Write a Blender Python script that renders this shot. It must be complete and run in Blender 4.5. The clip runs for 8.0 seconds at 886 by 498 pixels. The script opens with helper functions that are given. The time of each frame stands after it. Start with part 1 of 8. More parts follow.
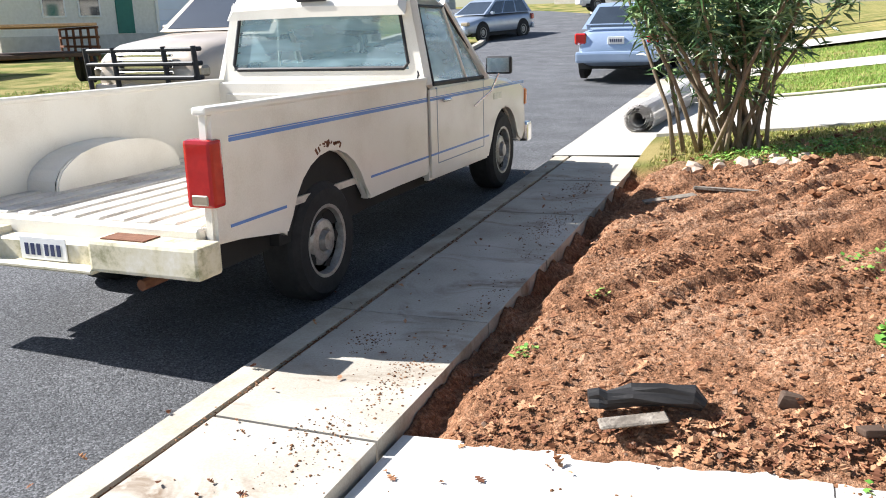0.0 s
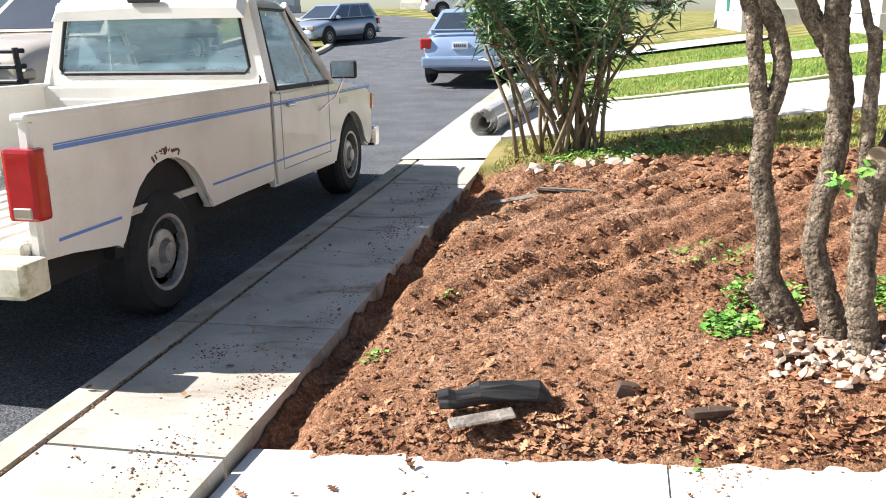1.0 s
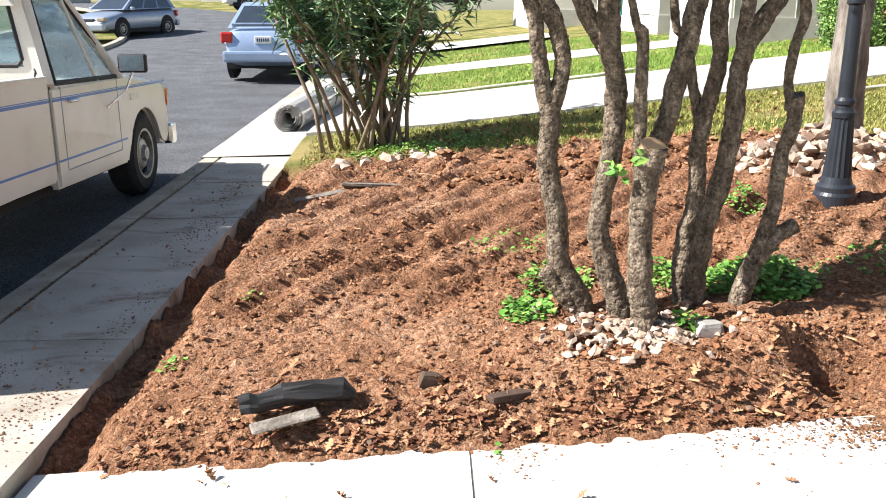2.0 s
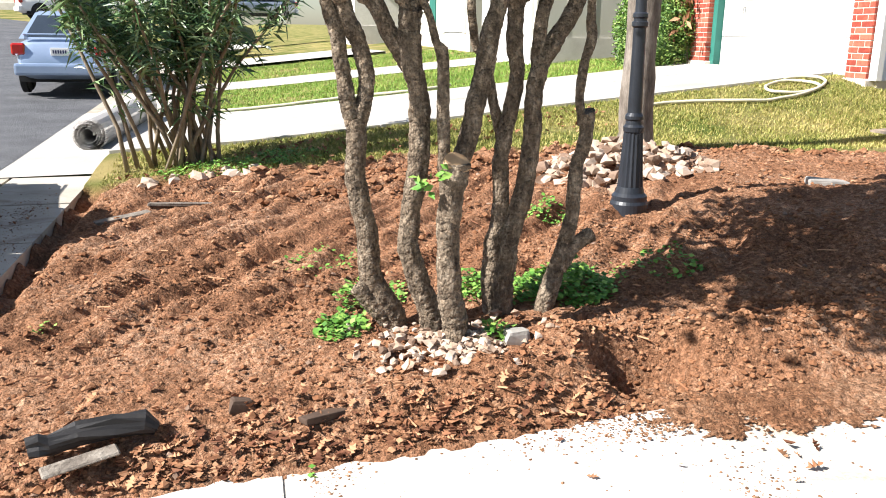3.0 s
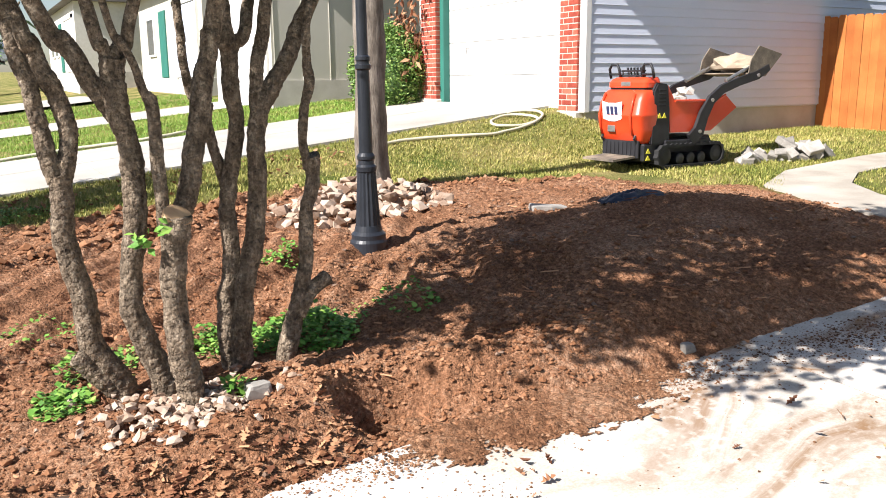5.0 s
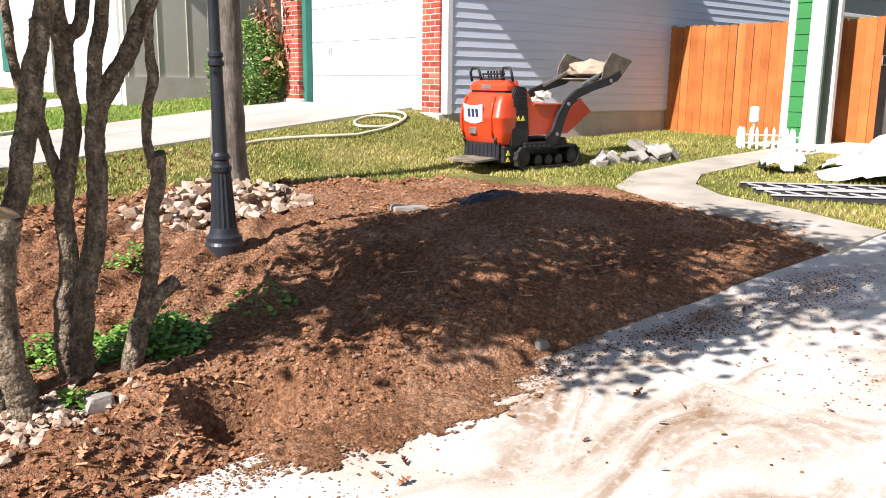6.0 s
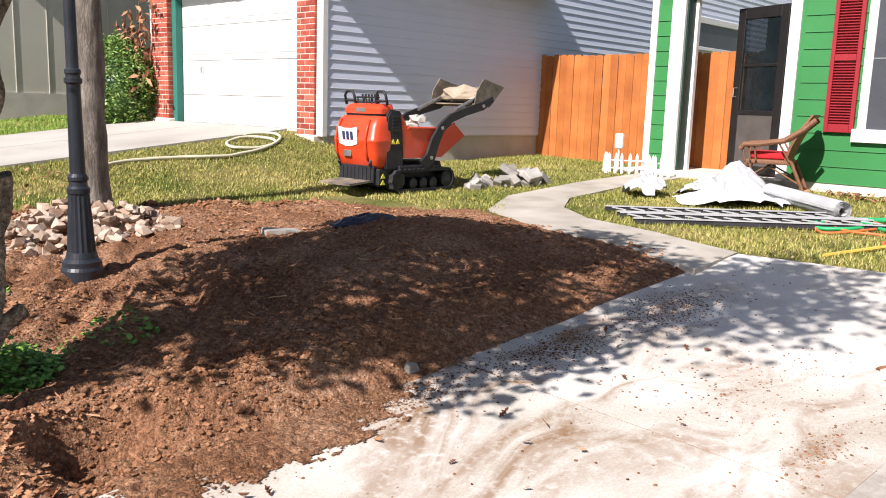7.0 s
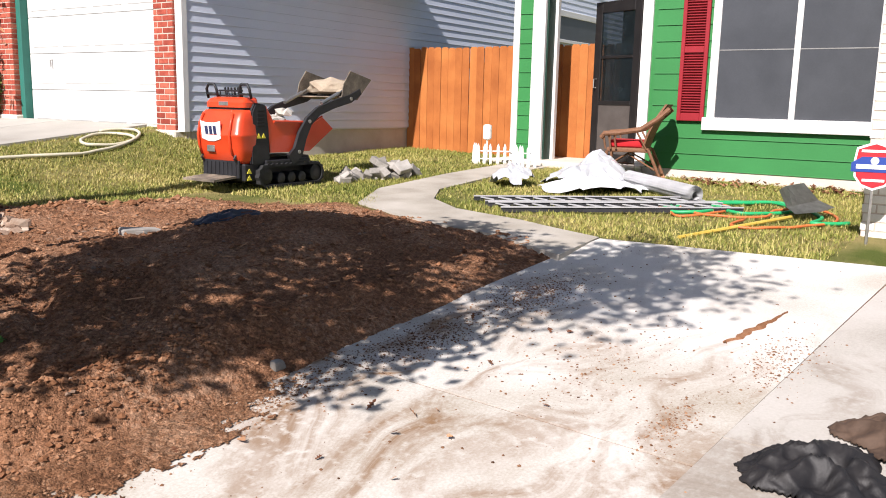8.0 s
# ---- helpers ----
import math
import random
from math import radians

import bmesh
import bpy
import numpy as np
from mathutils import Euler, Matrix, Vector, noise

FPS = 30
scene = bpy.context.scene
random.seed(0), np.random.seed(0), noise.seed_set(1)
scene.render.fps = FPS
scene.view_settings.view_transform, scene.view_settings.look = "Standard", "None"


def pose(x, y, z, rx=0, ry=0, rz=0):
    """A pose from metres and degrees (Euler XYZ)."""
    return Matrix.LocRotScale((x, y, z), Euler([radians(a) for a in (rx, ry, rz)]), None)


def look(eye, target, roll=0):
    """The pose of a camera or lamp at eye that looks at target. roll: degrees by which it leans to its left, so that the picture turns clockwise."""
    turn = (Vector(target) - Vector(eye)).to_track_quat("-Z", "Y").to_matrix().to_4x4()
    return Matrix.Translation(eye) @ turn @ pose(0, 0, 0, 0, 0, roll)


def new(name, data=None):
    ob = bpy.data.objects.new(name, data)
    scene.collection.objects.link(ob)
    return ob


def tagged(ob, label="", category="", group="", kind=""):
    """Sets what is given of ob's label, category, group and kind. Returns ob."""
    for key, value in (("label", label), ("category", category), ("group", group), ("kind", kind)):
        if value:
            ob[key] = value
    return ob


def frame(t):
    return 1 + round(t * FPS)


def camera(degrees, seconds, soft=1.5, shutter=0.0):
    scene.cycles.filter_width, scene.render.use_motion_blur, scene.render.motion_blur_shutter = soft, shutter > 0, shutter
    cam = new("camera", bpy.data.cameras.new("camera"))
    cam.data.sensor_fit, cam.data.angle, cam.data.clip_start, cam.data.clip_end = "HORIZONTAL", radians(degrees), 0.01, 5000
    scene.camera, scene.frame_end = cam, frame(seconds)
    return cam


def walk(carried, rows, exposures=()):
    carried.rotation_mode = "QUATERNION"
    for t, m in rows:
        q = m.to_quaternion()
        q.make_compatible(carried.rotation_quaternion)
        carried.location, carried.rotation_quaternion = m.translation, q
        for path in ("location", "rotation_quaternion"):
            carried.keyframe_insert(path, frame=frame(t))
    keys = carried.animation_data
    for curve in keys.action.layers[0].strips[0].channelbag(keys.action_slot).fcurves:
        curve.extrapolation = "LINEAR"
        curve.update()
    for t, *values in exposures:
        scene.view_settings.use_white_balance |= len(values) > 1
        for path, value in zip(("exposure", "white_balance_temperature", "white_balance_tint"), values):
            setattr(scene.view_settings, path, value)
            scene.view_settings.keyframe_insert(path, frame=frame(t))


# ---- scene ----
cam = camera(55.8, 8.0, soft=1.0)
ROWS = [
    (0.0, -0.111, 0.290, 1.514, 22.00, -14.96, 1.71),
    (0.5, -0.094, 0.299, 1.517, 16.82, -14.99, 1.56),
    (1.0, -0.079, 0.305, 1.516, 11.92, -14.92, 1.02),
    (1.5, -0.052, 0.324, 1.512, 6.20, -15.30, 0.83),
    (2.0, -0.012, 0.341, 1.507, -0.75, -15.32, 0.07),
    (3.5, 0.087, 0.353, 1.516, -17.54, -13.39, -0.76),
    (4.0, 0.117, 0.355, 1.522, -21.72, -12.56, -0.20),
    (4.5, 0.144, 0.354, 1.527, -25.60, -11.75, 0.32),
    (6.0, 0.240, 0.349, 1.516, -38.67, -11.33, -0.70),
    (6.5, 0.265, 0.335, 1.518, -42.85, -10.65, -1.57),
    (7.0, 0.279, 0.310, 1.527, -46.76, -9.66, -1.85),
    (7.5, 0.309, 0.290, 1.522, -51.01, -9.48, -1.49),
    (8.0, 0.333, 0.266, 1.515, -55.29, -9.85, -1.31),
]
walk(cam, [(t, pose(x, y, z, 90 + pitch, roll, yaw)) for t, x, y, z, yaw, pitch, roll in ROWS],
     [(0.0, 1.34, 6250, 11), (2.0, 1.32, 6350, 11), (4.5, 1.15, 6500, 13), (6.5, 0.84, 6500, 16), (8.0, 0.62, 6500, 17)])

# ---- sky and sun: the light travels towards +x, a little +y, and down ----
SUN = Vector((1.0, 0.14, -0.89)).normalized()
world = bpy.data.worlds.new("sky")
scene.world = world
world.use_nodes = True
wn = world.node_tree.nodes
sky = wn.new("ShaderNodeTexSky")
sky.sky_type, sky.sun_disc = "NISHITA", False
sky.sun_elevation = math.asin(-SUN.z)
sky.sun_rotation = math.atan2(-SUN.x, -SUN.y)
world.node_tree.links.new(sky.outputs[0], wn["Background"].inputs["Color"])
wn["Background"].inputs["Strength"].default_value = 0.063
sun = new("sun", bpy.data.lights.new("sun", "SUN"))
sun.data.energy, sun.data.angle, sun.data.color = 5.0, radians(0.53), (1.0, 0.97, 0.92)
sun.matrix_world = look((0, 0, 30), Vector((0, 0, 30)) + SUN)


# ---- materials ----
def mat(name, cols, scale=4.0, rough=0.8, bump=0.3, metal=0.0, detail=6.0, fine=60.0, spec=0.4, island=0.0, obj=0.0, coat=0.0, stretch=None, dist=0.01, grain=0.45):
    """A surface with a colour ramp over coarse noise, a fine grain, and bump at both scales."""
    m = bpy.data.materials.new(name)
    m.use_nodes = True
    nt = m.node_tree
    b = nt.nodes["Principled BSDF"]
    b.inputs["Roughness"].default_value = rough
    b.inputs["Metallic"].default_value = metal
    b.inputs["Specular IOR Level"].default_value = spec
    b.inputs["Coat Weight"].default_value = coat
    tc = nt.nodes.new("ShaderNodeTexCoord")
    geo = nt.nodes.new("ShaderNodeNewGeometry")
    n1 = nt.nodes.new("ShaderNodeTexNoise")
    n1.inputs["Scale"].default_value, n1.inputs["Detail"].default_value = scale, detail
    n2 = nt.nodes.new("ShaderNodeTexNoise")
    n2.inputs["Scale"].default_value, n2.inputs["Detail"].default_value, n2.inputs["Roughness"].default_value = fine, 7, 0.68
    place = geo.outputs["Position"]
    if stretch:
        mp = nt.nodes.new("ShaderNodeMapping")
        mp.inputs["Scale"].default_value = stretch
        nt.links.new(place, mp.inputs["Vector"])
        place = mp.outputs["Vector"]
    nt.links.new(place, n1.inputs["Vector"])
    nt.links.new(place, n2.inputs["Vector"])
    mix = nt.nodes.new("ShaderNodeMath")
    mix.operation = "MULTIPLY_ADD"
    nt.links.new(n2.outputs["Fac"], mix.inputs[0])
    mix.inputs[1].default_value = grain
    add = nt.nodes.new("ShaderNodeMath")
    add.operation = "MULTIPLY_ADD"
    nt.links.new(n1.outputs["Fac"], add.inputs[0])
    add.inputs[1].default_value = 1.2 - grain
    add.inputs[2].default_value = -0.1
    nt.links.new(add.outputs[0], mix.inputs[2])
    last = mix
    for use, out in ((island, geo.outputs["Random Per Island"]), (obj, nt.nodes.new("ShaderNodeObjectInfo").outputs["Random"])):
        if use:
            k = nt.nodes.new("ShaderNodeMath")
            k.operation = "MULTIPLY_ADD"
            nt.links.new(out, k.inputs[0])
            k.inputs[1].default_value = use
            k2 = nt.nodes.new("ShaderNodeMath")
            k2.operation = "ADD"
            k2.inputs[1].default_value = -use / 2
            nt.links.new(last.outputs[0], k.inputs[2])
            nt.links.new(k.outputs[0], k2.inputs[0])
            last = k2
    ramp = nt.nodes.new("ShaderNodeValToRGB")
    nt.links.new(last.outputs[0], ramp.inputs["Fac"])
    els = ramp.color_ramp.elements
    while len(els) < len(cols):
        els.new(0.5)
    for i, c in enumerate(cols):
        els[i].position = 0.25 + 0.5 * i / max(1, len(cols) - 1)
        els[i].color = (*c, 1)
    nt.links.new(ramp.outputs["Color"], b.inputs["Base Color"])
    if bump:
        bp = nt.nodes.new("ShaderNodeBump")
        bp.inputs["Strength"].default_value = bump
        bp.inputs["Distance"].default_value = dist
        nt.links.new(mix.outputs[0], bp.inputs["Height"])
        nt.links.new(bp.outputs["Normal"], b.inputs["Normal"])
    return m


def crumbly(m, scales, colour=0.5, depth=0.02):
    """Lays crumbs of several sizes into a soil material: each its own tone and its own small dome."""
    nt = m.node_tree
    b = nt.nodes["Principled BSDF"]
    geo = nt.nodes.new("ShaderNodeNewGeometry")
    col, nrm = b.inputs["Base Color"].links[0].from_socket, b.inputs["Normal"].links[0].from_socket
    for sc in scales:
        v = nt.nodes.new("ShaderNodeTexVoronoi")
        v.inputs["Scale"].default_value = sc
        nt.links.new(geo.outputs["Position"], v.inputs["Vector"])
        sep = nt.nodes.new("ShaderNodeSeparateXYZ")
        nt.links.new(v.outputs["Color"], sep.inputs[0])
        tone = nt.nodes.new("ShaderNodeMapRange")
        tone.inputs[3].default_value, tone.inputs[4].default_value = 1 - colour, 1 + colour * 0.8
        nt.links.new(sep.outputs[0], tone.inputs[0])
        mul = nt.nodes.new("ShaderNodeVectorMath")
        mul.operation = "SCALE"
        nt.links.new(col, mul.inputs[0])
        nt.links.new(tone.outputs[0], mul.inputs["Scale"])
        col = mul.outputs[0]
        bp = nt.nodes.new("ShaderNodeBump")
        bp.invert = True
        bp.inputs["Strength"].default_value, bp.inputs["Distance"].default_value = 0.9, depth * 30 / sc
        nt.links.new(v.outputs["Distance"], bp.inputs["Height"])
        nt.links.new(nrm, bp.inputs["Normal"])
        nrm = bp.outputs["Normal"]
    nt.links.new(col, b.inputs["Base Color"])
    nt.links.new(nrm, b.inputs["Normal"])


def glass_mat(name, tint, rough=0.05, film=0.0):
    """Thin glass; film is the share of it under flat teal that stands for reflected sky."""
    m = bpy.data.materials.new(name)
    m.use_nodes = True
    b = m.node_tree.nodes["Principled BSDF"]
    if film:
        d = m.node_tree.nodes.new("ShaderNodeBsdfDiffuse")
        # flat teal: the sky's reflection put into the colour
        d.inputs["Color"].default_value = (0.42, 0.62, 0.68, 1)
        n = m.node_tree.nodes.new("ShaderNodeTexNoise")
        n.inputs["Scale"].default_value = 3.0
        k = m.node_tree.nodes.new("ShaderNodeMath")
        k.operation = "MULTIPLY"
        k.inputs[1].default_value = film * 2
        m.node_tree.links.new(n.outputs["Fac"], k.inputs[0])
        x = m.node_tree.nodes.new("ShaderNodeMixShader")
        m.node_tree.links.new(k.outputs[0], x.inputs[0])
        m.node_tree.links.new(b.outputs[0], x.inputs[1])
        m.node_tree.links.new(d.outputs[0], x.inputs[2])
        m.node_tree.links.new(x.outputs[0], m.node_tree.nodes["Material Output"].inputs["Surface"])
    b.inputs["Base Color"].default_value = (*tint, 1)
    b.inputs["Roughness"].default_value = rough
    b.inputs["Transmission Weight"].default_value = 1.0
    b.inputs["IOR"].default_value = 1.05
    b.inputs["Specular IOR Level"].default_value = 1.0
    b.inputs["Coat Weight"].default_value = 0.6
    b.inputs["Coat Roughness"].default_value = 0.03
    return m


M = {
    "asphalt": mat("asphalt", [(0.028, 0.029, 0.031), (0.105, 0.107, 0.113), (0.31, 0.31, 0.32)], 1.5, 0.9, 1.0, fine=85, dist=0.02, grain=0.95),
    "concrete": mat("concrete", [(0.27, 0.238, 0.192), (0.41, 0.372, 0.312), (0.52, 0.48, 0.42)], 2.2, 0.9, 0.25, fine=90, obj=0.12),
    "drive": mat("drive_concrete", [(0.34, 0.29, 0.22), (0.58, 0.55, 0.50), (0.68, 0.66, 0.62)], 1.3, 0.9, 0.22, fine=90, obj=0.06),
    "kerb": mat("kerb_concrete", [(0.24, 0.205, 0.15), (0.38, 0.338, 0.27), (0.50, 0.455, 0.385)], 5, 0.92, 0.4, fine=70, obj=0.1),
    "soil": mat("soil", [(0.12, 0.050, 0.025), (0.335, 0.168, 0.092), (0.57, 0.365, 0.24)], 1.6, 1.0, 1.0, fine=34, spec=0.1, dist=0.05, grain=0.7),
    "cream": mat("cream_paint", [(0.62, 0.57, 0.48), (0.76, 0.72, 0.64), (0.80, 0.77, 0.70)], 2.5, 0.35, 0.03, fine=120, coat=0.3),
    "blue": mat("blue_stripe", [(0.10, 0.20, 0.48), (0.14, 0.27, 0.60)], 8, 0.4, 0),
    "tyre": mat("tyre_rubber", [(0.012, 0.012, 0.013), (0.03, 0.03, 0.03)], 12, 0.85, 0.3),
    "steel": mat("dull_steel", [(0.32, 0.31, 0.29), (0.55, 0.54, 0.52)], 14, 0.42, 0.1, metal=0.85),
    "chrome": mat("chrome", [(0.55, 0.55, 0.56), (0.75, 0.75, 0.76)], 9, 0.18, 0.02, metal=1.0),
    "black": mat("black_plastic", [(0.010, 0.010, 0.012), (0.028, 0.028, 0.032)], 10, 0.55, 0.1),
    "lamp_black": mat("black_enamel", [(0.012, 0.014, 0.018), (0.03, 0.035, 0.045)], 6, 0.4, 0.08),
    "bark": mat("bark", [(0.055, 0.039, 0.027), (0.235, 0.178, 0.122), (0.48, 0.395, 0.295)], 24, 0.95, 1.0, fine=75, stretch=(1, 1, 0.34), dist=0.04, grain=0.6),
    "palmbark": mat("grey_bark", [(0.06, 0.048, 0.038), (0.19, 0.16, 0.13), (0.36, 0.32, 0.27)], 16, 0.95, 1.0, fine=70, stretch=(1, 1, 0.3), dist=0.02),
    "cutwood": mat("cut_wood", [(0.45, 0.26, 0.13), (0.62, 0.42, 0.25)], 20, 0.9, 0.3),
    "orange_wood": mat("stained_fence", [(0.31, 0.088, 0.017), (0.43, 0.138, 0.031), (0.51, 0.19, 0.048)], 3, 0.7, 0.25, fine=70, obj=0.3),
    "siding": mat("grey_siding", [(0.62, 0.67, 0.79), (0.70, 0.75, 0.86)], 1.2, 0.55, 0.05, fine=50, obj=0.08),
    "green": mat("green_siding", [(0.022, 0.165, 0.040), (0.030, 0.215, 0.055)], 1.5, 0.6, 0.1, fine=60, obj=0.1),
    "white": mat("white_paint", [(0.72, 0.71, 0.68), (0.82, 0.81, 0.79)], 3, 0.5, 0.06),
    "doorwhite": mat("door_white", [(0.58, 0.58, 0.56), (0.67, 0.67, 0.65)], 1.5, 0.5, 0.06),
    "red_paint": mat("red_shutter", [(0.24, 0.012, 0.018), (0.34, 0.02, 0.03)], 5, 0.5, 0.05),
    "trimgreen": mat("dark_green_trim", [(0.02, 0.13, 0.10), (0.03, 0.18, 0.14)], 4, 0.55, 0.05),
    "brick": mat("red_brick", [(0.25, 0.042, 0.026), (0.38, 0.075, 0.045), (0.46, 0.13, 0.08)], 14, 0.9, 0.4, obj=0.5),
    "mortar": mat("mortar", [(0.46, 0.38, 0.31), (0.58, 0.50, 0.43)], 20, 0.95, 0.3),
    "whitebrick": mat("painted_brick", [(0.62, 0.59, 0.52), (0.76, 0.73, 0.67)], 8, 0.8, 0.3, obj=0.12),
    "beige": mat("beige_panel", [(0.46, 0.44, 0.37), (0.55, 0.53, 0.46)], 1.2, 0.8, 0.1),
    "found": mat("foundation", [(0.42, 0.39, 0.34), (0.58, 0.55, 0.50)], 4, 0.95, 0.3),
    "found_light": mat("painted_foundation", [(0.55, 0.50, 0.42), (0.66, 0.61, 0.53)], 4, 0.9, 0.3),
    "roof": mat("roof_shingle", [(0.10, 0.09, 0.085), (0.2, 0.18, 0.17)], 3, 0.95, 0.5),
    "stone": mat("river_stone", [(0.18, 0.112, 0.075), (0.345, 0.238, 0.168), (0.49, 0.385, 0.30)], 6, 0.85, 0.3, fine=70, island=0.3, obj=0.7),
    "loader_red": mat("orange_red_paint", [(0.62, 0.050, 0.014), (0.72, 0.075, 0.022)], 4, 0.35, 0.04, coat=0.3),
    "red_lens": mat("red_lens", [(0.30, 0.008, 0.008), (0.45, 0.015, 0.012)], 18, 0.2, 0.1, coat=0.6),
    "amber": mat("amber_lens", [(0.55, 0.14, 0.03), (0.65, 0.2, 0.05)], 18, 0.2, 0.05, coat=0.5),
    "lens": mat("clear_lens", [(0.22, 0.18, 0.13), (0.33, 0.28, 0.21)], 18, 0.2, 0.05, coat=0.5),
    "silver": mat("silver_paint", [(0.30, 0.39, 0.54), (0.38, 0.47, 0.62)], 3, 0.3, 0.02, metal=0.35, coat=0.5),
    "greyblue": mat("grey_blue_paint", [(0.26, 0.30, 0.37), (0.33, 0.38, 0.46)], 3, 0.3, 0.02, metal=0.35, coat=0.5),
    "tan": mat("tan_paint", [(0.44, 0.37, 0.30), (0.54, 0.46, 0.38)], 3, 0.35, 0.02, metal=0.1, coat=0.4),
    "carpet": mat("carpet_backing", [(0.68, 0.66, 0.64), (0.80, 0.78, 0.76)], 9, 0.95, 0.3),
    "leaf": mat("oleander_leaf", [(0.026, 0.062, 0.022), (0.065, 0.14, 0.045), (0.19, 0.28, 0.11)], 5, 0.42, 0.0, island=0.6),
    "shrub": mat("shrub_leaf", [(0.05, 0.12, 0.016), (0.12, 0.23, 0.04), (0.26, 0.36, 0.09)], 5, 0.55, 0.0, island=0.6),
    "dryleaf": mat("dry_leaf", [(0.13, 0.048, 0.022), (0.27, 0.118, 0.055), (0.44, 0.235, 0.125)], 6, 0.85, 0.1, island=0.8),
    "weed": mat("weed_leaf", [(0.07, 0.19, 0.025), (0.14, 0.31, 0.045), (0.27, 0.42, 0.085)], 8, 0.6, 0.0, island=0.5),
    "wicker": mat("wicker", [(0.13, 0.055, 0.028), (0.25, 0.12, 0.06)], 30, 0.7, 0.6, fine=150),
    "cushion": mat("red_cushion", [(0.40, 0.01, 0.015), (0.52, 0.02, 0.025)], 12, 0.9, 0.2),
    "sheet": mat("white_sheeting", [(0.56, 0.56, 0.57), (0.70, 0.70, 0.71)], 5, 0.5, 0.1),
    "tarp": mat("black_tarp", [(0.008, 0.008, 0.009), (0.026, 0.023, 0.022)], 8, 0.55, 0.4),
    "brown_tarp": mat("brown_tarp", [(0.05, 0.03, 0.02), (0.12, 0.075, 0.05)], 8, 0.8, 0.4),
    "dark": mat("dark_interior", [(0.008, 0.008, 0.008), (0.02, 0.02, 0.02)], 5, 0.8, 0.05),
    "screen": mat("window_screen", [(0.050, 0.054, 0.062), (0.075, 0.08, 0.09)], 3, 0.35, 0.0),
    "chunk": mat("broken_concrete", [(0.20, 0.185, 0.16), (0.40, 0.375, 0.34)], 9, 0.95, 0.4, obj=0.5),
    "glass": glass_mat("glass", (0.78, 0.93, 0.95), film=0.36),
    "darkglass": mat("dark_car_glass", [(0.02, 0.025, 0.03), (0.035, 0.045, 0.055)], 2, 0.06, 0.0, coat=0.8, spec=0.8),
}


crumbly(M["soil"], (55, 150), 0.30, 0.022)
crumbly(M["asphalt"], (95,), 0.5, 0.02)
M["loose_soil"] = mat("loose_soil", [(0.095, 0.040, 0.020), (0.26, 0.128, 0.068), (0.46, 0.285, 0.18)], 2.4, 1.0, 1.0, fine=40, spec=0.1, dist=0.04, grain=0.7)
crumbly(M["loose_soil"], (60, 150), 0.32, 0.022)
crumbly(M["bark"], (38, 90), 0.32, 0.025)


# ---- shape helpers ----
def part(name, bm, material, parent=None, label="", smooth=False):
    """Links a bmesh as one mesh object, under parent when given."""
    me = bpy.data.meshes.new(name)
    bmesh.ops.recalc_face_normals(bm, faces=bm.faces)
    bm.to_mesh(me)
    bm.free()
    if smooth:
        me.polygons.foreach_set("use_smooth", [True] * len(me.polygons))
    me.materials.append(M[material])
    ob = new(name, me)
    if parent:
        ob.parent = parent
    if label:
        ob["label"] = label
    return ob


def thing(name, label, category, m=None, group="", kind=""):
    """An Empty at the base of a thing that parents its parts."""
    e = new(name)
    e.empty_display_size = 0.1
    if m is not None:
        e.matrix_world = m
    return tagged(e, label, category, group, kind)


def box(bm, x0, x1, y0, y1, z0, z1, bevel=0.0, m=None, seg=1):
    r = bmesh.ops.create_cube(bm, size=1)
    vs = r["verts"]
    for v in vs:
        v.co = Vector(((x0 + x1) / 2 + v.co.x * (x1 - x0), (y0 + y1) / 2 + v.co.y * (y1 - y0), (z0 + z1) / 2 + v.co.z * (z1 - z0)))
    if bevel:
        es = list({e for v in vs for e in v.link_edges})
        vs = list({v for f in bmesh.ops.bevel(bm, geom=es, offset=bevel, segments=seg, affect="EDGES", profile=0.6)["faces"] for v in f.verts} | {v for v in vs if v.is_valid})
    if m is not None:
        bmesh.ops.transform(bm, matrix=m, verts=vs)
    return vs


def tube(bm, pts, radii, sides=10, cap=True, wob=0.0, twist=0.0):
    """A swept round bar through pts; radii one for each point or one for all."""
    pts = [Vector(p) for p in pts]
    if not hasattr(radii, "__len__"):
        radii = [radii] * len(pts)
    rings, side = [], None
    for i, p in enumerate(pts):
        d = (pts[min(i + 1, len(pts) - 1)] - pts[max(i - 1, 0)]).normalized()
        if side is None:
            side = d.orthogonal().normalized()
        side = (side - d * side.dot(d)).normalized()
        up = d.cross(side)
        ring = []
        for k in range(sides):
            a = 2 * math.pi * k / sides + twist * i
            r = radii[i] * (1 + wob * (noise.noise(Vector((math.cos(a) * 1.5, math.sin(a) * 1.5, i * 0.6 + p.x * 7))) + 0.7 * noise.noise(Vector((math.cos(a) * 5, math.sin(a) * 5, i * 0.35 + p.x * 3)))))
            ring.append(bm.verts.new(p + side * math.cos(a) * r + up * math.sin(a) * r))
        rings.append(ring)
    for a, b in zip(rings, rings[1:]):
        for k in range(sides):
            bm.faces.new((a[k], a[(k + 1) % sides], b[(k + 1) % sides], b[k]))
    if cap:
        bm.faces.new(rings[0][::-1])
        bm.faces.new(rings[-1])
    return rings


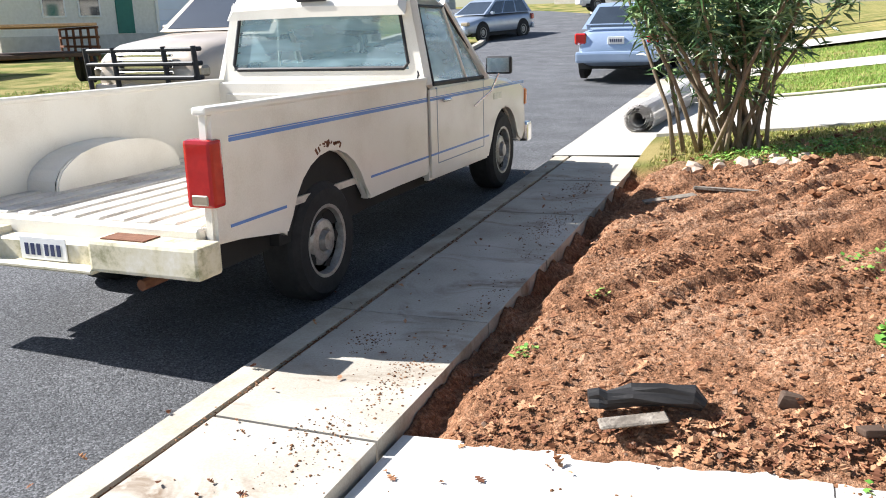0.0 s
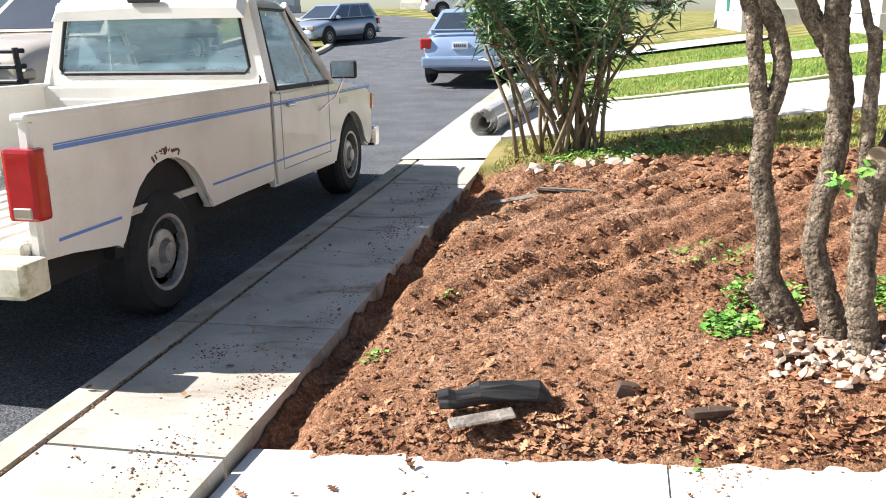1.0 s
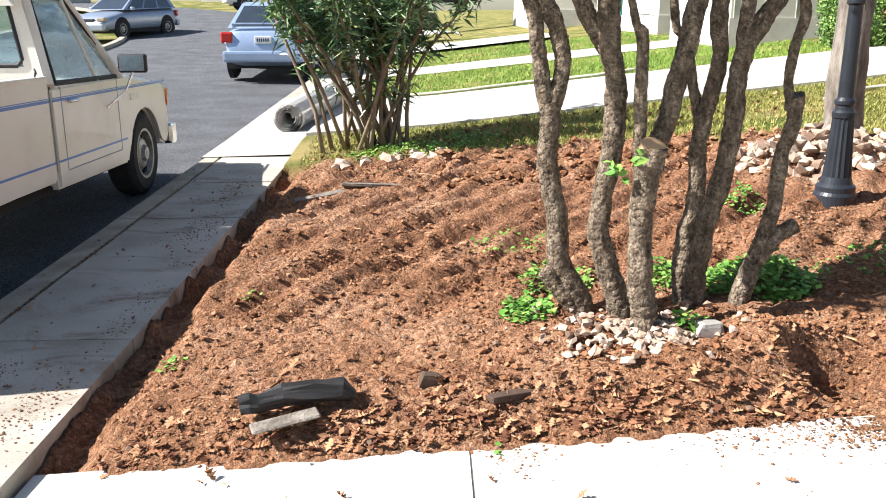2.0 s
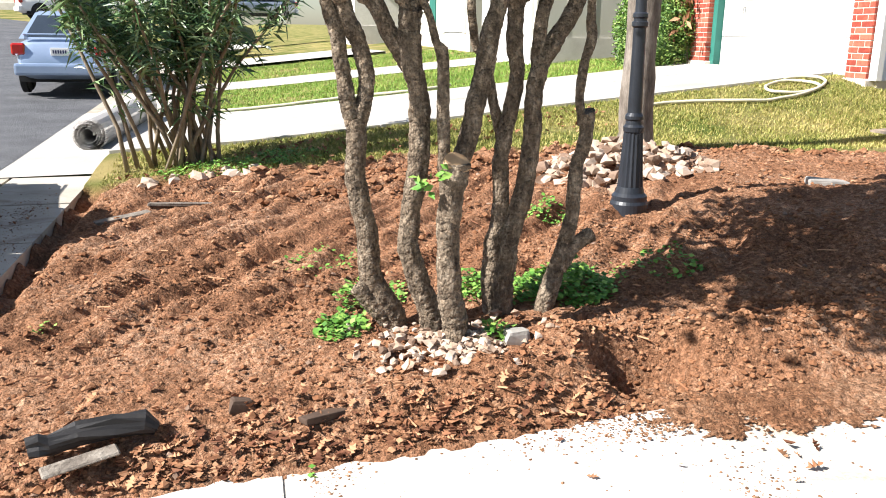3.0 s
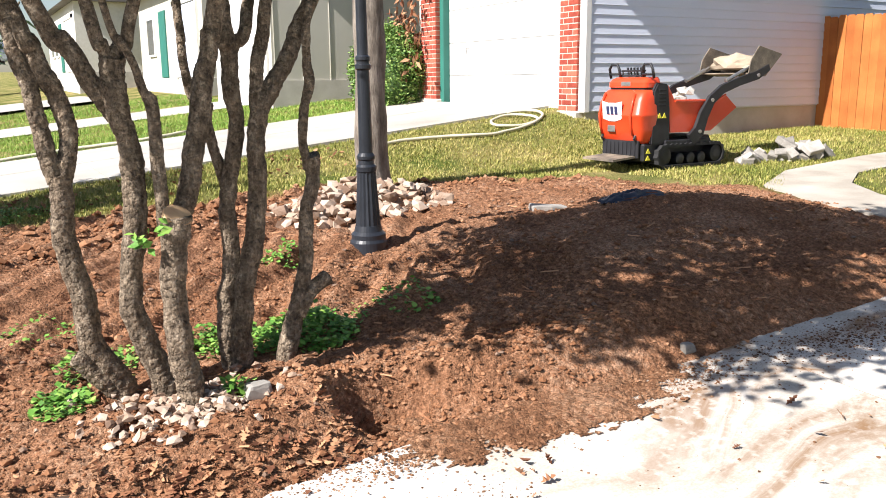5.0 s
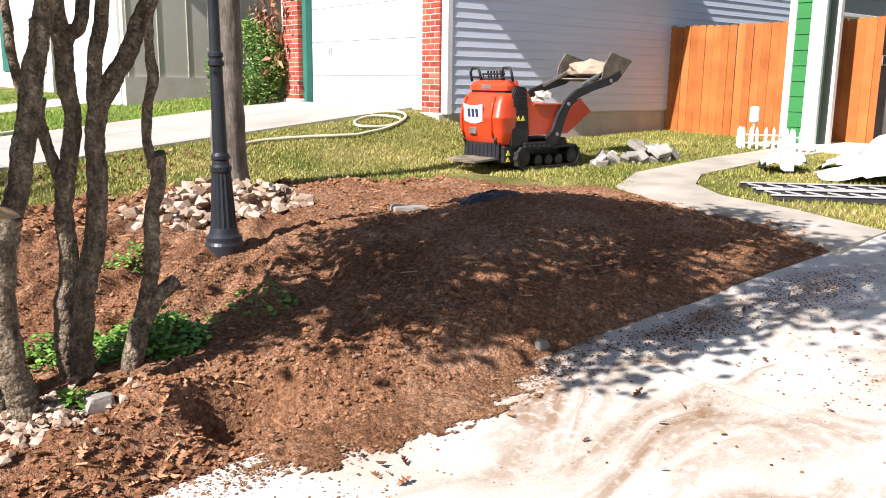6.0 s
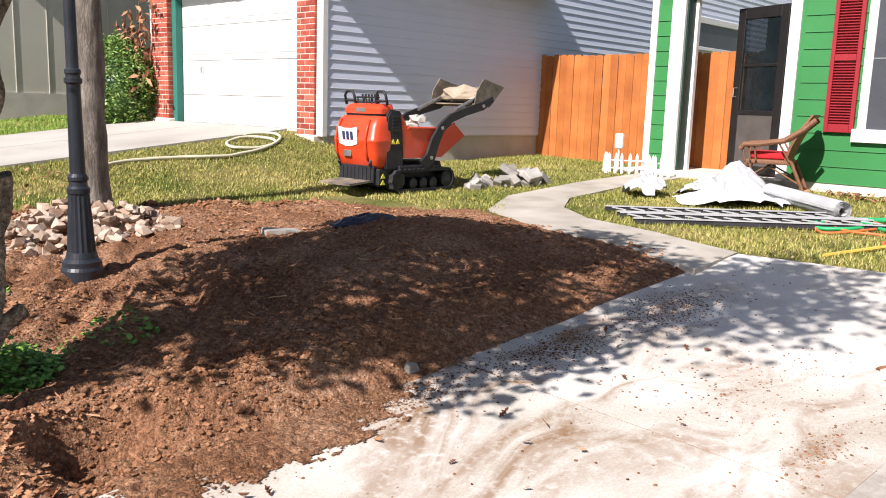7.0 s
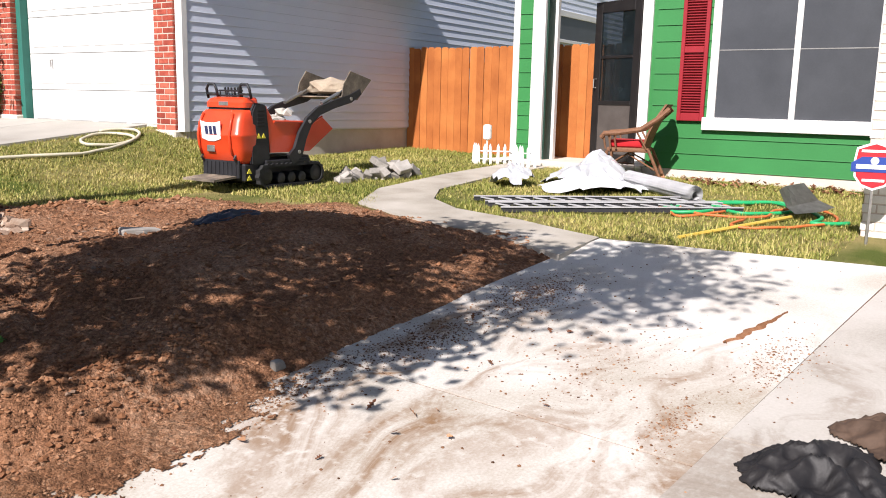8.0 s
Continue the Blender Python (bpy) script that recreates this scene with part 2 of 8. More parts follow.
def spin(bm, profile, centre=(0, 0, 0), sides=24, m=None):
    """A turned shape from (radius, height) pairs."""
    rings = []
    vs = []
    for r, z in profile:
        ring = [bm.verts.new(Vector(centre) + Vector((r * math.cos(2 * math.pi * k / sides), r * math.sin(2 * math.pi * k / sides), z))) for k in range(sides)]
        rings.append(ring)
        vs += ring
    for a, b in zip(rings, rings[1:]):
        for k in range(sides):
            bm.faces.new((a[k], a[(k + 1) % sides], b[(k + 1) % sides], b[k]))
    bm.faces.new(rings[0][::-1])
    bm.faces.new(rings[-1])
    if m is not None:
        bmesh.ops.transform(bm, matrix=m, verts=vs)


def prism(bm, outline, y0, y1, m=None):
    """A plate: the (x, z) outline pushed from y0 to y1."""
    a = [bm.verts.new((x, y0, z)) for x, z in outline]
    b = [bm.verts.new((x, y1, z)) for x, z in outline]
    n = len(a)
    bm.faces.new(a)
    bm.faces.new(b[::-1])
    for i in range(n):
        bm.faces.new((a[i], b[i], b[(i + 1) % n], a[(i + 1) % n]))
    if m is not None:
        bmesh.ops.transform(bm, matrix=m, verts=a + b)
    return a + b


def smoothstep(a, b, x):
    t = min(1, max(0, (x - a) / (b - a)))
    return t * t * (3 - 2 * t)


def lerp_list(x, xs, ys):
    return float(np.interp(x, xs, ys))


# ---- levels of the ground ----
def street(y):
    return lerp_list(y, [-60, 3.5, 10, 18, 33, 45, 70, 200], [-0.9, 0.0, 0.14, 0.40, 1.0, 2.0, 3.2, 5.0])


def yard(x, y):
    """Height of the finished ground without fine relief."""
    near = lerp_list(x, [-1.4, -1.0, -0.5, 0, 1, 2.3, 3.2, 4.5, 5.6, 7.5, 11.2, 30], [0.0, 0.06, 0.12, 0.16, 0.24, 0.38, 0.46, 0.47, 0.46, 0.49, 0.62, 0.65])
    near += street(y) if y > 3.5 else street(y) * 0.3
    far = lerp_list(x, [-2.0, 0, 7.4, 30], [0.05, 0.18, 0.98, 1.1]) + street(10)
    k = smoothstep(7.6, 9.9, y) * (1 - smoothstep(7.4, 8.2, x) * (1 - smoothstep(9.3, 9.6, y)))
    return near * (1 - k) + far * k + max(0, y - 14) * 0.012


def drive_z(x, y):
    return 0.055 + 0.0713 * x - 0.0026 * max(0, x - 4) ** 2 - 0.0048 * y


def smears(m, colour, x0, x1, lo=0.48, hi=0.66):
    """Adds wiped mud streaks to a paving material, thickest between x0 and x1."""
    nt = m.node_tree
    b = nt.nodes["Principled BSDF"]
    base = b.inputs["Base Color"].links[0].from_socket
    geo = nt.nodes.new("ShaderNodeNewGeometry")
    warp = nt.nodes.new("ShaderNodeTexNoise")
    warp.inputs["Scale"].default_value, warp.inputs["Detail"].default_value, warp.inputs["Distortion"].default_value = 1.25, 12, 0.5
    warp.inputs["Roughness"].default_value = 0.62
    grit = nt.nodes.new("ShaderNodeTexNoise")
    grit.inputs["Scale"].default_value, grit.inputs["Detail"].default_value = 22, 5
    sep = nt.nodes.new("ShaderNodeSeparateXYZ")
    swirl = nt.nodes.new("ShaderNodeTexNoise")
    swirl.inputs["Scale"].default_value, swirl.inputs["Detail"].default_value = 0.9, 2
    nt.links.new(geo.outputs["Position"], swirl.inputs["Vector"])
    push = nt.nodes.new("ShaderNodeVectorMath")
    push.operation = "MULTIPLY_ADD"
    push.inputs[1].default_value = (1.3, 1.3, 0)
    nt.links.new(swirl.outputs["Color"], push.inputs[0])
    nt.links.new(geo.outputs["Position"], push.inputs[2])
    lay = nt.nodes.new("ShaderNodeMapping")
    lay.inputs["Rotation"].default_value = (0, 0, 0.9)
    lay.inputs["Scale"].default_value = (1.0, 2.6, 1.0)
    nt.links.new(push.outputs[0], lay.inputs["Vector"])
    nt.links.new(lay.outputs["Vector"], warp.inputs["Vector"])
    nt.links.new(geo.outputs["Position"], grit.inputs["Vector"])
    nt.links.new(geo.outputs["Position"], sep.inputs[0])
    ra = nt.nodes.new("ShaderNodeMapRange")
    ra.inputs[1].default_value, ra.inputs[2].default_value = x0, x0 + 1.5
    rb = nt.nodes.new("ShaderNodeMapRange")
    rb.inputs[1].default_value, rb.inputs[2].default_value = x1, x1 - 1.5
    nt.links.new(sep.outputs[0], ra.inputs[0])
    nt.links.new(sep.outputs[0], rb.inputs[0])
    w = nt.nodes.new("ShaderNodeMapRange")
    w.inputs[1].default_value, w.inputs[2].default_value = lo, hi
    nt.links.new(warp.outputs["Fac"], w.inputs[0])
    g = nt.nodes.new("ShaderNodeMapRange")
    g.inputs[1].default_value, g.inputs[2].default_value = 0.25, 0.50
    nt.links.new(grit.outputs["Fac"], g.inputs[0])
    last = w.outputs[0]
    for o in (ra.outputs[0], rb.outputs[0], g.outputs[0]):
        k = nt.nodes.new("ShaderNodeMath")
        k.operation = "MULTIPLY"
        nt.links.new(last, k.inputs[0])
        nt.links.new(o, k.inputs[1])
        last = k.outputs[0]
    mx = nt.nodes.new("ShaderNodeMix")
    mx.data_type = "RGBA"
    nt.links.new(last, mx.inputs[0])
    nt.links.new(base, mx.inputs[6])
    mx.inputs[7].default_value = (*colour, 1)
    nt.links.new(mx.outputs[2], b.inputs["Base Color"])


smears(M["drive"], (0.23, 0.135, 0.07), 1.2, 5.4, 0.46, 0.64)
smears(M["concrete"], (0.17, 0.115, 0.07), -4.0, 0.0, 0.54, 0.72)


def bend(y):
    """The street's curve away to the left, uphill."""
    return -0.012 * max(0, y - 20) ** 2 if y < 60 else -19.2 - 0.96 * (y - 60)


# ---- the ground: one sheet to the horizon ----
def dirt_edge_far(x):
    """The y at which turned soil gives way to lawn."""
    return lerp_list(x, [-1.4, 0.2, 1.5, 3.0, 4.5, 5.6, 6.3], [8.3, 8.3, 8.1, 7.7, 7.4, 6.9, 5.9])


def walk_left(y):
    return lerp_list(y, [2.9, 3.6, 4.6, 5.6], [5.75, 6.0, 6.15, 6.3])


def soil_amount(x, y):
    """1 on turned soil, 0 on lawn, with a ragged edge."""
    j = 0.22 * noise.noise(Vector((x * 1.7, y * 1.7, 3.1))) + 0.10 * noise.noise(Vector((x * 6, y * 6, 1.3)))
    a = smoothstep(-0.15, 0.15, dirt_edge_far(x) + j - y)
    b = smoothstep(-0.12, 0.12, walk_left(y) + 0.15 + j * 0.4 - x)
    return a * b * (1.0 if x > -1.6 else 0.0)


def slab_under(x, y):
    """1 where paving lies on the ground, so that the sheet passes under it."""
    d = 0.0
    if x < -1.46:
        d = 1.0
    if y < 2.95 and x < 6.5 or y < 1.0 and x < 8.3:
        d = 1.0
    if 10.0 < y < 13.6 and x < 7.4:
        d = 1.0
    return d


def relief(x, y):
    """Clods, furrows, trench, hole and heap of the turned soil."""
    s = soil_amount(x, y)
    if s <= 0:
        return 0.012 * noise.noise(Vector((x * 2, y * 2, 0)))
    p = Vector((x, y, 0))
    h = 0.030 * noise.noise(p * 1.3) + 0.022 * noise.noise(p * 4.0) + 0.022 * noise.noise(p * 10.0) + 0.017 * noise.noise(p * 23.0)
    u = x * 0.80 - y * 0.60
    w = 0.5 + 0.5 * noise.noise(Vector((x * 0.6, y * 0.6, 7)))
    ridge_k = smoothstep(3.6, 4.6, y) * (1 - smoothstep(2.6, 3.6, x))
    h += (0.050 * w * math.sin(u * 13 + 2.5 * noise.noise(p * 1.1)) + 0.022 * math.sin(u * 31 + 3 * noise.noise(p * 1.7))) * ridge_k
    h -= 0.12 * math.exp(-((x + 1.36) / 0.10) ** 2)
    h -= 0.30 * math.exp(-(((x - 1.58) / 0.24) ** 2 + ((y - 3.33) / 0.15) ** 2) ** 3)
    h -= 0.13 * math.exp(-(((x - 1.60) / 0.32) ** 2 + ((y - 3.14) / 0.14) ** 2))
    h += 0.07 * math.exp(-(((x - 1.33) / 0.14) ** 2 + ((y - 3.42) / 0.22) ** 2))
    h += 0.06 * math.exp(-(((x - 2.2) / 0.55) ** 2 + ((y - 3.22) / 0.22) ** 2))
    h += 0.20 * math.exp(-(((x - 4.7) / 1.0) ** 2 + ((y - 4.6) / 0.75) ** 2))
    h += 0.10 * math.exp(-(((x - 3.5) / 0.7) ** 2 + ((y - 4.2) / 0.5) ** 2))
    h += 0.10 * math.exp(-(((x - 2.1) / 0.35) ** 2 + ((y - 4.6) / 0.30) ** 2))
    h += 0.09 * math.exp(-(((x - 1.0) / 0.28) ** 2 + ((y - 3.25) / 0.12) ** 2))
    h += 0.09 * math.exp(-(((x + 0.6) / 0.7) ** 2 + ((y - 8.9) / 0.4) ** 2))
    h += 0.08 * noise.noise(Vector((x * 3, y * 3, 9))) * smoothstep(6.6, 7.4, y) * (1 - smoothstep(7.7, 8.2, y))
    return h * s


def ground_z(x, y):
    if x < -1.46:
        z = street(y) + (0 if x > -9.4 else 0.02)
    else:
        z = yard(x, y) + relief(x, y)
        if y < 2.95 and x < 6.5:
            z = min(z, drive_z(x, y))
        elif 2.95 <= y < 3.30 and x < 6.0:
            k = (y - 2.95) / 0.35
            z = z * k + (drive_z(x, y) - 0.015 + relief(x, y) * 0.5) * (1 - k)
    return z - 0.14 * slab_under(x, y) - ((0.5 if y > 20 else 0.12) if -9.5 < x - bend(y) < -2.3 else 0)


def axis(dense0, dense1, step, lo, hi):
    mid = list(np.arange(dense0, dense1 + 1e-6, step))
    out = [dense1]
    d = step
    while out[-1] < hi:
        d *= 1.35
        out.append(out[-1] + d)
    pre = [dense0]
    d = step
    while pre[-1] > lo:
        d *= 1.35
        pre.append(pre[-1] - d)
    return pre[:0:-1] + mid + out[1:]


def build_ground():
    xs, ys = axis(-1.6, 6.9, 0.024, -400, 400), axis(2.5, 8.6, 0.026, -400, 400)
    vs, soil = [], []
    for y in ys:
        for x in xs:
            vs.append((x, y, ground_z(x, y)))
            soil.append(soil_amount(x, y))
    w = len(xs)
    fs = [(j * w + i, j * w + i + 1, (j + 1) * w + i + 1, (j + 1) * w + i) for j in range(len(ys) - 1) for i in range(w - 1)]
    me = bpy.data.meshes.new("ground")
    me.from_pydata(vs, [], fs)
    me.attributes.new("soil", "FLOAT", "POINT").data.foreach_set("value", soil)
    me.polygons.foreach_set("use_smooth", [True] * len(fs))
    m = M["soil"]
    nt = m.node_tree
    b = nt.nodes["Principled BSDF"]
    dirt = b.inputs["Base Color"].links[0].from_socket
    at = nt.nodes.new("ShaderNodeAttribute")
    at.attribute_name = "soil"
    n = nt.nodes.new("ShaderNodeTexNoise")
    n.inputs["Scale"].default_value, n.inputs["Detail"].default_value = 1.1, 8
    geo = nt.nodes.new("ShaderNodeNewGeometry")
    nt.links.new(geo.outputs["Position"], n.inputs["Vector"])
    r = nt.nodes.new("ShaderNodeValToRGB")
    e = r.color_ramp.elements
    e[0].position, e[0].color = 0.36, (0.11, 0.14, 0.03, 1)
    e[1].position, e[1].color = 0.66, (0.36, 0.29, 0.12, 1)
    nt.links.new(n.outputs["Fac"], r.inputs["Fac"])
    mx = nt.nodes.new("ShaderNodeMix")
    mx.data_type = "RGBA"
    nt.links.new(at.outputs["Fac"], mx.inputs[0])
    nt.links.new(r.outputs[0], mx.inputs[6])
    nt.links.new(dirt, mx.inputs[7])
    nt.links.new(mx.outputs[2], b.inputs["Base Color"])
    me.materials.append(m)
    return tagged(new("ground", me), "freshly turned brown soil between patchy autumn lawns", "ground", kind="structure")


ground = build_ground()


def sheet(name, x0, x1, ys, zf, thick, material, label, kind="structure", category="road", nx=6):
    """A paved strip along the street that follows zf."""
    bm = bmesh.new()
    top, low = [], []
    for y in ys:
        top.append([bm.verts.new((bend(y) + x0 + (x1 - x0) * i / nx, y, zf(x0 + (x1 - x0) * i / nx, y))) for i in range(nx + 1)])
        low.append([bm.verts.new((v.co.x, v.co.y, v.co.z - thick)) for v in top[-1]])
    for j in range(len(ys) - 1):
        for i in range(nx):
            bm.faces.new((top[j][i], top[j][i + 1], top[j + 1][i + 1], top[j + 1][i]))
        bm.faces.new((top[j][0], top[j + 1][0], low[j + 1][0], low[j][0]))
        bm.faces.new((top[j][nx], low[j][nx], low[j + 1][nx], top[j + 1][nx]))
    return tagged(part(name, bm, material), label, category, kind=kind)


LONG = [-60, -30, -12, -4] + [0.5 * i for i in range(0, 50)] + [26, 28, 30, 33, 36, 39, 42, 45, 50, 60, 70, 100, 150, 200]
road = sheet("road", -9.4, -2.425, LONG, lambda x, y: street(y) - 0.115 + 0.03 * math.sin(math.pi * (x + 9.4) / 6.84), 0.10, "asphalt", "grey coarse asphalt street with a slight crown", nx=16)


def slab(bm, corners, zf, thick=0.12, bevel=0.008, n=1):
    """A cast slab over a four-cornered plan, following zf."""
    a, b, c, d = [Vector(p) for p in corners]
    grid = []
    for j in range(n + 1):
        row = []
        for i in range(n + 1):
            u, v = i / n, j / n
            p = (a * (1 - u) + b * u) * (1 - v) + (d * (1 - u) + c * u) * v
            row.append(bm.verts.new((p.x, p.y, zf(p.x, p.y))))
        grid.append(row)
    for j in range(n):
        for i in range(n):
            bm.faces.new((grid[j][i], grid[j][i + 1], grid[j + 1][i + 1], grid[j + 1][i]))
    rim = grid[0] + [grid[j][n] for j in range(1, n + 1)] + grid[n][n - 1::-1] + [grid[j][0] for j in range(n - 1, 0, -1)]
    inset = [bm.verts.new((v.co.x, v.co.y, v.co.z - thick)) for v in rim]
    for i in range(len(rim)):
        k = (i + 1) % len(rim)
        bm.faces.new((rim[i], inset[i], inset[k], rim[k]))
    bm.edges.ensure_lookup_table()


sidewalk = thing("pavement", "worn concrete footpath with soil scattered on it", "pavement", kind="structure")
JOINTS = [-9.5, -8.2, -6.9, -5.6, -4.3, -3.0, -1.7, -0.35, 1.25, 2.84, 4.14, 5.28, 6.5, 7.8, 9.05]
for a, b in zip(JOINTS, JOINTS[1:]):
    bm = bmesh.new()
    tilt = random.uniform(-0.006, 0.006)
    slab(bm, ((-2.205, a + 0.008), (-1.462, a + 0.008), (-1.462, b - 0.008), (-2.205, b - 0.008)), lambda x, y: street(y) + tilt * (y - a) + 0.012 * (x + 2.26), 0.14, n=2)
    part("paving_slab", bm, "concrete", sidewalk)
kerb = thing("kerb", "weathered concrete kerb along the street", "kerb", kind="structure")
for a, b in zip(JOINTS[::2], JOINTS[2::2]):
    bm = bmesh.new()
    n = 8
    rows = []
    for i in range(n + 1):
        y = a + 0.01 + (b - a - 0.02) * i / n
        z = street(y)
        w = 0.006 * noise.noise(Vector((0, y * 3, 5)))
        rows.append([bm.verts.new((x + w, y, z + dz)) for x, dz in ((-2.435, -0.14), (-2.42, -0.025), (-2.385, 0.002), (-2.235, 0.004), (-2.232, -0.14))])
    for p, q in zip(rows, rows[1:]):
        for k in range(4):
            bm.faces.new((p[k], q[k], q[k + 1], p[k + 1]))
    for r in (rows[0], rows[-1]):
        bm.faces.new(r)
    part("kerb_stone", bm, "kerb", kerb)
joint_dirt = sheet("kerb_joint", -2.236, -2.203, [-9.4 + 0.35 * k for k in range(53)], lambda x, y: street(y) - 0.016 + 0.012 * noise.noise(Vector((x * 30, y * 5, 2))), 0.05, "loose_soil", "dark soil packed in the joint behind the kerb", category="joint", nx=2)
kerb_far = sheet("kerb_far", -9.6, -9.4, LONG, lambda x, y: street(y), 0.14, "kerb", "concrete kerb across the street", category="kerb", nx=1)
kerb_next = sheet("kerb_next", -2.425, -2.235, [14.2, 15, 16, 17, 18, 20, 24, 30, 36, 45], lambda x, y: street(y), 0.14, "kerb", "concrete kerb beyond the neighbour's drive", category="kerb", nx=1)
walk_next = sheet("pavement_next", -2.23, -1.3, [14.2, 15, 16, 18, 20, 24, 30, 36, 45], lambda x, y: street(y) + 0.005, 0.14, "concrete", "concrete footpath beyond the neighbour's drive", category="pavement", nx=1)

M["next_drive"] = mat("weathered_drive_concrete", [(0.30, 0.275, 0.235), (0.41, 0.385, 0.34), (0.48, 0.455, 0.41)], 0.9, 0.92, 0.25, fine=60, obj=0.1)
driveway = thing("driveway", "sunlit pale concrete driveway smeared with mud", "driveway", kind="structure")


def joint_y(x):
    """The long joint across the drive, slightly aslant."""
    return 1.13 - 0.078 * (x - 2.86)


M["old_drive"] = mat("old_drive_concrete", [(0.30, 0.27, 0.23), (0.44, 0.41, 0.365), (0.53, 0.50, 0.46)], 1.6, 0.92, 0.3, fine=70, obj=0.06)
smears(M["old_drive"], (0.17, 0.11, 0.065), 2.2, 5.2)
DX = [-1.45, 0.12, 3.30, 6.60]
for k, (a, b) in enumerate(zip(DX, DX[1:])):
    lo = 0.16 if k == 2 else 0.0
    hi = 0.16 if k == 1 else 0.0
    bm = bmesh.new()
    slab(bm, ((a + 0.008 - lo, joint_y(a) + 0.006), (b - 0.008 - hi, joint_y(b) + 0.006), (b - 0.008 - (0.12 if k == 2 else 0), 2.97 if k == 2 else 3.03), (a + 0.008, 3.03 if k < 2 else 3.01)), drive_z, 0.14, n=8)
    part("paving_slab", bm, "drive", driveway)
for a, b in zip([-1.45, 0.12, 3.42, 6.60], [0.12, 3.42, 6.60, 8.05]):
    for y0, y1 in ((-2.2, None), (-6.0, -2.22)):
        bm = bmesh.new()
        slab(bm, ((a + 0.007, y0), (b - 0.007, y0), (b - 0.007, joint_y(b) - 0.006 if y1 is None else y1), (a + 0.007, joint_y(a) - 0.006 if y1 is None else y1)), drive_z, 0.14, n=8)
        part("paving_slab", bm, "old_drive", driveway)
for pts in (((3.126, 1.115), (3.146, 1.115), (3.304, 3.0), (3.286, 3.0)), ((-1.4, joint_y(-1.4) - 0.007), (6.6, joint_y(6.6) - 0.007), (6.6, joint_y(6.6) + 0.007), (-1.4, joint_y(-1.4) + 0.007))):
    bm = bmesh.new()
    slab(bm, pts, lambda x, y: drive_z(x, y) - 0.006, 0.05, n=12)
    part("joint_filler", bm, "loose_soil", driveway, "dirt packed in the joint")
bm = bmesh.new()
slab(bm, ((0.110, -2.2), (0.130, -2.2), (0.130, 3.02), (0.110, 3.02)), lambda x, y: drive_z(x, y) - 0.007, 0.05, n=8)
part("joint_filler", bm, "old_drive", driveway, "grey mortar in the joint")
apron = sheet("driveway_apron", -2.425, -1.47, [9.06, 10.0, 11, 12, 13, 14.2], lambda x, y: street(y) + 0.03 * (x + 2.56), 0.16, "next_drive", "concrete apron of the neighbour's drive", category="driveway", nx=2)


def footway_z(x, y):
    return yard(x, y) + 0.02


footway = thing("garden_path", "curving concrete path to the porch", "path", kind="structure")
LEFT = [(5.62, 2.90), (6.05, 3.7), (6.2, 4.7), (6.6, 5.6), (7.6, 6.15), (9.2, 6.35), (10.9, 6.4)]
RIGHT = [(6.50, 2.99), (6.85, 3.9), (7.0, 4.7), (7.4, 5.25), (8.0, 5.6), (9.3, 5.75), (10.9, 5.75)]
for i in range(6):
    bm = bmesh.new()
    slab(bm, (LEFT[i], RIGHT[i], RIGHT[i + 1], LEFT[i + 1]), footway_z if i else lambda x, y: max(footway_z(x, y), drive_z(x, y) - 0.004), 0.12, n=3)
    part("paving_slab", bm, "concrete", footway)


def next_drive_z(x, y):
    return lerp_list(x, [-2.0, 0, 7.4, 30], [0.05, 0.18, 0.98, 1.1]) + street(10) + 0.035


next_drive = thing("driveway", "neighbour's long pale concrete driveway rising to the garage", "driveway", kind="structure")
NX = [-1.46, 1.5, 4.45, 7.38]
for a, b in zip(NX, NX[1:]):
    for y0, y1 in ((9.95, 11.9), (11.92, 13.75)):
        bm = bmesh.new()
        slab(bm, ((a + 0.006, y0), (b - 0.006, y0), (b - 0.006, y1), (a + 0.006, y1)), next_drive_z, 0.14, n=2)
        part("paving_slab", bm, "next_drive", next_drive)


# ---- lap siding, brick and houses ----
def lap(parent, x0, y0, x1, y1, z0, z1, pitch, out, material):
    """Overlapping boards on a wall from (x0,y0) to (x1,y1); out is the wall's outward normal in plan."""
    n = int((z1 - z0) / pitch)
    me = None
    for i in range(n):
        if me is None:
            bm = bmesh.new()
            o = Vector((out[0], out[1], 0))
            a, b = Vector((x0, y0, z0)), Vector((x1, y1, z0))
            h = Vector((0, 0, pitch))
            prof = [o * 0.006, o * 0.024, o * 0.022 + h * 0.06, o * 0.010 + h * 1.02, o * 0.002 + h * 1.02]
            A, B = [bm.verts.new(a + q) for q in prof], [bm.verts.new(b + q) for q in prof]
            for k in range(4):
                bm.faces.new((A[k], B[k], B[k + 1], A[k + 1]))
            bm.faces.new(A)
            bm.faces.new(B[::-1])
            ob = part("board", bm, material, parent)
            me = ob.data
        else:
            ob = new("board", me)
            ob.parent = parent
            ob.location = (0, 0, pitch * i)


def wall_block(name, x0, x1, y0, y1, z0, z1, material, label, parent=None):
    bm = bmesh.new()
    box(bm, x0, x1, y0, y1, z0, z1)
    ob = part(name, bm, material, parent, label if parent else "")
    return ob if parent else tagged(ob, label, "wall", kind="structure")


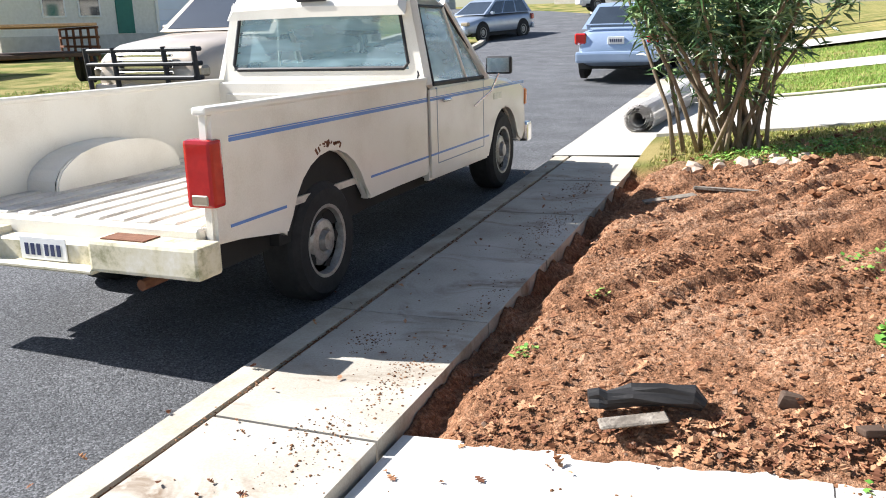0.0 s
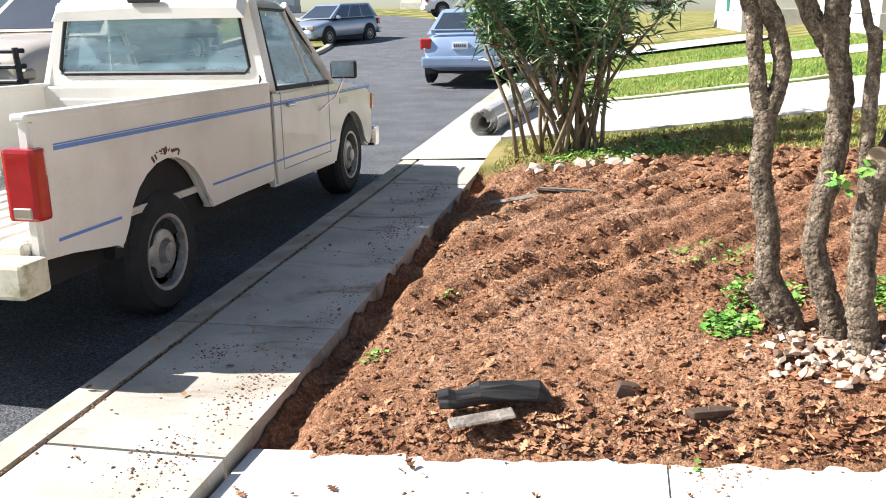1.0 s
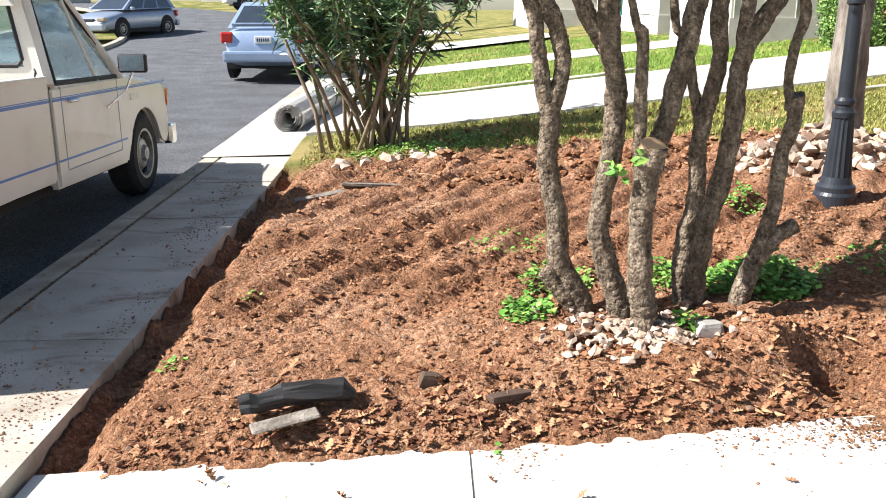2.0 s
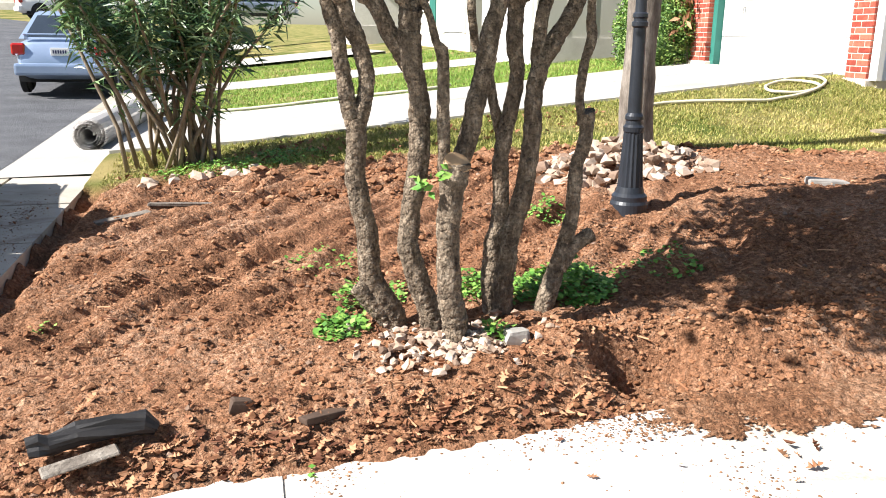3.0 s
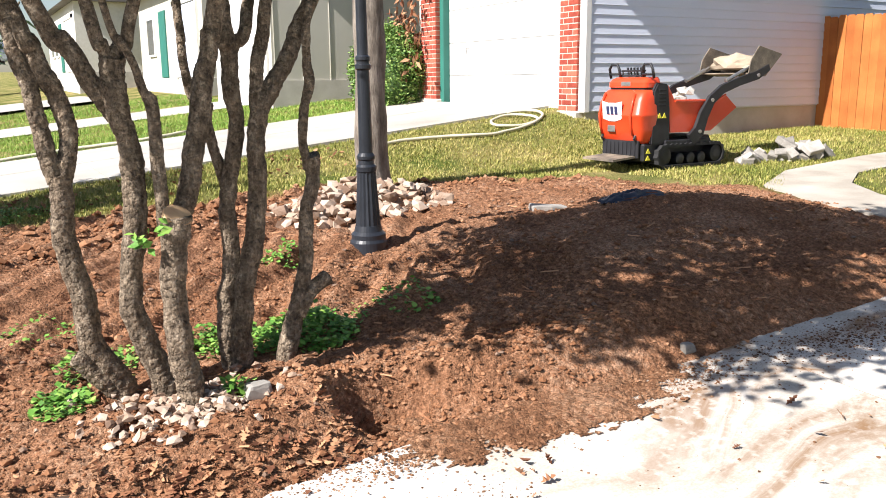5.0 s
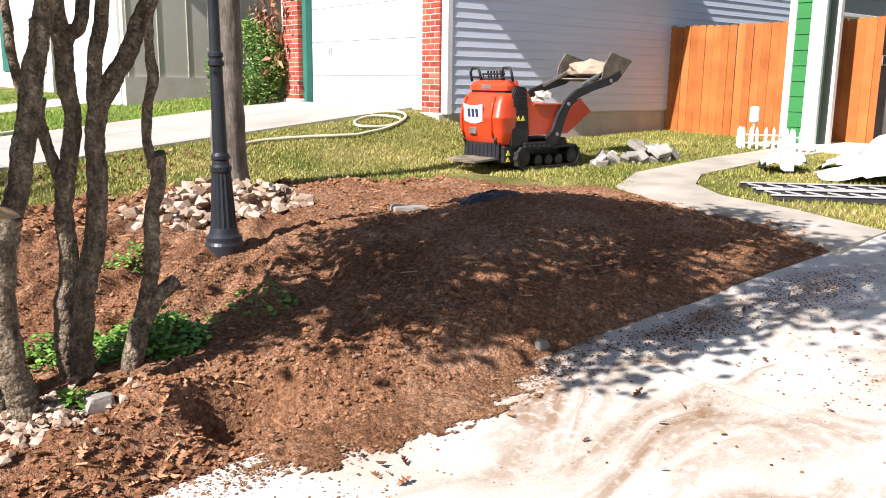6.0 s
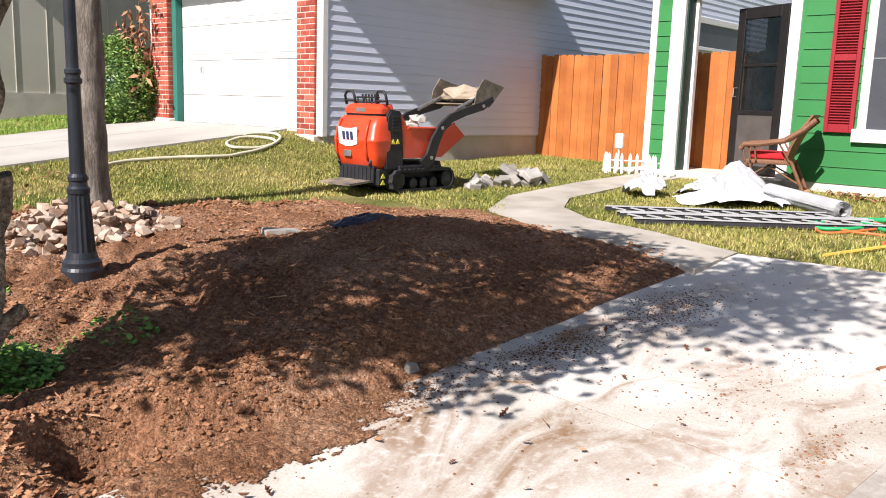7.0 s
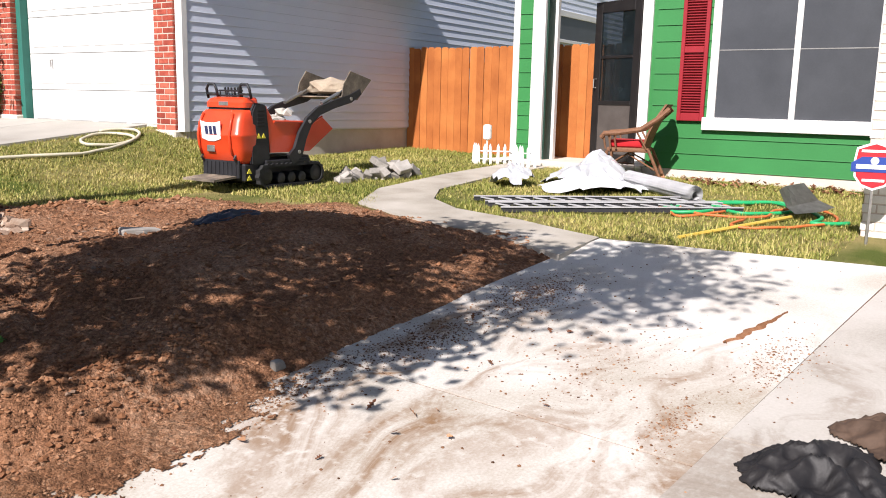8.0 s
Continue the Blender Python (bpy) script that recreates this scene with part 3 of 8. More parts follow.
def brick_column(name, x0, x1, y0, y1, z0, z1, mat_brick, label):
    """A pier of single bricks in running bond around a mortar core."""
    e = thing(name, label, "brick pier", group="piers and corners of brick", kind="structure")
    bm = bmesh.new()
    box(bm, x0 + 0.001, x1 - 0.008, y0 + 0.001, y1 - 0.008, z0, z1)
    part("mortar", bm, "mortar", e)
    c, L = 0.0762, 0.203
    meshes = {}
    rows = int((z1 - z0) / c)
    for r in range(rows):
        for axis_y, fixed, lo, hi, sgn in ((True, x0, y0, y1, -1), (False, y0, x0, x1, -1)):
            s = lo - (L / 2 if (r + (0 if axis_y else 1)) % 2 else 0)
            while s < hi - 0.02:
                a, b = max(s, lo), min(s + L - 0.013, hi)
                s += L
                if b - a < 0.03:
                    continue
                key = (axis_y, round(b - a, 3))
                if key not in meshes:
                    bm = bmesh.new()
                    w = (b - a)
                    if axis_y:
                        box(bm, -0.004, 0.05, -w / 2, w / 2, 0, c - 0.013, 0.003)
                    else:
                        box(bm, -w / 2, w / 2, -0.004, 0.05, 0, c - 0.013, 0.003)
                    ob = part("brick", bm, mat_brick, e)
                    meshes[key] = ob.data
                else:
                    ob = new("brick", meshes[key])
                    ob.parent = e
                m = (a + b) / 2
                ob.location = (fixed + random.uniform(-0.002, 0.002), m, z0 + r * c) if axis_y else (m, fixed + random.uniform(-0.002, 0.002), z0 + r * c)
    return e


# neighbour's house: garage front on x = 7.4, siding flank on y = 9.15
FLOOR = 1.05
flank = thing("wall_siding", "pale grey lap-sided flank wall of the neighbour's house", "wall", kind="structure")
bm = bmesh.new()
box(bm, 7.45, 27.0, 9.155, 9.35, 1.08, 4.6)
part("sheathing", bm, "siding", flank)
lap(flank, 7.42, 9.15, 27.0, 9.15, 1.10, 4.5, 0.1245, (0, -1), "siding")
bm = bmesh.new()
box(bm, 7.33, 7.42, 9.12, 9.25, 1.08, 4.5, 0.006)
part("corner_trim", bm, "white", flank)
tagged(wall_block("foundation", 7.40, 14.0, 9.17, 9.33, 0.2, 1.085, "found", "grey concrete foundation of the neighbour's house"), category="foundation")
brick_column("brick_pier", 7.30, 7.70, 9.26, 9.63, 1.10, 4.0, "brick", "red brick pier beside the garage door")
brick_column("brick_pier", 7.30, 7.70, 13.05, 13.55, 1.20, 4.0, "brick", "red brick pier beside the garage door")
for y0, y1 in ((9.26, 9.65), (13.03, 13.58)):
    bm = bmesh.new()
    box(bm, 7.26, 7.72, y0 - 0.03, y1, 0.5, 1.10 if y0 < 10 else 1.20, 0.02)
    tagged(part("foundation_block", bm, "found_light"), "pale concrete footing under the brick pier", "footing", kind="structure")


def garage_door():
    e = thing("door_garage", "closed white panelled garage door", "garage door", kind="structure")
    for i in range(4):
        bm = bmesh.new()
        z = FLOOR + 0.01 + i * 0.53
        box(bm, 7.50, 7.54, 9.66, 12.92, z, z + 0.524, 0.006)
        for k in range(4):
            y = 9.78 + k * 0.79
            box(bm, 7.492, 7.505, y, y + 0.67, z + 0.09, z + 0.43, 0.008)
        part("panel", bm, "doorwhite", e)
    bm = bmesh.new()
    tube(bm, [(7.49, 12.3, 2.02), (7.455, 12.3, 2.02), (7.455, 12.3, 1.92)], 0.012, 8)
    part("handle", bm, "steel", e, "steel pull handle")
    bm = bmesh.new()
    box(bm, 7.38, 7.56, 12.93, 13.045, FLOOR, 3.3, 0.01)
    part("frame", bm, "trimgreen", e, "dark green painted door frame")
    bm = bmesh.new()
    box(bm, 7.36, 7.56, 9.64, 12.93, 3.18, 3.5, 0.01)
    part("lintel", bm, "trimgreen", e)


garage_door()
house_n = thing("house", "neighbour's single-storey roof with wide eaves", "house", kind="structure")
bm = bmesh.new()
box(bm, 7.45, 14.0, 9.4, 14.2, 3.4, 4.6)
part("upper_wall", bm, "white", house_n)
bm = bmesh.new()
prism(bm, [(7.0, 3.40), (12.18, 3.40), (12.18, 3.56), (7.0, 3.56)], 8.62, 14.6)
part("roof", bm, "roof", house_n)
bm = bmesh.new()
prism(bm, [(14.1, 0.2), (14.1, 4.5), (14.3, 4.5), (14.3, 0.2)], 9.16, 14.5)
part("rear_wall", bm, "siding", house_n)
wall_block("wall_garage_side", 7.46, 13.9, 13.6, 13.9, 0.5, 3.4, "beige", "beige side wall of the neighbour's garage")

# our green house: front on x = 11.2, porch at its end
WX = 11.2
front = thing("wall_green", "bright green lap-sided front wall on a pale foundation", "wall", kind="structure")
bm = bmesh.new()
box(bm, WX + 0.005, WX + 0.2, 1.33, 4.46, 0.7, 3.6)
part("sheathing", bm, "green", front)
lap(front, WX, 1.40, WX, 4.40, 0.74, 3.5, 0.205, (-1, 0), "green")
tagged(wall_block("foundation", WX - 0.01, WX + 0.2, 1.33, 4.5, 0.2, 0.74, "found_light", "pale painted concrete foundation"), category="foundation")
wall_block("wall_garage", 8.3, 11.3, 0.9, 1.33, 0.2, 3.6, "whitebrick", "cream flank wall of the garage")
brick_column("brick_wall", 8.06, 8.30, -0.6, 1.33, 0.40, 3.3, "whitebrick", "cream painted brick corner of the garage")
tagged(wall_block("foundation", 8.02, 8.32, -0.6, 1.36, 0.1, 0.40, "found_light", "pale concrete footing of the garage corner"), category="footing")

# ---- fence between the houses ----
fence = thing("wooden_fence", "tall fence of orange-stained cedar boards between the houses", "fence")
fence_mesh = None
k = 0
y = 9.10
while y > 4.6:
    if fence_mesh is None:
        bm = bmesh.new()
        vs = prism(bm, [(-0.068, 0), (0.068, 0), (0.068, 1.79), (0.045, 1.82), (-0.045, 1.82), (-0.068, 1.79)], -0.009, 0.009, pose(0, 0, 0, 0, 0, 90))
        ob = part("board", bm, "orange_wood", fence)
        fence_mesh = ob.data
    else:
        ob = new("board", fence_mesh)
        ob.parent = fence
    ob.location = (12.1 + random.uniform(-0.004, 0.004), y, 0.62 + random.uniform(-0.012, 0.012))
    ob.rotation_euler = (random.uniform(-0.004, 0.004), 0, 0)
    y -= 0.141
for z in (0.9, 1.5, 2.1):
    bm = bmesh.new()
    box(bm, 12.115, 12.15, 4.6, 9.14, z, z + 0.085, 0.004)
    part("rail", bm, "orange_wood", fence)


# ---- lamp post ----
def lamp_post(x, y, z):
    e = thing("lamp_post", "black fluted cast-iron style garden lamp post", "lamp post", pose(x, y, z, 0.6, -0.8, 0))
    bm = bmesh.new()
    spin(bm, [(0.125, -0.12), (0.125, 0.03), (0.115, 0.05), (0.115, 0.08), (0.095, 0.10), (0.085, 0.14)], sides=32)
    part("foot", bm, "lamp_black", e, smooth=False)
    bm = bmesh.new()
    n = 32
    rings = []
    for i in range(7):
        h = 0.14 + 0.36 * i / 6
        r = 0.083 - 0.022 * i / 6
        rings.append([bm.verts.new(((r - (0.006 if q % 2 else 0)) * math.cos(2 * math.pi * q / n), (r - (0.006 if q % 2 else 0)) * math.sin(2 * math.pi * q / n), h)) for q in range(n)])
    for a, b in zip(rings, rings[1:]):
        for q in range(n):
            bm.faces.new((a[q], a[(q + 1) % n], b[(q + 1) % n], b[q]))
    part("fluted_base", bm, "lamp_black", e)
    bm = bmesh.new()
    spin(bm, [(0.055, 0.49), (0.066, 0.50), (0.068, 0.53), (0.055, 0.545), (0.052, 0.57), (0.060, 0.58), (0.060, 0.60), (0.046, 0.62), (0.040, 1.16)])
    part("lower_pole", bm, "lamp_black", e, smooth=False)
    bm = bmesh.new()
    spin(bm, [(0.040, 1.15), (0.052, 1.16), (0.052, 1.185), (0.042, 1.19), (0.042, 1.205), (0.048, 1.215), (0.048, 1.235), (0.036, 1.245), (0.033, 2.05)])
    part("upper_pole", bm, "lamp_black", e)
    bm = bmesh.new()
    spin(bm, [(0.05, 2.05), (0.11, 2.10), (0.14, 2.40), (0.03, 2.50), (0.01, 2.55)], sides=6)
    part("lantern", bm, "lamp_black", e)
    return e


lamp_post(2.48, 5.40, yard(2.48, 5.40))


# ---- trees ----
def trunk_path(base, pts):
    return [Vector(base) + Vector(p) for p in pts]


TREE = (0.95, 3.80, yard(0.95, 3.80))
tree = thing("multi_trunk_tree", "many-stemmed tree with rough grey-brown bark among white stones", "tree", pose(*TREE))


def stem(pts, radii, name="trunk"):
    """One bark-covered stem through points given from the tree's foot."""
    fine, rr = [], []
    P = [Vector(p) for p in pts]
    for i in range(len(P) - 1):
        a, b, c, d = P[max(i - 1, 0)], P[i], P[i + 1], P[min(i + 2, len(P) - 1)]
        for s in range(14):
            t = s / 14
            q = 0.5 * ((2 * b) + (c - a) * t + (2 * a - 5 * b + 4 * c - d) * t * t + (3 * b - a - 3 * c + d) * t ** 3)
            q += Vector((noise.noise(q * 9), noise.noise(q * 9 + Vector((5, 5, 5))), 0)) * 0.008
            fine.append(q)
            rr.append((radii[i] * (1 - t) + radii[i + 1] * t) * (1 + 0.10 * noise.noise(q * 14 + Vector((i, 0, 0)))))
    fine.append(P[-1])
    rr.append(radii[-1])
    bm = bmesh.new()
    tube(bm, fine, [q * 1.03 for q in rr], 24, wob=0.11)
    return part(name, bm, "bark", tree, smooth=True)


STEMS = {
    "a": ([(-0.27999999999999997, 0.13, -0.16), (-0.29, 0.13, -0.02), (-0.32, 0.13, 0.076), (-0.4, 0.13, 0.239), (-0.42, 0.13, 0.455), (-0.46, 0.13, 0.641), (-0.46, 0.13, 0.821), (-0.46, 0.13, 0.933)], [0.075, 0.06, 0.054, 0.048, 0.045, 0.044, 0.042, 0.044]),
    "b": ([(-0.47, 0.13, 0.903), (-0.5, 0.13, 1.008), (-0.51, 0.13, 1.122), (-0.54, 0.13, 1.278), (-0.57, 0.13, 1.397), (-0.59, 0.13, 1.516), (-0.75, 0.1, 2.5)], [0.037, 0.034, 0.032, 0.031, 0.029, 0.027, 0.015]),
    "c": ([(-0.45, 0.13, 0.903), (-0.42, 0.13, 1.006), (-0.41, 0.13, 1.11), (-0.44, 0.13, 1.223), (-0.48, 0.13, 1.312), (-0.52, 0.13, 1.431), (-0.56, 0.13, 1.516), (-0.85, 0.4, 2.5)], [0.037, 0.034, 0.034, 0.034, 0.036, 0.034, 0.032, 0.018]),
    "q": ([(-0.32, 0.13, 0.024), (-0.39, 0.13, 0.105), (-0.46, 0.13, 0.188)], [0.052, 0.046, 0.041]),
    "d": ([(-0.12000000000000001, 0.05, -0.167), (-0.13, 0.05, -0.027), (-0.15, 0.05, 0.094), (-0.19, 0.05, 0.189), (-0.24, 0.05, 0.384), (-0.23, 0.05, 0.554), (-0.2, 0.05, 0.794), (-0.2, 0.05, 0.983), (-0.23, 0.05, 1.145), (-0.24, 0.05, 1.28), (-0.24, 0.05, 1.379)], [0.07, 0.056, 0.053, 0.048, 0.047, 0.044, 0.044, 0.043, 0.043, 0.045, 0.05]),
    "e": ([(-0.23, 0.1, 1.131), (-0.28, 0.1, 1.212), (-0.34, 0.1, 1.324), (-0.41, 0.1, 1.444), (-0.47, 0.1, 1.518), (-0.9, -0.1, 2.5)], [0.029, 0.036, 0.034, 0.034, 0.034, 0.019]),
    "f": ([(-0.25, 0.05, 1.357), (-0.21, 0.05, 1.423), (-0.16, 0.05, 1.524), (0.0, -0.3, 2.6)], [0.031, 0.026, 0.024, 0.013]),
    "f2": ([(-0.25, 0.05, 1.357), (-0.28, 0.05, 1.423), (-0.31, 0.05, 1.518), (-0.45, 0.2, 2.5)], [0.029, 0.026, 0.024, 0.013]),
    "g": ([(-0.07, -0.15, -0.11700000000000002), (-0.08, -0.15, 0.023), (-0.08, -0.15, 0.123), (-0.11, -0.15, 0.249), (-0.11, -0.15, 0.514), (-0.1, -0.15, 0.667), (-0.08, -0.15, 0.768)], [0.07, 0.056, 0.053, 0.048, 0.049, 0.051, 0.055]),
    "h": ([(-0.1, -0.05, 0.613), (-0.11, -0.05, 0.78), (-0.12, -0.05, 0.966), (-0.12, -0.05, 1.147), (-0.13, -0.05, 1.232)], [0.029, 0.026, 0.026, 0.023, 0.026]),
    "h2": ([(-0.13, -0.05, 1.192), (-0.16, -0.05, 1.276), (-0.19, -0.05, 1.362), (-0.23, -0.05, 1.441), (-0.26, -0.05, 1.514), (-0.5, -0.2, 2.3)], [0.016, 0.016, 0.015, 0.015, 0.014, 0.008]),
    "i": ([(-0.05, 0.0, 0.71), (-0.0, 0.0, 0.84), (0.03, 0.0, 0.981), (0.07, 0.0, 1.165), (0.1, 0.0, 1.326), (0.13, 0.0, 1.462), (0.15, 0.0, 1.53), (0.3, -0.2, 2.6)], [0.041, 0.041, 0.041, 0.041, 0.039, 0.036, 0.036, 0.02]),
    "j": ([(0.2, 0.2, -0.135), (0.19, 0.2, 0.005), (0.18, 0.2, 0.171), (0.19, 0.2, 0.334), (0.22, 0.2, 0.492), (0.21, 0.2, 0.677), (0.23, 0.2, 0.858), (0.27, 0.2, 1.084), (0.26, 0.2, 1.257), (0.25, 0.2, 1.425), (0.24, 0.2, 1.544), (0.2, 0.5, 2.5)], [0.057, 0.046, 0.045, 0.045, 0.039, 0.036, 0.036, 0.033, 0.036, 0.036, 0.033, 0.018]),
    "j2": ([(0.26, 0.2, 1.378), (0.29, 0.2, 1.451), (0.34, 0.2, 1.548), (0.6, 0.6, 2.4)], [0.023, 0.026, 0.026, 0.014]),
    "m": ([(0.22, 0.25, 0.827), (0.19, 0.25, 0.956), (0.16, 0.25, 1.083), (0.17, 0.25, 1.183)], [0.024, 0.023, 0.021, 0.018]),
    "m2": ([(0.17, 0.3, 1.206), (0.11, 0.3, 1.219), (0.09, 0.3, 1.33), (0.08, 0.3, 1.451), (0.08, 0.3, 1.546), (0.05, 0.5, 2.4)], [0.018, 0.018, 0.018, 0.018, 0.018, 0.01]),
    "k": ([(0.23, 0.15, -0.12300000000000001), (0.22, 0.15, 0.017), (0.23, 0.15, 0.18), (0.25, 0.15, 0.367), (0.3, 0.15, 0.55), (0.33, 0.15, 0.756), (0.34, 0.15, 0.985), (0.36, 0.15, 1.135), (0.41, 0.15, 1.233), (0.49, 0.15, 1.368), (0.56, 0.15, 1.503), (0.58, 0.15, 1.55), (1.0, 0.0, 2.5)], [0.06, 0.048, 0.045, 0.044, 0.044, 0.041, 0.038, 0.038, 0.039, 0.036, 0.034, 0.034, 0.019]),
    "l": ([(0.35, 0.15, 1.11), (0.35, 0.15, 1.233), (0.37, 0.15, 1.379), (0.4, 0.15, 1.546), (0.55, 0.1, 2.5)], [0.028, 0.028, 0.028, 0.028, 0.015]),
    "n": ([(0.41000000000000003, 0.08, -0.15100000000000002), (0.4, 0.08, -0.011), (0.43, 0.08, 0.152), (0.48, 0.08, 0.31), (0.52, 0.08, 0.494), (0.53, 0.08, 0.677), (0.57, 0.08, 0.845), (0.57, 0.08, 0.959)], [0.056, 0.045, 0.042, 0.037, 0.031, 0.031, 0.031, 0.033]),
    "o": ([(0.55, 0.08, 0.895), (0.53, 0.08, 1.048), (0.55, 0.08, 1.183), (0.57, 0.08, 1.286), (0.56, 0.08, 1.379), (0.57, 0.08, 1.546), (0.75, 0.2, 2.4)], [0.021, 0.019, 0.02, 0.023, 0.019, 0.018, 0.01]),
    "p": ([(0.47, 0.06, 0.234), (0.53, 0.06, 0.341), (0.61, 0.06, 0.398)], [0.029, 0.031, 0.034]),
}
for key, (pts, radii) in STEMS.items():
    stem(pts, radii, "trunk" if key in "adgjkn" else "branch")
stem([(0.2, -0.2, 2.35), (0.2, -0.8, 3.0), (0.1, -1.5, 3.7), (0.0, -2.0, 4.2)], [0.03, 0.025, 0.02, 0.01], "branch")
bm = bmesh.new()
spin(bm, [(0.058, -0.012), (0.057, 0.010), (0.02, 0.014)], sides=16, m=pose(*STEMS["g"][0][-1], 34, 16, 0))
part("cut_face", bm, "cutwood", tree, "freshly sawn pale wood")


def leaf_quads(bm, centre, n, spread, length, width, droop=0.4, up=0.3):
    """n narrow folded leaves round a centre."""
    for _ in range(n):
        a, t = random.uniform(0, 6.283), random.gauss(up, droop)
        d = Vector((math.cos(a) * math.cos(t), math.sin(a) * math.cos(t), math.sin(t)))
        s = d.orthogonal().normalized()
        s.rotate(Matrix.Rotation(random.uniform(-0.8, 0.8), 3, d))
        c = Vector(centre) + Vector((random.gauss(0, 1), random.gauss(0, 1), random.gauss(0, 1))) * spread
        L, W = length * random.uniform(0.6, 1.2), width * random.uniform(0.7, 1.2)
        bend = Vector((0, 0, -0.18 * L))
        v = [bm.verts.new(c), bm.verts.new(c + d * L * 0.45 + s * W / 2), bm.verts.new(c + d * L + bend), bm.verts.new(c + d * L * 0.45 - s * W / 2)]
        bm.faces.new(v)


bm = bmesh.new()
rnd = random.Random(5)
for _ in range(520):
    a, r = rnd.uniform(0, 6.283), math.sqrt(rnd.random())
    c = Vector((1.7 * r * math.cos(a), -0.35 + 1.35 * r * math.sin(a), 2.25 + 2.1 * rnd.random() * (1.1 - 0.5 * r)))
    # open between the limbs, thin towards the low fringe
    if noise.noise(Vector((c.x * 0.7 + c.z * 0.6, c.y * 3.0, 8.2))) < -0.16:
        continue
    leaf_quads(bm, c, 36, 0.11, 0.11, 0.06)
for _ in range(70):
    c = (rnd.gauss(0.0, 0.55), rnd.gauss(-2.0, 0.35), rnd.uniform(3.7, 4.5))
    leaf_quads(bm, c, 40, 0.14, 0.11, 0.06)
part("crown", bm, "leaf", tree)
for c in ((-0.20, -0.18, 0.70), (-0.14, -0.19, 0.72), (-0.25, -0.16, 0.69)):
    bm = bmesh.new()
    leaf_quads(bm, c, 9, 0.018, 0.05, 0.032)
    part("fresh_shoot", bm, "weed", tree, "bright green new leaves")

# ---- tall trunk behind the lamp ----
px, py = 3.40, 7.30
palm = thing("tree", "straight grey-barked tree rising from a heap of stones", "tree", pose(px, py, yard(px, py)))
bm = bmesh.new()
tube(bm, [(0.0 + 0.01 * math.sin(i), 0, -0.15 + 0.16 * i) for i in range(28)], [0.150 - 0.0015 * i + (0.03 if i < 2 else 0) for i in range(28)], 18, wob=0.14)
part("trunk", bm, "palmbark", palm, smooth=True)

# ---- oleander ----
BX, BY = -0.60, 8.85
bush = thing("oleander_bush", "tall many-stemmed oleander with narrow dark green leaves", "shrub", pose(BX, BY, yard(BX, BY) + 0.03))
M["cane"] = mat("oleander_cane", [(0.10, 0.075, 0.05), (0.22, 0.17, 0.115), (0.34, 0.28, 0.20)], 12, 0.85, 0.5, fine=60, stretch=(1, 1, 0.4))
M["oleander"] = mat("oleander_blade", [(0.035, 0.085, 0.028), (0.085, 0.17, 0.055), (0.24, 0.33, 0.14)], 5, 0.36, 0.0, island=0.7)
rnd = random.Random(11)
tips = []
for i in range(34):
    a = rnd.uniform(0, 6.283)
    lean = rnd.uniform(0.2, 1.35) if i % 3 else rnd.uniform(1.0, 1.6)
    b = Vector((0.30 * rnd.gauss(0, 0.5), 0.22 * rnd.gauss(0, 0.5), -0.08))
    h = rnd.uniform(1.7, 2.5)
    pts = []
    for k in range(7):
        t = k / 6
        pts.append(b + Vector((math.cos(a) * lean * t ** 1.25, math.sin(a) * lean * t ** 1.25 * 0.8, h * t)) + Vector((rnd.gauss(0, 0.018), rnd.gauss(0, 0.018), 0)))
    bm = bmesh.new()
    tube(bm, pts, [0.023 - 0.0024 * k for k in range(7)], 7, wob=0.1)
    part("stem", bm, "cane", bush, smooth=True)
    tips.append(pts)
bm = bmesh.new()
for pts in tips:
    for k in range(26):
        t = rnd.uniform(2.9, 6) if k > 1 else rnd.uniform(1.6, 3)
        i = min(5, int(t))
        c = pts[i].lerp(pts[i + 1], t - i)
        if c.z > 0.80 or k < 1:
            leaf_quads(bm, c, 8, 0.05, 0.20, 0.026, 0.55, 0.15)
part("leaves", bm, "oleander", bush)


# ---- stones ----
def stone_mesh(seed, size, squash=0.66, rough=0.42):
    r = random.Random(seed)
    bm = bmesh.new()
    bmesh.ops.create_icosphere(bm, subdivisions=1, radius=size)
    off = Vector((r.random() * 50, r.random() * 50, 0))
    for v in bm.verts:
        n = v.co.normalized()
        v.co *= 1 + rough * 2 * noise.noise(n * 1.1 + off)
        v.co = Vector((v.co.x * r.uniform(0.95, 1.25), v.co.y, v.co.z * squash))
    return bm


def rocks(name, label, spots, sizes, material, seed, category="stones"):
    """A heap whose stones are parts on a few shared meshes; spots are (x, y, z)."""
    e = thing(name, label, category)
    r = random.Random(seed)
    meshes = []
    for i, (x, y, z) in enumerate(spots):
        if len(meshes) < 9:
            ob = part("stone", stone_mesh(seed * 31 + i, 1.0, 0.72, 0.55), material, e)
            meshes.append(ob.data)
        else:
            ob = new("stone", r.choice(meshes))
            ob.parent = e
        s = r.uniform(*sizes)
        ob.scale = (s, s, s)
        ob.location = (x, y, z + s * 0.25)
        ob.rotation_euler = (r.uniform(-0.5, 0.5), r.uniform(-0.5, 0.5), r.uniform(0, 6.28))
    return e


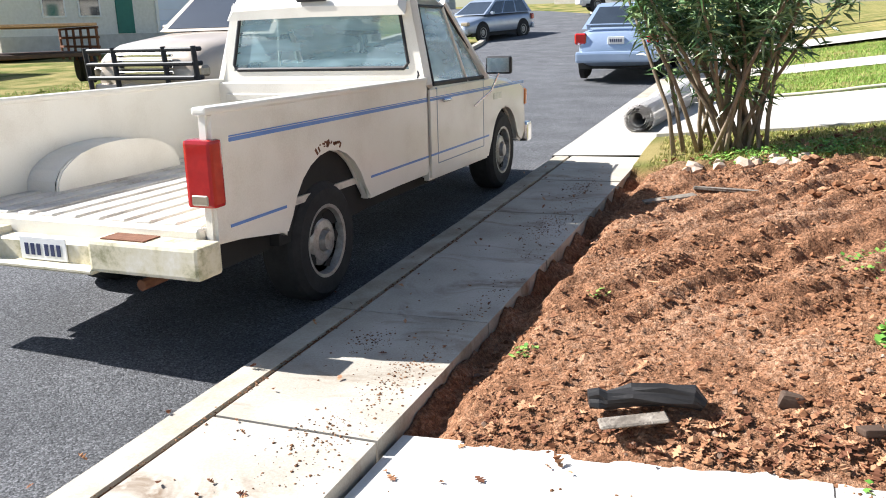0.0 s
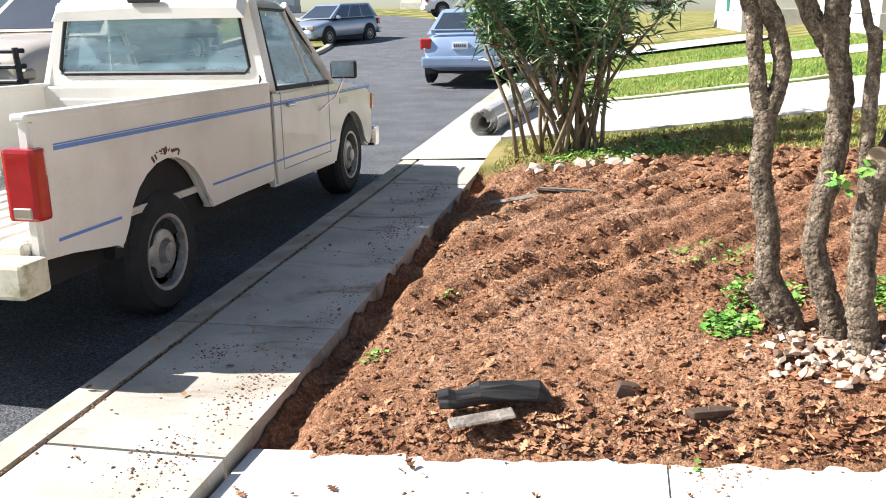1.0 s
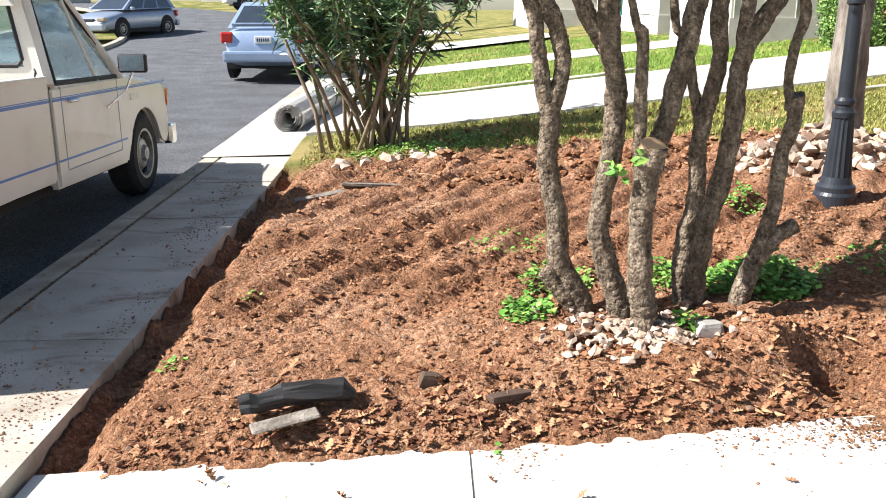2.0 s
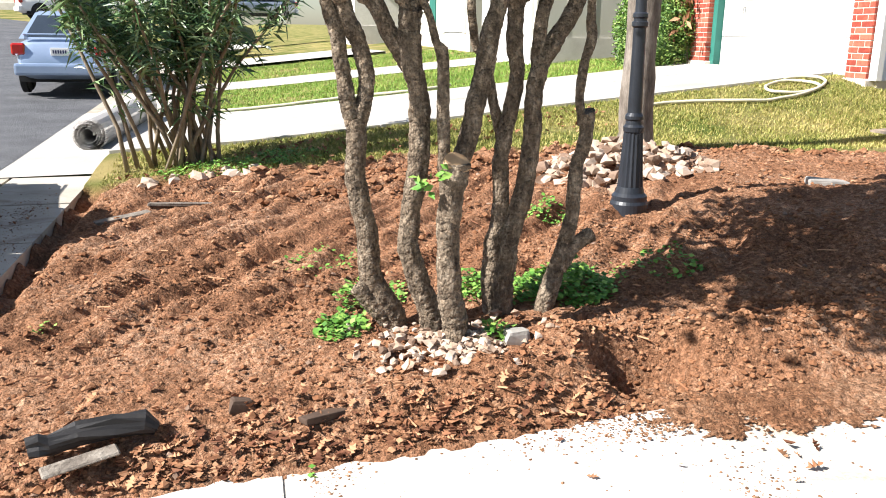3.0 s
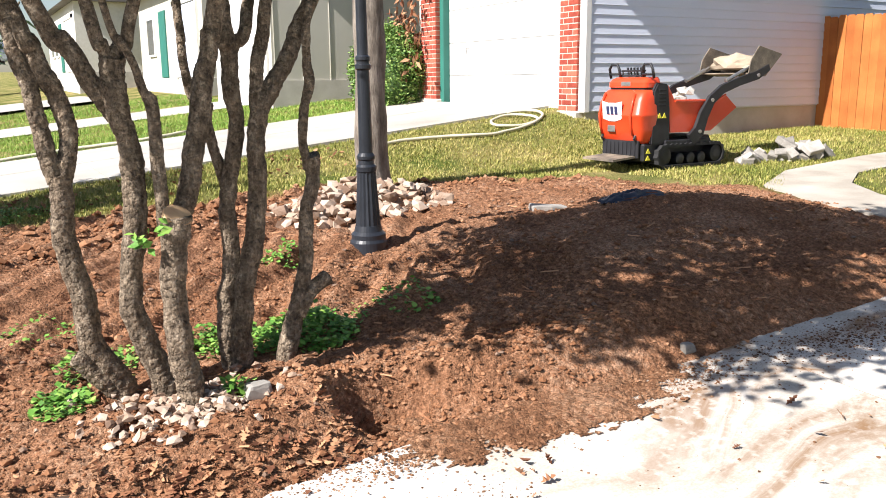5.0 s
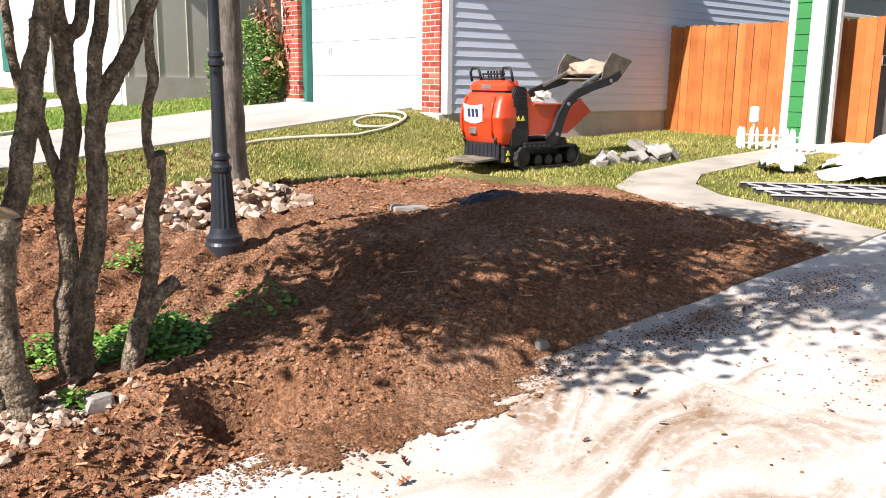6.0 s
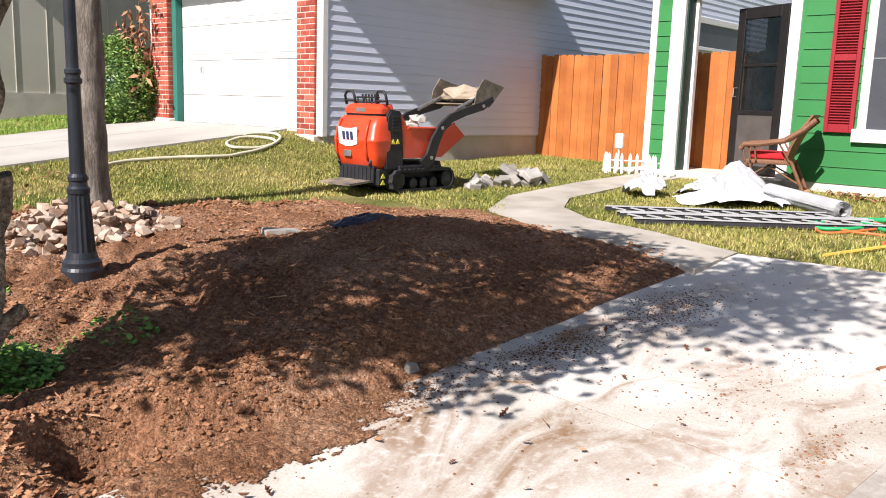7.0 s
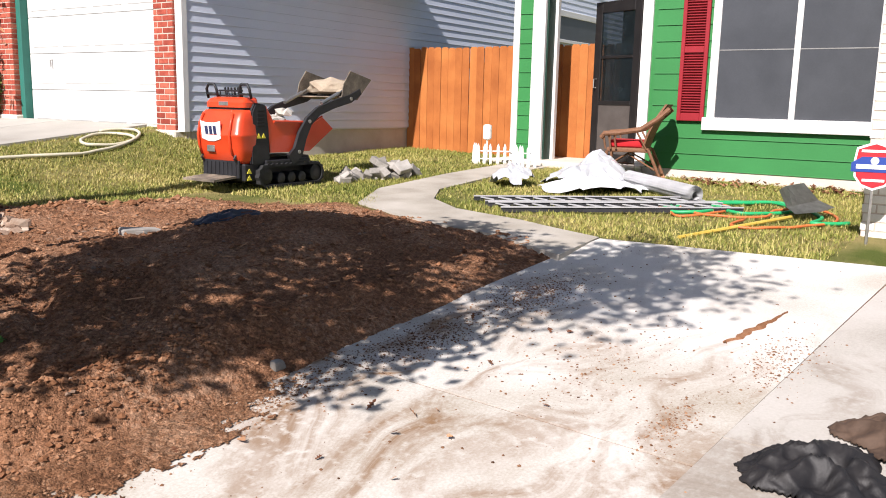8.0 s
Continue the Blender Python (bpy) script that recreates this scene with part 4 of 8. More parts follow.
rnd = random.Random(3)
spots = []
while len(spots) < 280:
    a, r = rnd.uniform(0, 6.283), math.sqrt(rnd.random())
    x, y = 2.98 + 0.78 * r * math.cos(a), 6.62 + 0.62 * r * math.sin(a)
    spots.append((x, y, ground_z(x, y) + 0.19 * (1 - r * r) * rnd.random()))
rocks("rock_pile", "loose heap of cream and pink river stones round a trunk", spots, (0.028, 0.062), "stone", 3)
spots = []
while len(spots) < 290:
    a, r = rnd.uniform(0, 6.283), abs(rnd.gauss(0, 0.55)) + 0.15
    x, y = 0.86 + 0.36 * r * math.cos(a), 3.60 + 0.26 * r * math.sin(a)
    if (x > 1.05 and rnd.random() < 0.6) or y < 3.12:
        continue
    spots.append((x, y, ground_z(x, y) + 0.03 * rnd.random()))
rocks("stone_ring", "scatter of pale river stones around the tree's foot", spots, (0.009, 0.025), "stone", 4)
spots = []
for _ in range(30):
    x, y = BX + rnd.uniform(-0.5, 0.7), BY - 0.42 - 0.2 * rnd.random() * 2
    spots.append((x, y, ground_z(x, y) - 0.025))
rocks("stone_edging", "row of beige stones at the foot of the bush", spots, (0.035, 0.075), "stone", 5)
rubble = thing("rubble", "broken lumps of grey concrete on the grass", "rubble")
rr = random.Random(6)
for k in range(34):
    u = rr.random()
    heap = k % 2
    x, y = (8.45 + rr.gauss(0, 0.17), 6.72 + rr.gauss(0, 0.10)) if heap else (7.75 + 1.25 * u, 6.95 - 0.42 * u + rr.gauss(0, 0.08))
    a, b, c = rr.uniform(0.06, 0.13), rr.uniform(0.04, 0.09), rr.uniform(0.03, 0.06)
    bm = bmesh.new()
    box(bm, -a, a, -b, b, -c, c, 0.008)
    for v in bm.verts:
        v.co *= 1 + 0.30 * noise.noise(v.co * 9 + Vector((k, 0, 0)))
    ob = part("chunk", bm, "chunk", rubble)
    ob.matrix_world = pose(x, y, yard(x, y) + 0.03 + (rr.random() * 0.17 * max(0, 1 - abs(x - 8.45) / 0.35) if heap else 0), rr.uniform(-45, 45), rr.uniform(-50, 50), rr.uniform(0, 180))


# ---- wheels ----
def wheel(name, parent, x, y, z, r, w, side, rim_mat="steel", holes=5):
    """A tyre with a rim inside it; side +1 faces +x."""
    m = pose(x, y, z, 0, 90 * side, 0)
    bm = bmesh.new()
    spin(bm, [(r * 0.58, -w / 2), (r * 0.86, -w / 2 - 0.004), (r * 0.965, -w * 0.40), (r, -w * 0.30), (r, w * 0.30), (r * 0.965, w * 0.40), (r * 0.86, w / 2 + 0.004), (r * 0.60, w / 2), (r * 0.57, w * 0.30)], sides=36, m=m)
    t = part(name, bm, "tyre", parent, smooth=False)
    bm = bmesh.new()
    spin(bm, [(r * 0.60, w * 0.30), (r * 0.605, w * 0.505), (r * 0.55, w * 0.49), (r * 0.52, w * 0.30), (r * 0.46, w * 0.24), (r * 0.34, w * 0.40), (r * 0.22, w * 0.44), (r * 0.17, w * 0.36), (r * 0.15, w * 0.55), (r * 0.02, w * 0.57)], sides=36, m=m)
    rim = part("rim", bm, rim_mat, t, smooth=False)
    for k in range(holes):
        a = 6.283 * k / holes + 0.3
        bm = bmesh.new()
        spin(bm, [(r * 0.085, 0), (r * 0.085, 0.012)], sides=4, m=m @ pose(r * 0.41 * math.cos(a), r * 0.41 * math.sin(a), w * 0.335, 0, 0, math.degrees(a)) @ Matrix.Diagonal((1.0, 1.5, 1, 1)))
        part("slot", bm, "dark", rim)
    return t


def side_plate(bm, outline, x0, x1, bevel=0.0):
    """A plate in the y-z plane, pushed from x0 to x1, with its edges rounded."""
    a = [bm.verts.new((x0, y, z)) for y, z in outline]
    b = [bm.verts.new((x1, y, z)) for y, z in outline]
    n = len(a)
    fa, fb = bm.faces.new(a), bm.faces.new(b[::-1])
    for i in range(n):
        bm.faces.new((a[i], a[(i + 1) % n], b[(i + 1) % n], b[i]))
    if bevel:
        bmesh.ops.bevel(bm, geom=list({e for f in (fa, fb) for e in f.edges}), offset=bevel, segments=2, affect="EDGES")


def arch(cy, cz, r, a0, a1, n=12):
    return [(cy + r * math.cos(radians(a0 + (a1 - a0) * i / n)), cz + r * math.sin(radians(a0 + (a1 - a0) * i / n))) for i in range(n + 1)]


def arch_shell(bm, line, x0, x1):
    """A thin curved sheet over a (y, z) line, from x0 to x1."""
    rows = [[bm.verts.new((x, y, z - dz)) for x, dz in ((x0, 0), (x1, 0), (x1, 0.006), (x0, 0.006))] for y, z in line]
    for a, b in zip(rows, rows[1:]):
        for k in range(4):
            bm.faces.new((a[k], a[(k + 1) % 4], b[(k + 1) % 4], b[k]))
    bm.faces.new(rows[0])
    bm.faces.new(rows[-1][::-1])


# ---- the old pickup ----
def pickup():
    W = 0.94
    e = thing("pickup_truck", "old cream pickup with blue pinstripes and a rusty white bumper", "pickup truck", pose(-3.52, 3.44, -0.09, -0.8, 0, 0))
    for s in (1, -1):
        bm = bmesh.new()
        out = [(0.0, 0.62), (0.02, 1.24), (0.06, 1.265), (2.60, 1.262), (2.60, 0.555), (1.61, 0.555)] + arch(1.12, 0.46, 0.49, 11, 172) + [(0.54, 0.58)]
        side_plate(bm, out, s * W, s * (W - 0.07), 0.018)
        part("bed_side", bm, "cream", e)
        bm = bmesh.new()
        box(bm, min(s * 0.86, s * 0.945), max(s * 0.86, s * 0.945), -0.002, 2.6, 1.235, 1.275, 0.014, seg=2)
        part("bed_rail", bm, "cream", e)
        bm = bmesh.new()
        hump = [(1.12 + 0.57 * math.cos(math.pi * k / 14), 0.67 + 0.29 * math.sin(math.pi * k / 14) ** 0.7) for k in range(15)]
        side_plate(bm, hump, s * 0.62, s * 0.645, 0.008)
        arch_shell(bm, hump, s * 0.645, s * 0.869)
        part("wheel_housing", bm, "cream", e)
        # stripes
        bm = bmesh.new()
        box(bm, min(s * W, s * (W + 0.003)), max(s * W, s * (W + 0.003)), 0.16, 2.59, 1.098, 1.118)
        box(bm, min(s * W, s * (W + 0.003)), max(s * W, s * (W + 0.003)), 0.16, 2.59, 1.122, 1.128)
        box(bm, min(s * W, s * (W + 0.003)), max(s * W, s * (W + 0.003)), 2.64, 5.05, 1.098, 1.116)
        box(bm, min(s * W, s * (W + 0.003)), max(s * W, s * (W + 0.003)), 2.64, 5.05, 1.120, 1.126)
        box(bm, min(s * W, s * (W + 0.003)), max(s * W, s * (W + 0.003)), 0.12, 0.62, 0.685, 0.70)
        box(bm, min(s * W, s * (W + 0.003)), max(s * W, s * (W + 0.003)), 1.63, 2.59, 0.685, 0.70)
        box(bm, min(s * W, s * (W + 0.003)), max(s * W, s * (W + 0.003)), 2.64, 3.98, 0.685, 0.70)
        part("pinstripe", bm, "blue", e, "thin blue stripe")
        # inner wing plates, coloured near black to give the shade inside the arches
        bm = bmesh.new()
        side_plate(bm, arch(1.12, 0.46, 0.480, 0, 180), s * 0.66, s * 0.862)
        part("wheel_arch_liner", bm, "dark", e)
        bm = bmesh.new()
        box(bm, min(s * 0.50, s * 0.856), max(s * 0.50, s * 0.856), 3.98, 4.92, 0.55, 0.98)
        part("wheel_arch_liner", bm, "dark", e)
        # rear lamp
        bm = bmesh.new()
        box(bm, min(s * 0.80, s * 0.958), max(s * 0.80, s * 0.958), -0.012, 0.085, 0.80, 1.125, 0.02, seg=2)
        t = part("tail_light", bm, "red_lens", e, "tall red lamp lens")
        bm = bmesh.new()
        box(bm, min(s * 0.83, s * 0.925), max(s * 0.83, s * 0.925), -0.018, 0.02, 0.815, 0.865, 0.006)
        part("reverse_lens", bm, "lens", t)
        # cab lower side with the front wing
        bm = bmesh.new()
        out = [(2.63, 0.50), (2.63, 1.20), (4.02, 1.19), (4.98, 1.10), (5.10, 1.04), (5.12, 0.62), (5.0, 0.52)] + arch(4.45, 0.50, 0.43, 8, 172) + [(3.98, 0.49)]
        side_plate(bm, out, s * W, s * (W - 0.08), 0.02)
        part("cab_side", bm, "cream", e)
        bm = bmesh.new()
        for y0, y1, z0, z1 in ((2.775, 2.783, 0.62, 1.19), (3.835, 3.843, 0.62, 1.19), (2.78, 3.84, 0.612, 0.620)):
            box(bm, min(s * (W - 0.01), s * (W + 0.0025)), max(s * (W - 0.01), s * (W + 0.0025)), y0, y1, z0, z1)
        part("door_gap", bm, "interior", e)
        bm = bmesh.new()
        box(bm, min(s * W, s * (W + 0.03)), max(s * W, s * (W + 0.03)), 2.87, 3.03, 1.075, 1.10, 0.01)
        part("door_handle", bm, "chrome", e, "chrome door handle")
        bm = bmesh.new()
        box(bm, min(s * W, s * (W + 0.004)), max(s * W, s * (W + 0.004)), 4.12, 4.34, 1.00, 1.055)
        part("badge", bm, "steel", e, "small dulled side emblem")
        bm = bmesh.new()
        tube(bm, [(s * W, 3.60, 0.98), (s * (W + 0.10), 3.76, 1.10), (s * (W + 0.16), 3.86, 1.30)], 0.010, 6)
        br = part("mirror_arm", bm, "chrome", e)
        bm = bmesh.new()
        box(bm, min(s * (W + 0.03), s * (W + 0.26)), max(s * (W + 0.03), s * (W + 0.26)), 3.82, 3.875, 1.24, 1.39, 0.015)
        mi = part("mirror", bm, "black", e, "black towing mirror")
        bm = bmesh.new()
        box(bm, min(s * (W + 0.045), s * (W + 0.245)), max(s * (W + 0.045), s * (W + 0.245)), 3.815, 3.822, 1.255, 1.375)
        part("mirror_glass", bm, "chrome", mi)
        bm = bmesh.new()
        box(bm, min(s * 0.80, s * 0.955), max(s * 0.80, s * 0.955), 5.07, 5.13, 0.88, 1.04, 0.012)
        part("turn_signal", bm, "amber", e, "orange corner lamp")
        # window pillars
        for a, b, r in (((s * 0.91, 2.66, 1.19), (s * 0.76, 2.75, 1.70), 0.05), ((s * 0.91, 4.02, 1.18), (s * 0.74, 3.42, 1.69), 0.032), ((s * 0.90, 3.55, 1.19), (s * 0.765, 3.36, 1.66), 0.014)):
            bm = bmesh.new()
            tube(bm, [a, b], r, 6)
            part("pillar", bm, "cream", e)
        bm = bmesh.new()
        v = [bm.verts.new(p) for p in ((s * 0.895, 2.78, 1.20), (s * 0.885, 3.98, 1.19), (s * 0.755, 3.42, 1.655), (s * 0.765, 2.83, 1.66))]
        bm.faces.new(v)
        part("side_window", bm, "glass", e)
        bm = bmesh.new()
        tube(bm, [(s * 0.905, 2.80, 1.205), (s * 0.773, 2.85, 1.66), (s * 0.763, 3.40, 1.66), (s * 0.90, 3.98, 1.20), (s * 0.905, 2.80, 1.205)], 0.011, 5, cap=False)
        part("window_seal", bm, "black", e)
    # bed
    bm = bmesh.new()
    box(bm, -0.88, 0.88, 0.02, 2.58, 0.66, 0.70)
    fl = part("bed_floor", bm, "bed", e, "scratched ribbed cargo floor")
    for k in range(11):
        x = -0.80 + 0.16 * k
        bm = bmesh.new()
        box(bm, x - 0.045, x + 0.045, 0.03, 2.57, 0.69, 0.712, 0.006)
        part("rib", bm, "bed", fl)
    bm = bmesh.new()
    box(bm, -0.88, 0.88, 2.54, 2.60, 0.66, 1.25, 0.01)
    for k in range(3):
        box(bm, -0.80, 0.80, 2.525, 2.545, 0.80 + 0.15 * k, 0.86 + 0.15 * k, 0.008)
    part("bed_front", bm, "cream", e)
    bm = bmesh.new()
    box(bm, -0.86, 0.86, -0.03, 0.06, 0.60, 0.70, 0.012)
    part("rear_sill", bm, "cream", e, "bare sill where the tailgate is missing")
    # bumper
    bm = bmesh.new()
    box(bm, 0.34, 0.99, -0.21, -0.03, 0.50, 0.66, 0.02, seg=2)
    box(bm, -0.99, -0.34, -0.21, -0.03, 0.50, 0.66, 0.02, seg=2)
    box(bm, -0.36, 0.36, -0.15, -0.03, 0.50, 0.62, 0.01)
    box(bm, -0.36, 0.36, -0.22, -0.03, 0.485, 0.515, 0.01)
    bp = part("rear_bumper", bm, "bumper", e, "chipped white step bumper with moss and rust")
    bm = bmesh.new()
    box(bm, 0.40, 0.66, -0.18, -0.06, 0.661, 0.667)
    part("step_pad", bm, "rust", bp)
    bm = bmesh.new()
    box(bm, -0.66, -0.40, -0.18, -0.06, 0.661, 0.667)
    part("step_pad", bm, "rust", bp)
    bm = bmesh.new()
    box(bm, -0.155, 0.155, -0.162, -0.155, 0.52, 0.64, 0.004)
    pl = part("number_plate", bm, "white", e, "white plate with plain dark bars")
    bm = bmesh.new()
    for k in range(6):
        x = -0.12 + 0.04 * k + (0.012 if k > 2 else 0)
        box(bm, x, x + 0.024, -0.1645, -0.161, 0.545, 0.605)
    part("plate_bar", bm, "plateink", pl)
    # cab back, roof, floor
    bm = bmesh.new()
    box(bm, -0.92, 0.92, 2.62, 2.70, 0.60, 1.235, 0.02)
    part("cab_back", bm, "cream", e)
    bm = bmesh.new()
    rings = []
    for y, z, w in ((2.60, 1.66, 0.74), (2.66, 1.735, 0.73), (2.95, 1.765, 0.73), (3.25, 1.755, 0.72), (3.46, 1.70, 0.72)):
        rings.append([bm.verts.new(p) for p in ((-w - 0.04, y, z - 0.055), (-w + 0.02, y, z), (0, y, z + 0.015), (w - 0.02, y, z), (w + 0.04, y, z - 0.055), (0, y, z - 0.05))])
    for a, b in zip(rings, rings[1:]):
        for k in range(6):
            bm.faces.new((a[k], a[(k + 1) % 6], b[(k + 1) % 6], b[k]))
    bm.faces.new(rings[0])
    bm.faces.new(rings[-1][::-1])
    part("roof", bm, "cream", e)
    bm = bmesh.new()
    box(bm, -0.13, 0.13, 2.585, 2.62, 1.70, 1.735, 0.01)
    part("stop_lamp", bm, "black", e)
    bm = bmesh.new()
    def back(x, z):
        return (x, 2.63 + (z - 1.235) * 0.10, z)
    fr = [(-0.92, 1.20), (0.92, 1.20), (0.78, 1.70), (-0.78, 1.70)]
    inn = [(-0.78, 1.295), (0.78, 1.295), (0.70, 1.645), (-0.70, 1.645)]
    A, B = [bm.verts.new(back(*p)) for p in fr], [bm.verts.new(back(*p)) for p in inn]
    C = [bm.verts.new(Vector(back(*p)) + Vector((0, 0.03, 0))) for p in inn]
    for k in range(4):
        q = (k + 1) % 4
        bm.faces.new((A[k], A[q], B[q], B[k]))
        bm.faces.new((B[k], B[q], C[q], C[k]))
    part("rear_window_frame", bm, "cream", e)
    bm = bmesh.new()
    ring = [Vector(back(x * 0.985, z)) for x, z in inn]
    tube(bm, [Vector(back(-0.74, 1.30)), Vector(back(0.74, 1.30)), Vector(back(0.775, 1.33)), Vector(back(0.71, 1.61)), Vector(back(0.67, 1.64)), Vector(back(-0.67, 1.64)), Vector(back(-0.71, 1.61)), Vector(back(-0.775, 1.33)), Vector(back(-0.74, 1.30))], 0.014, 6, cap=False)
    part("window_seal", bm, "black", e)
    bm = bmesh.new()
    bm.faces.new([bm.verts.new(Vector(back(*p)) + Vector((0, 0.012, 0))) for p in inn])
    part("rear_window", bm, "glass", e)
    bm = bmesh.new()
    bm.faces.new([bm.verts.new(p) for p in ((-0.86, 4.03, 1.17), (0.86, 4.03, 1.17), (0.72, 3.44, 1.68), (-0.72, 3.44, 1.68))])
    part("windscreen", bm, "glass", e)
    bm = bmesh.new()
    box(bm, -0.86, 0.86, 3.86, 4.06, 0.95, 1.17, 0.03)
    part("dashboard", bm, "interior", e)
    bm = bmesh.new()
    box(bm, -0.84, 0.84, 2.78, 2.98, 0.72, 1.22, 0.05, seg=2)
    box(bm, -0.84, 0.84, 2.85, 3.40, 0.66, 0.82, 0.05, seg=2)
    part("bench_seat", bm, "interior", e, "grey-blue bench seat")
    bm = bmesh.new()
    tube(bm, [Vector((-0.40 + 0.19 * math.cos(6.283 * k / 24), 3.66 + 0.06 * math.sin(6.283 * k / 24), 1.20 + 0.18 * math.sin(6.283 * k / 24))) for k in range(25)], 0.014, 6, cap=False)
    tube(bm, [(-0.59, 3.66, 1.20), (-0.21, 3.66, 1.20)], 0.014, 6)
    tube(bm, [(-0.40, 3.66, 1.20), (-0.40, 3.95, 1.05)], 0.03, 6)
    part("steering_wheel", bm, "black", e)
    bm = bmesh.new()
    box(bm, -0.13, 0.13, 3.50, 3.53, 1.50, 1.57, 0.012)
    part("inner_mirror", bm, "black", e)
    # bonnet, front
    bm = bmesh.new()
    rings = []
    for y, z, w in ((4.00, 1.205, 0.89), (4.4, 1.19, 0.89), (4.85, 1.15, 0.88), (5.05, 1.11, 0.87), (5.14, 1.04, 0.86)):
        rings.append([bm.verts.new(p) for p in ((-w, y, z - 0.06), (-w + 0.05, y, z), (-0.3, y, z + 0.02), (0.3, y, z + 0.02), (w - 0.05, y, z), (w, y, z - 0.06))])
    for a, b in zip(rings, rings[1:]):
        for k in range(5):
            bm.faces.new((a[k], a[k + 1], b[k + 1], b[k]))
    part("bonnet", bm, "cream", e)
    bm = bmesh.new()
    box(bm, -0.86, 0.86, 5.05, 5.13, 0.66, 1.06, 0.02)
    part("grille", bm, "black", e)
    bm = bmesh.new()
    box(bm, -0.97, 0.97, 5.10, 5.27, 0.50, 0.70, 0.03, seg=2)
    part("front_bumper", bm, "chrome", e, "chrome front bumper")
    # underside
    bm = bmesh.new()
    box(bm, -0.80, 0.80, 0.1, 5.0, 0.44, 0.60)
    part("chassis", bm, "dark", e)
    bm = bmesh.new()
    tube(bm, [(0.50, -0.05, 0.40), (0.52, 0.5, 0.42), (0.42, 1.8, 0.40)], 0.03, 8)
    tube(bm, [(-0.8, 1.05, 0.37), (0.8, 1.05, 0.37)], 0.06, 10)
    part("exhaust", bm, "rust", e, "rusty exhaust and axle")
    bm = bmesh.new()
    tube(bm, [(0.93, 2.45, 1.275), (0.93, 2.47, 1.31), (0.91, 2.50, 1.325), (0.92, 2.50, 1.29)], 0.006, 5)
    part("cleat", bm, "black", e)
    # rust along the wheel arch
    bm = bmesh.new()
    for k in range(14):
        a = radians(78 + 2.2 * k + random.uniform(-3, 3))
        w = random.uniform(0.008, 0.022)
        box(bm, W - 0.004, W + 0.002, -w, w, -w * 0.4, w * 0.4, m=pose(0, 1.12 + 0.512 * math.cos(a), 0.46 + (0.50 + random.uniform(0, 0.03)) * math.sin(a), random.uniform(-60, 60), 0, 0))
    part("rust_patch", bm, "rust", e, "flaking rust over the wheel arch")
    for ob in e.children:
        if ob.name.split(".")[0] in ("pillar", "side_window", "window_seal", "roof", "stop_lamp", "rear_window_frame", "rear_window", "windscreen", "inner_mirror"):
            for v in ob.data.vertices:
                if v.co.z > 1.2:
                    v.co.z = 1.2 + (v.co.z - 1.2) * 1.26 + 0.015
    for x, s in ((0.82, 1), (-0.82, -1)):
        wheel("rear_wheel", e, x - 0.05 * s, 1.11, 0.385, 0.37, 0.25, s, "rim")
        wheel("front_wheel", e, x - 0.02 * s, 4.45, 0.50, 0.37, 0.24, s, "rim")
    return e


M["bed"] = mat("worn_bed", [(0.30, 0.26, 0.22), (0.60, 0.55, 0.48), (0.72, 0.67, 0.60)], 3.5, 0.6, 0.2, fine=40)
M["bumper"] = mat("mossy_bumper", [(0.13, 0.13, 0.03), (0.62, 0.56, 0.40), (0.76, 0.72, 0.64)], 7, 0.6, 0.15, fine=35)
M["rust"] = mat("rust", [(0.09, 0.035, 0.018), (0.24, 0.11, 0.06)], 20, 0.95, 0.6)
M["plateink"] = mat("plate_ink", [(0.02, 0.025, 0.08), (0.03, 0.04, 0.10)], 5, 0.6, 0)
M["interior"] = mat("cab_interior", [(0.22, 0.27, 0.32), (0.34, 0.40, 0.46)], 6, 0.9, 0.2)
M["rim"] = mat("wheel_rim", [(0.18, 0.16, 0.14), (0.36, 0.35, 0.33), (0.50, 0.49, 0.48)], 16, 0.45, 0.1, metal=0.5)
pickup()


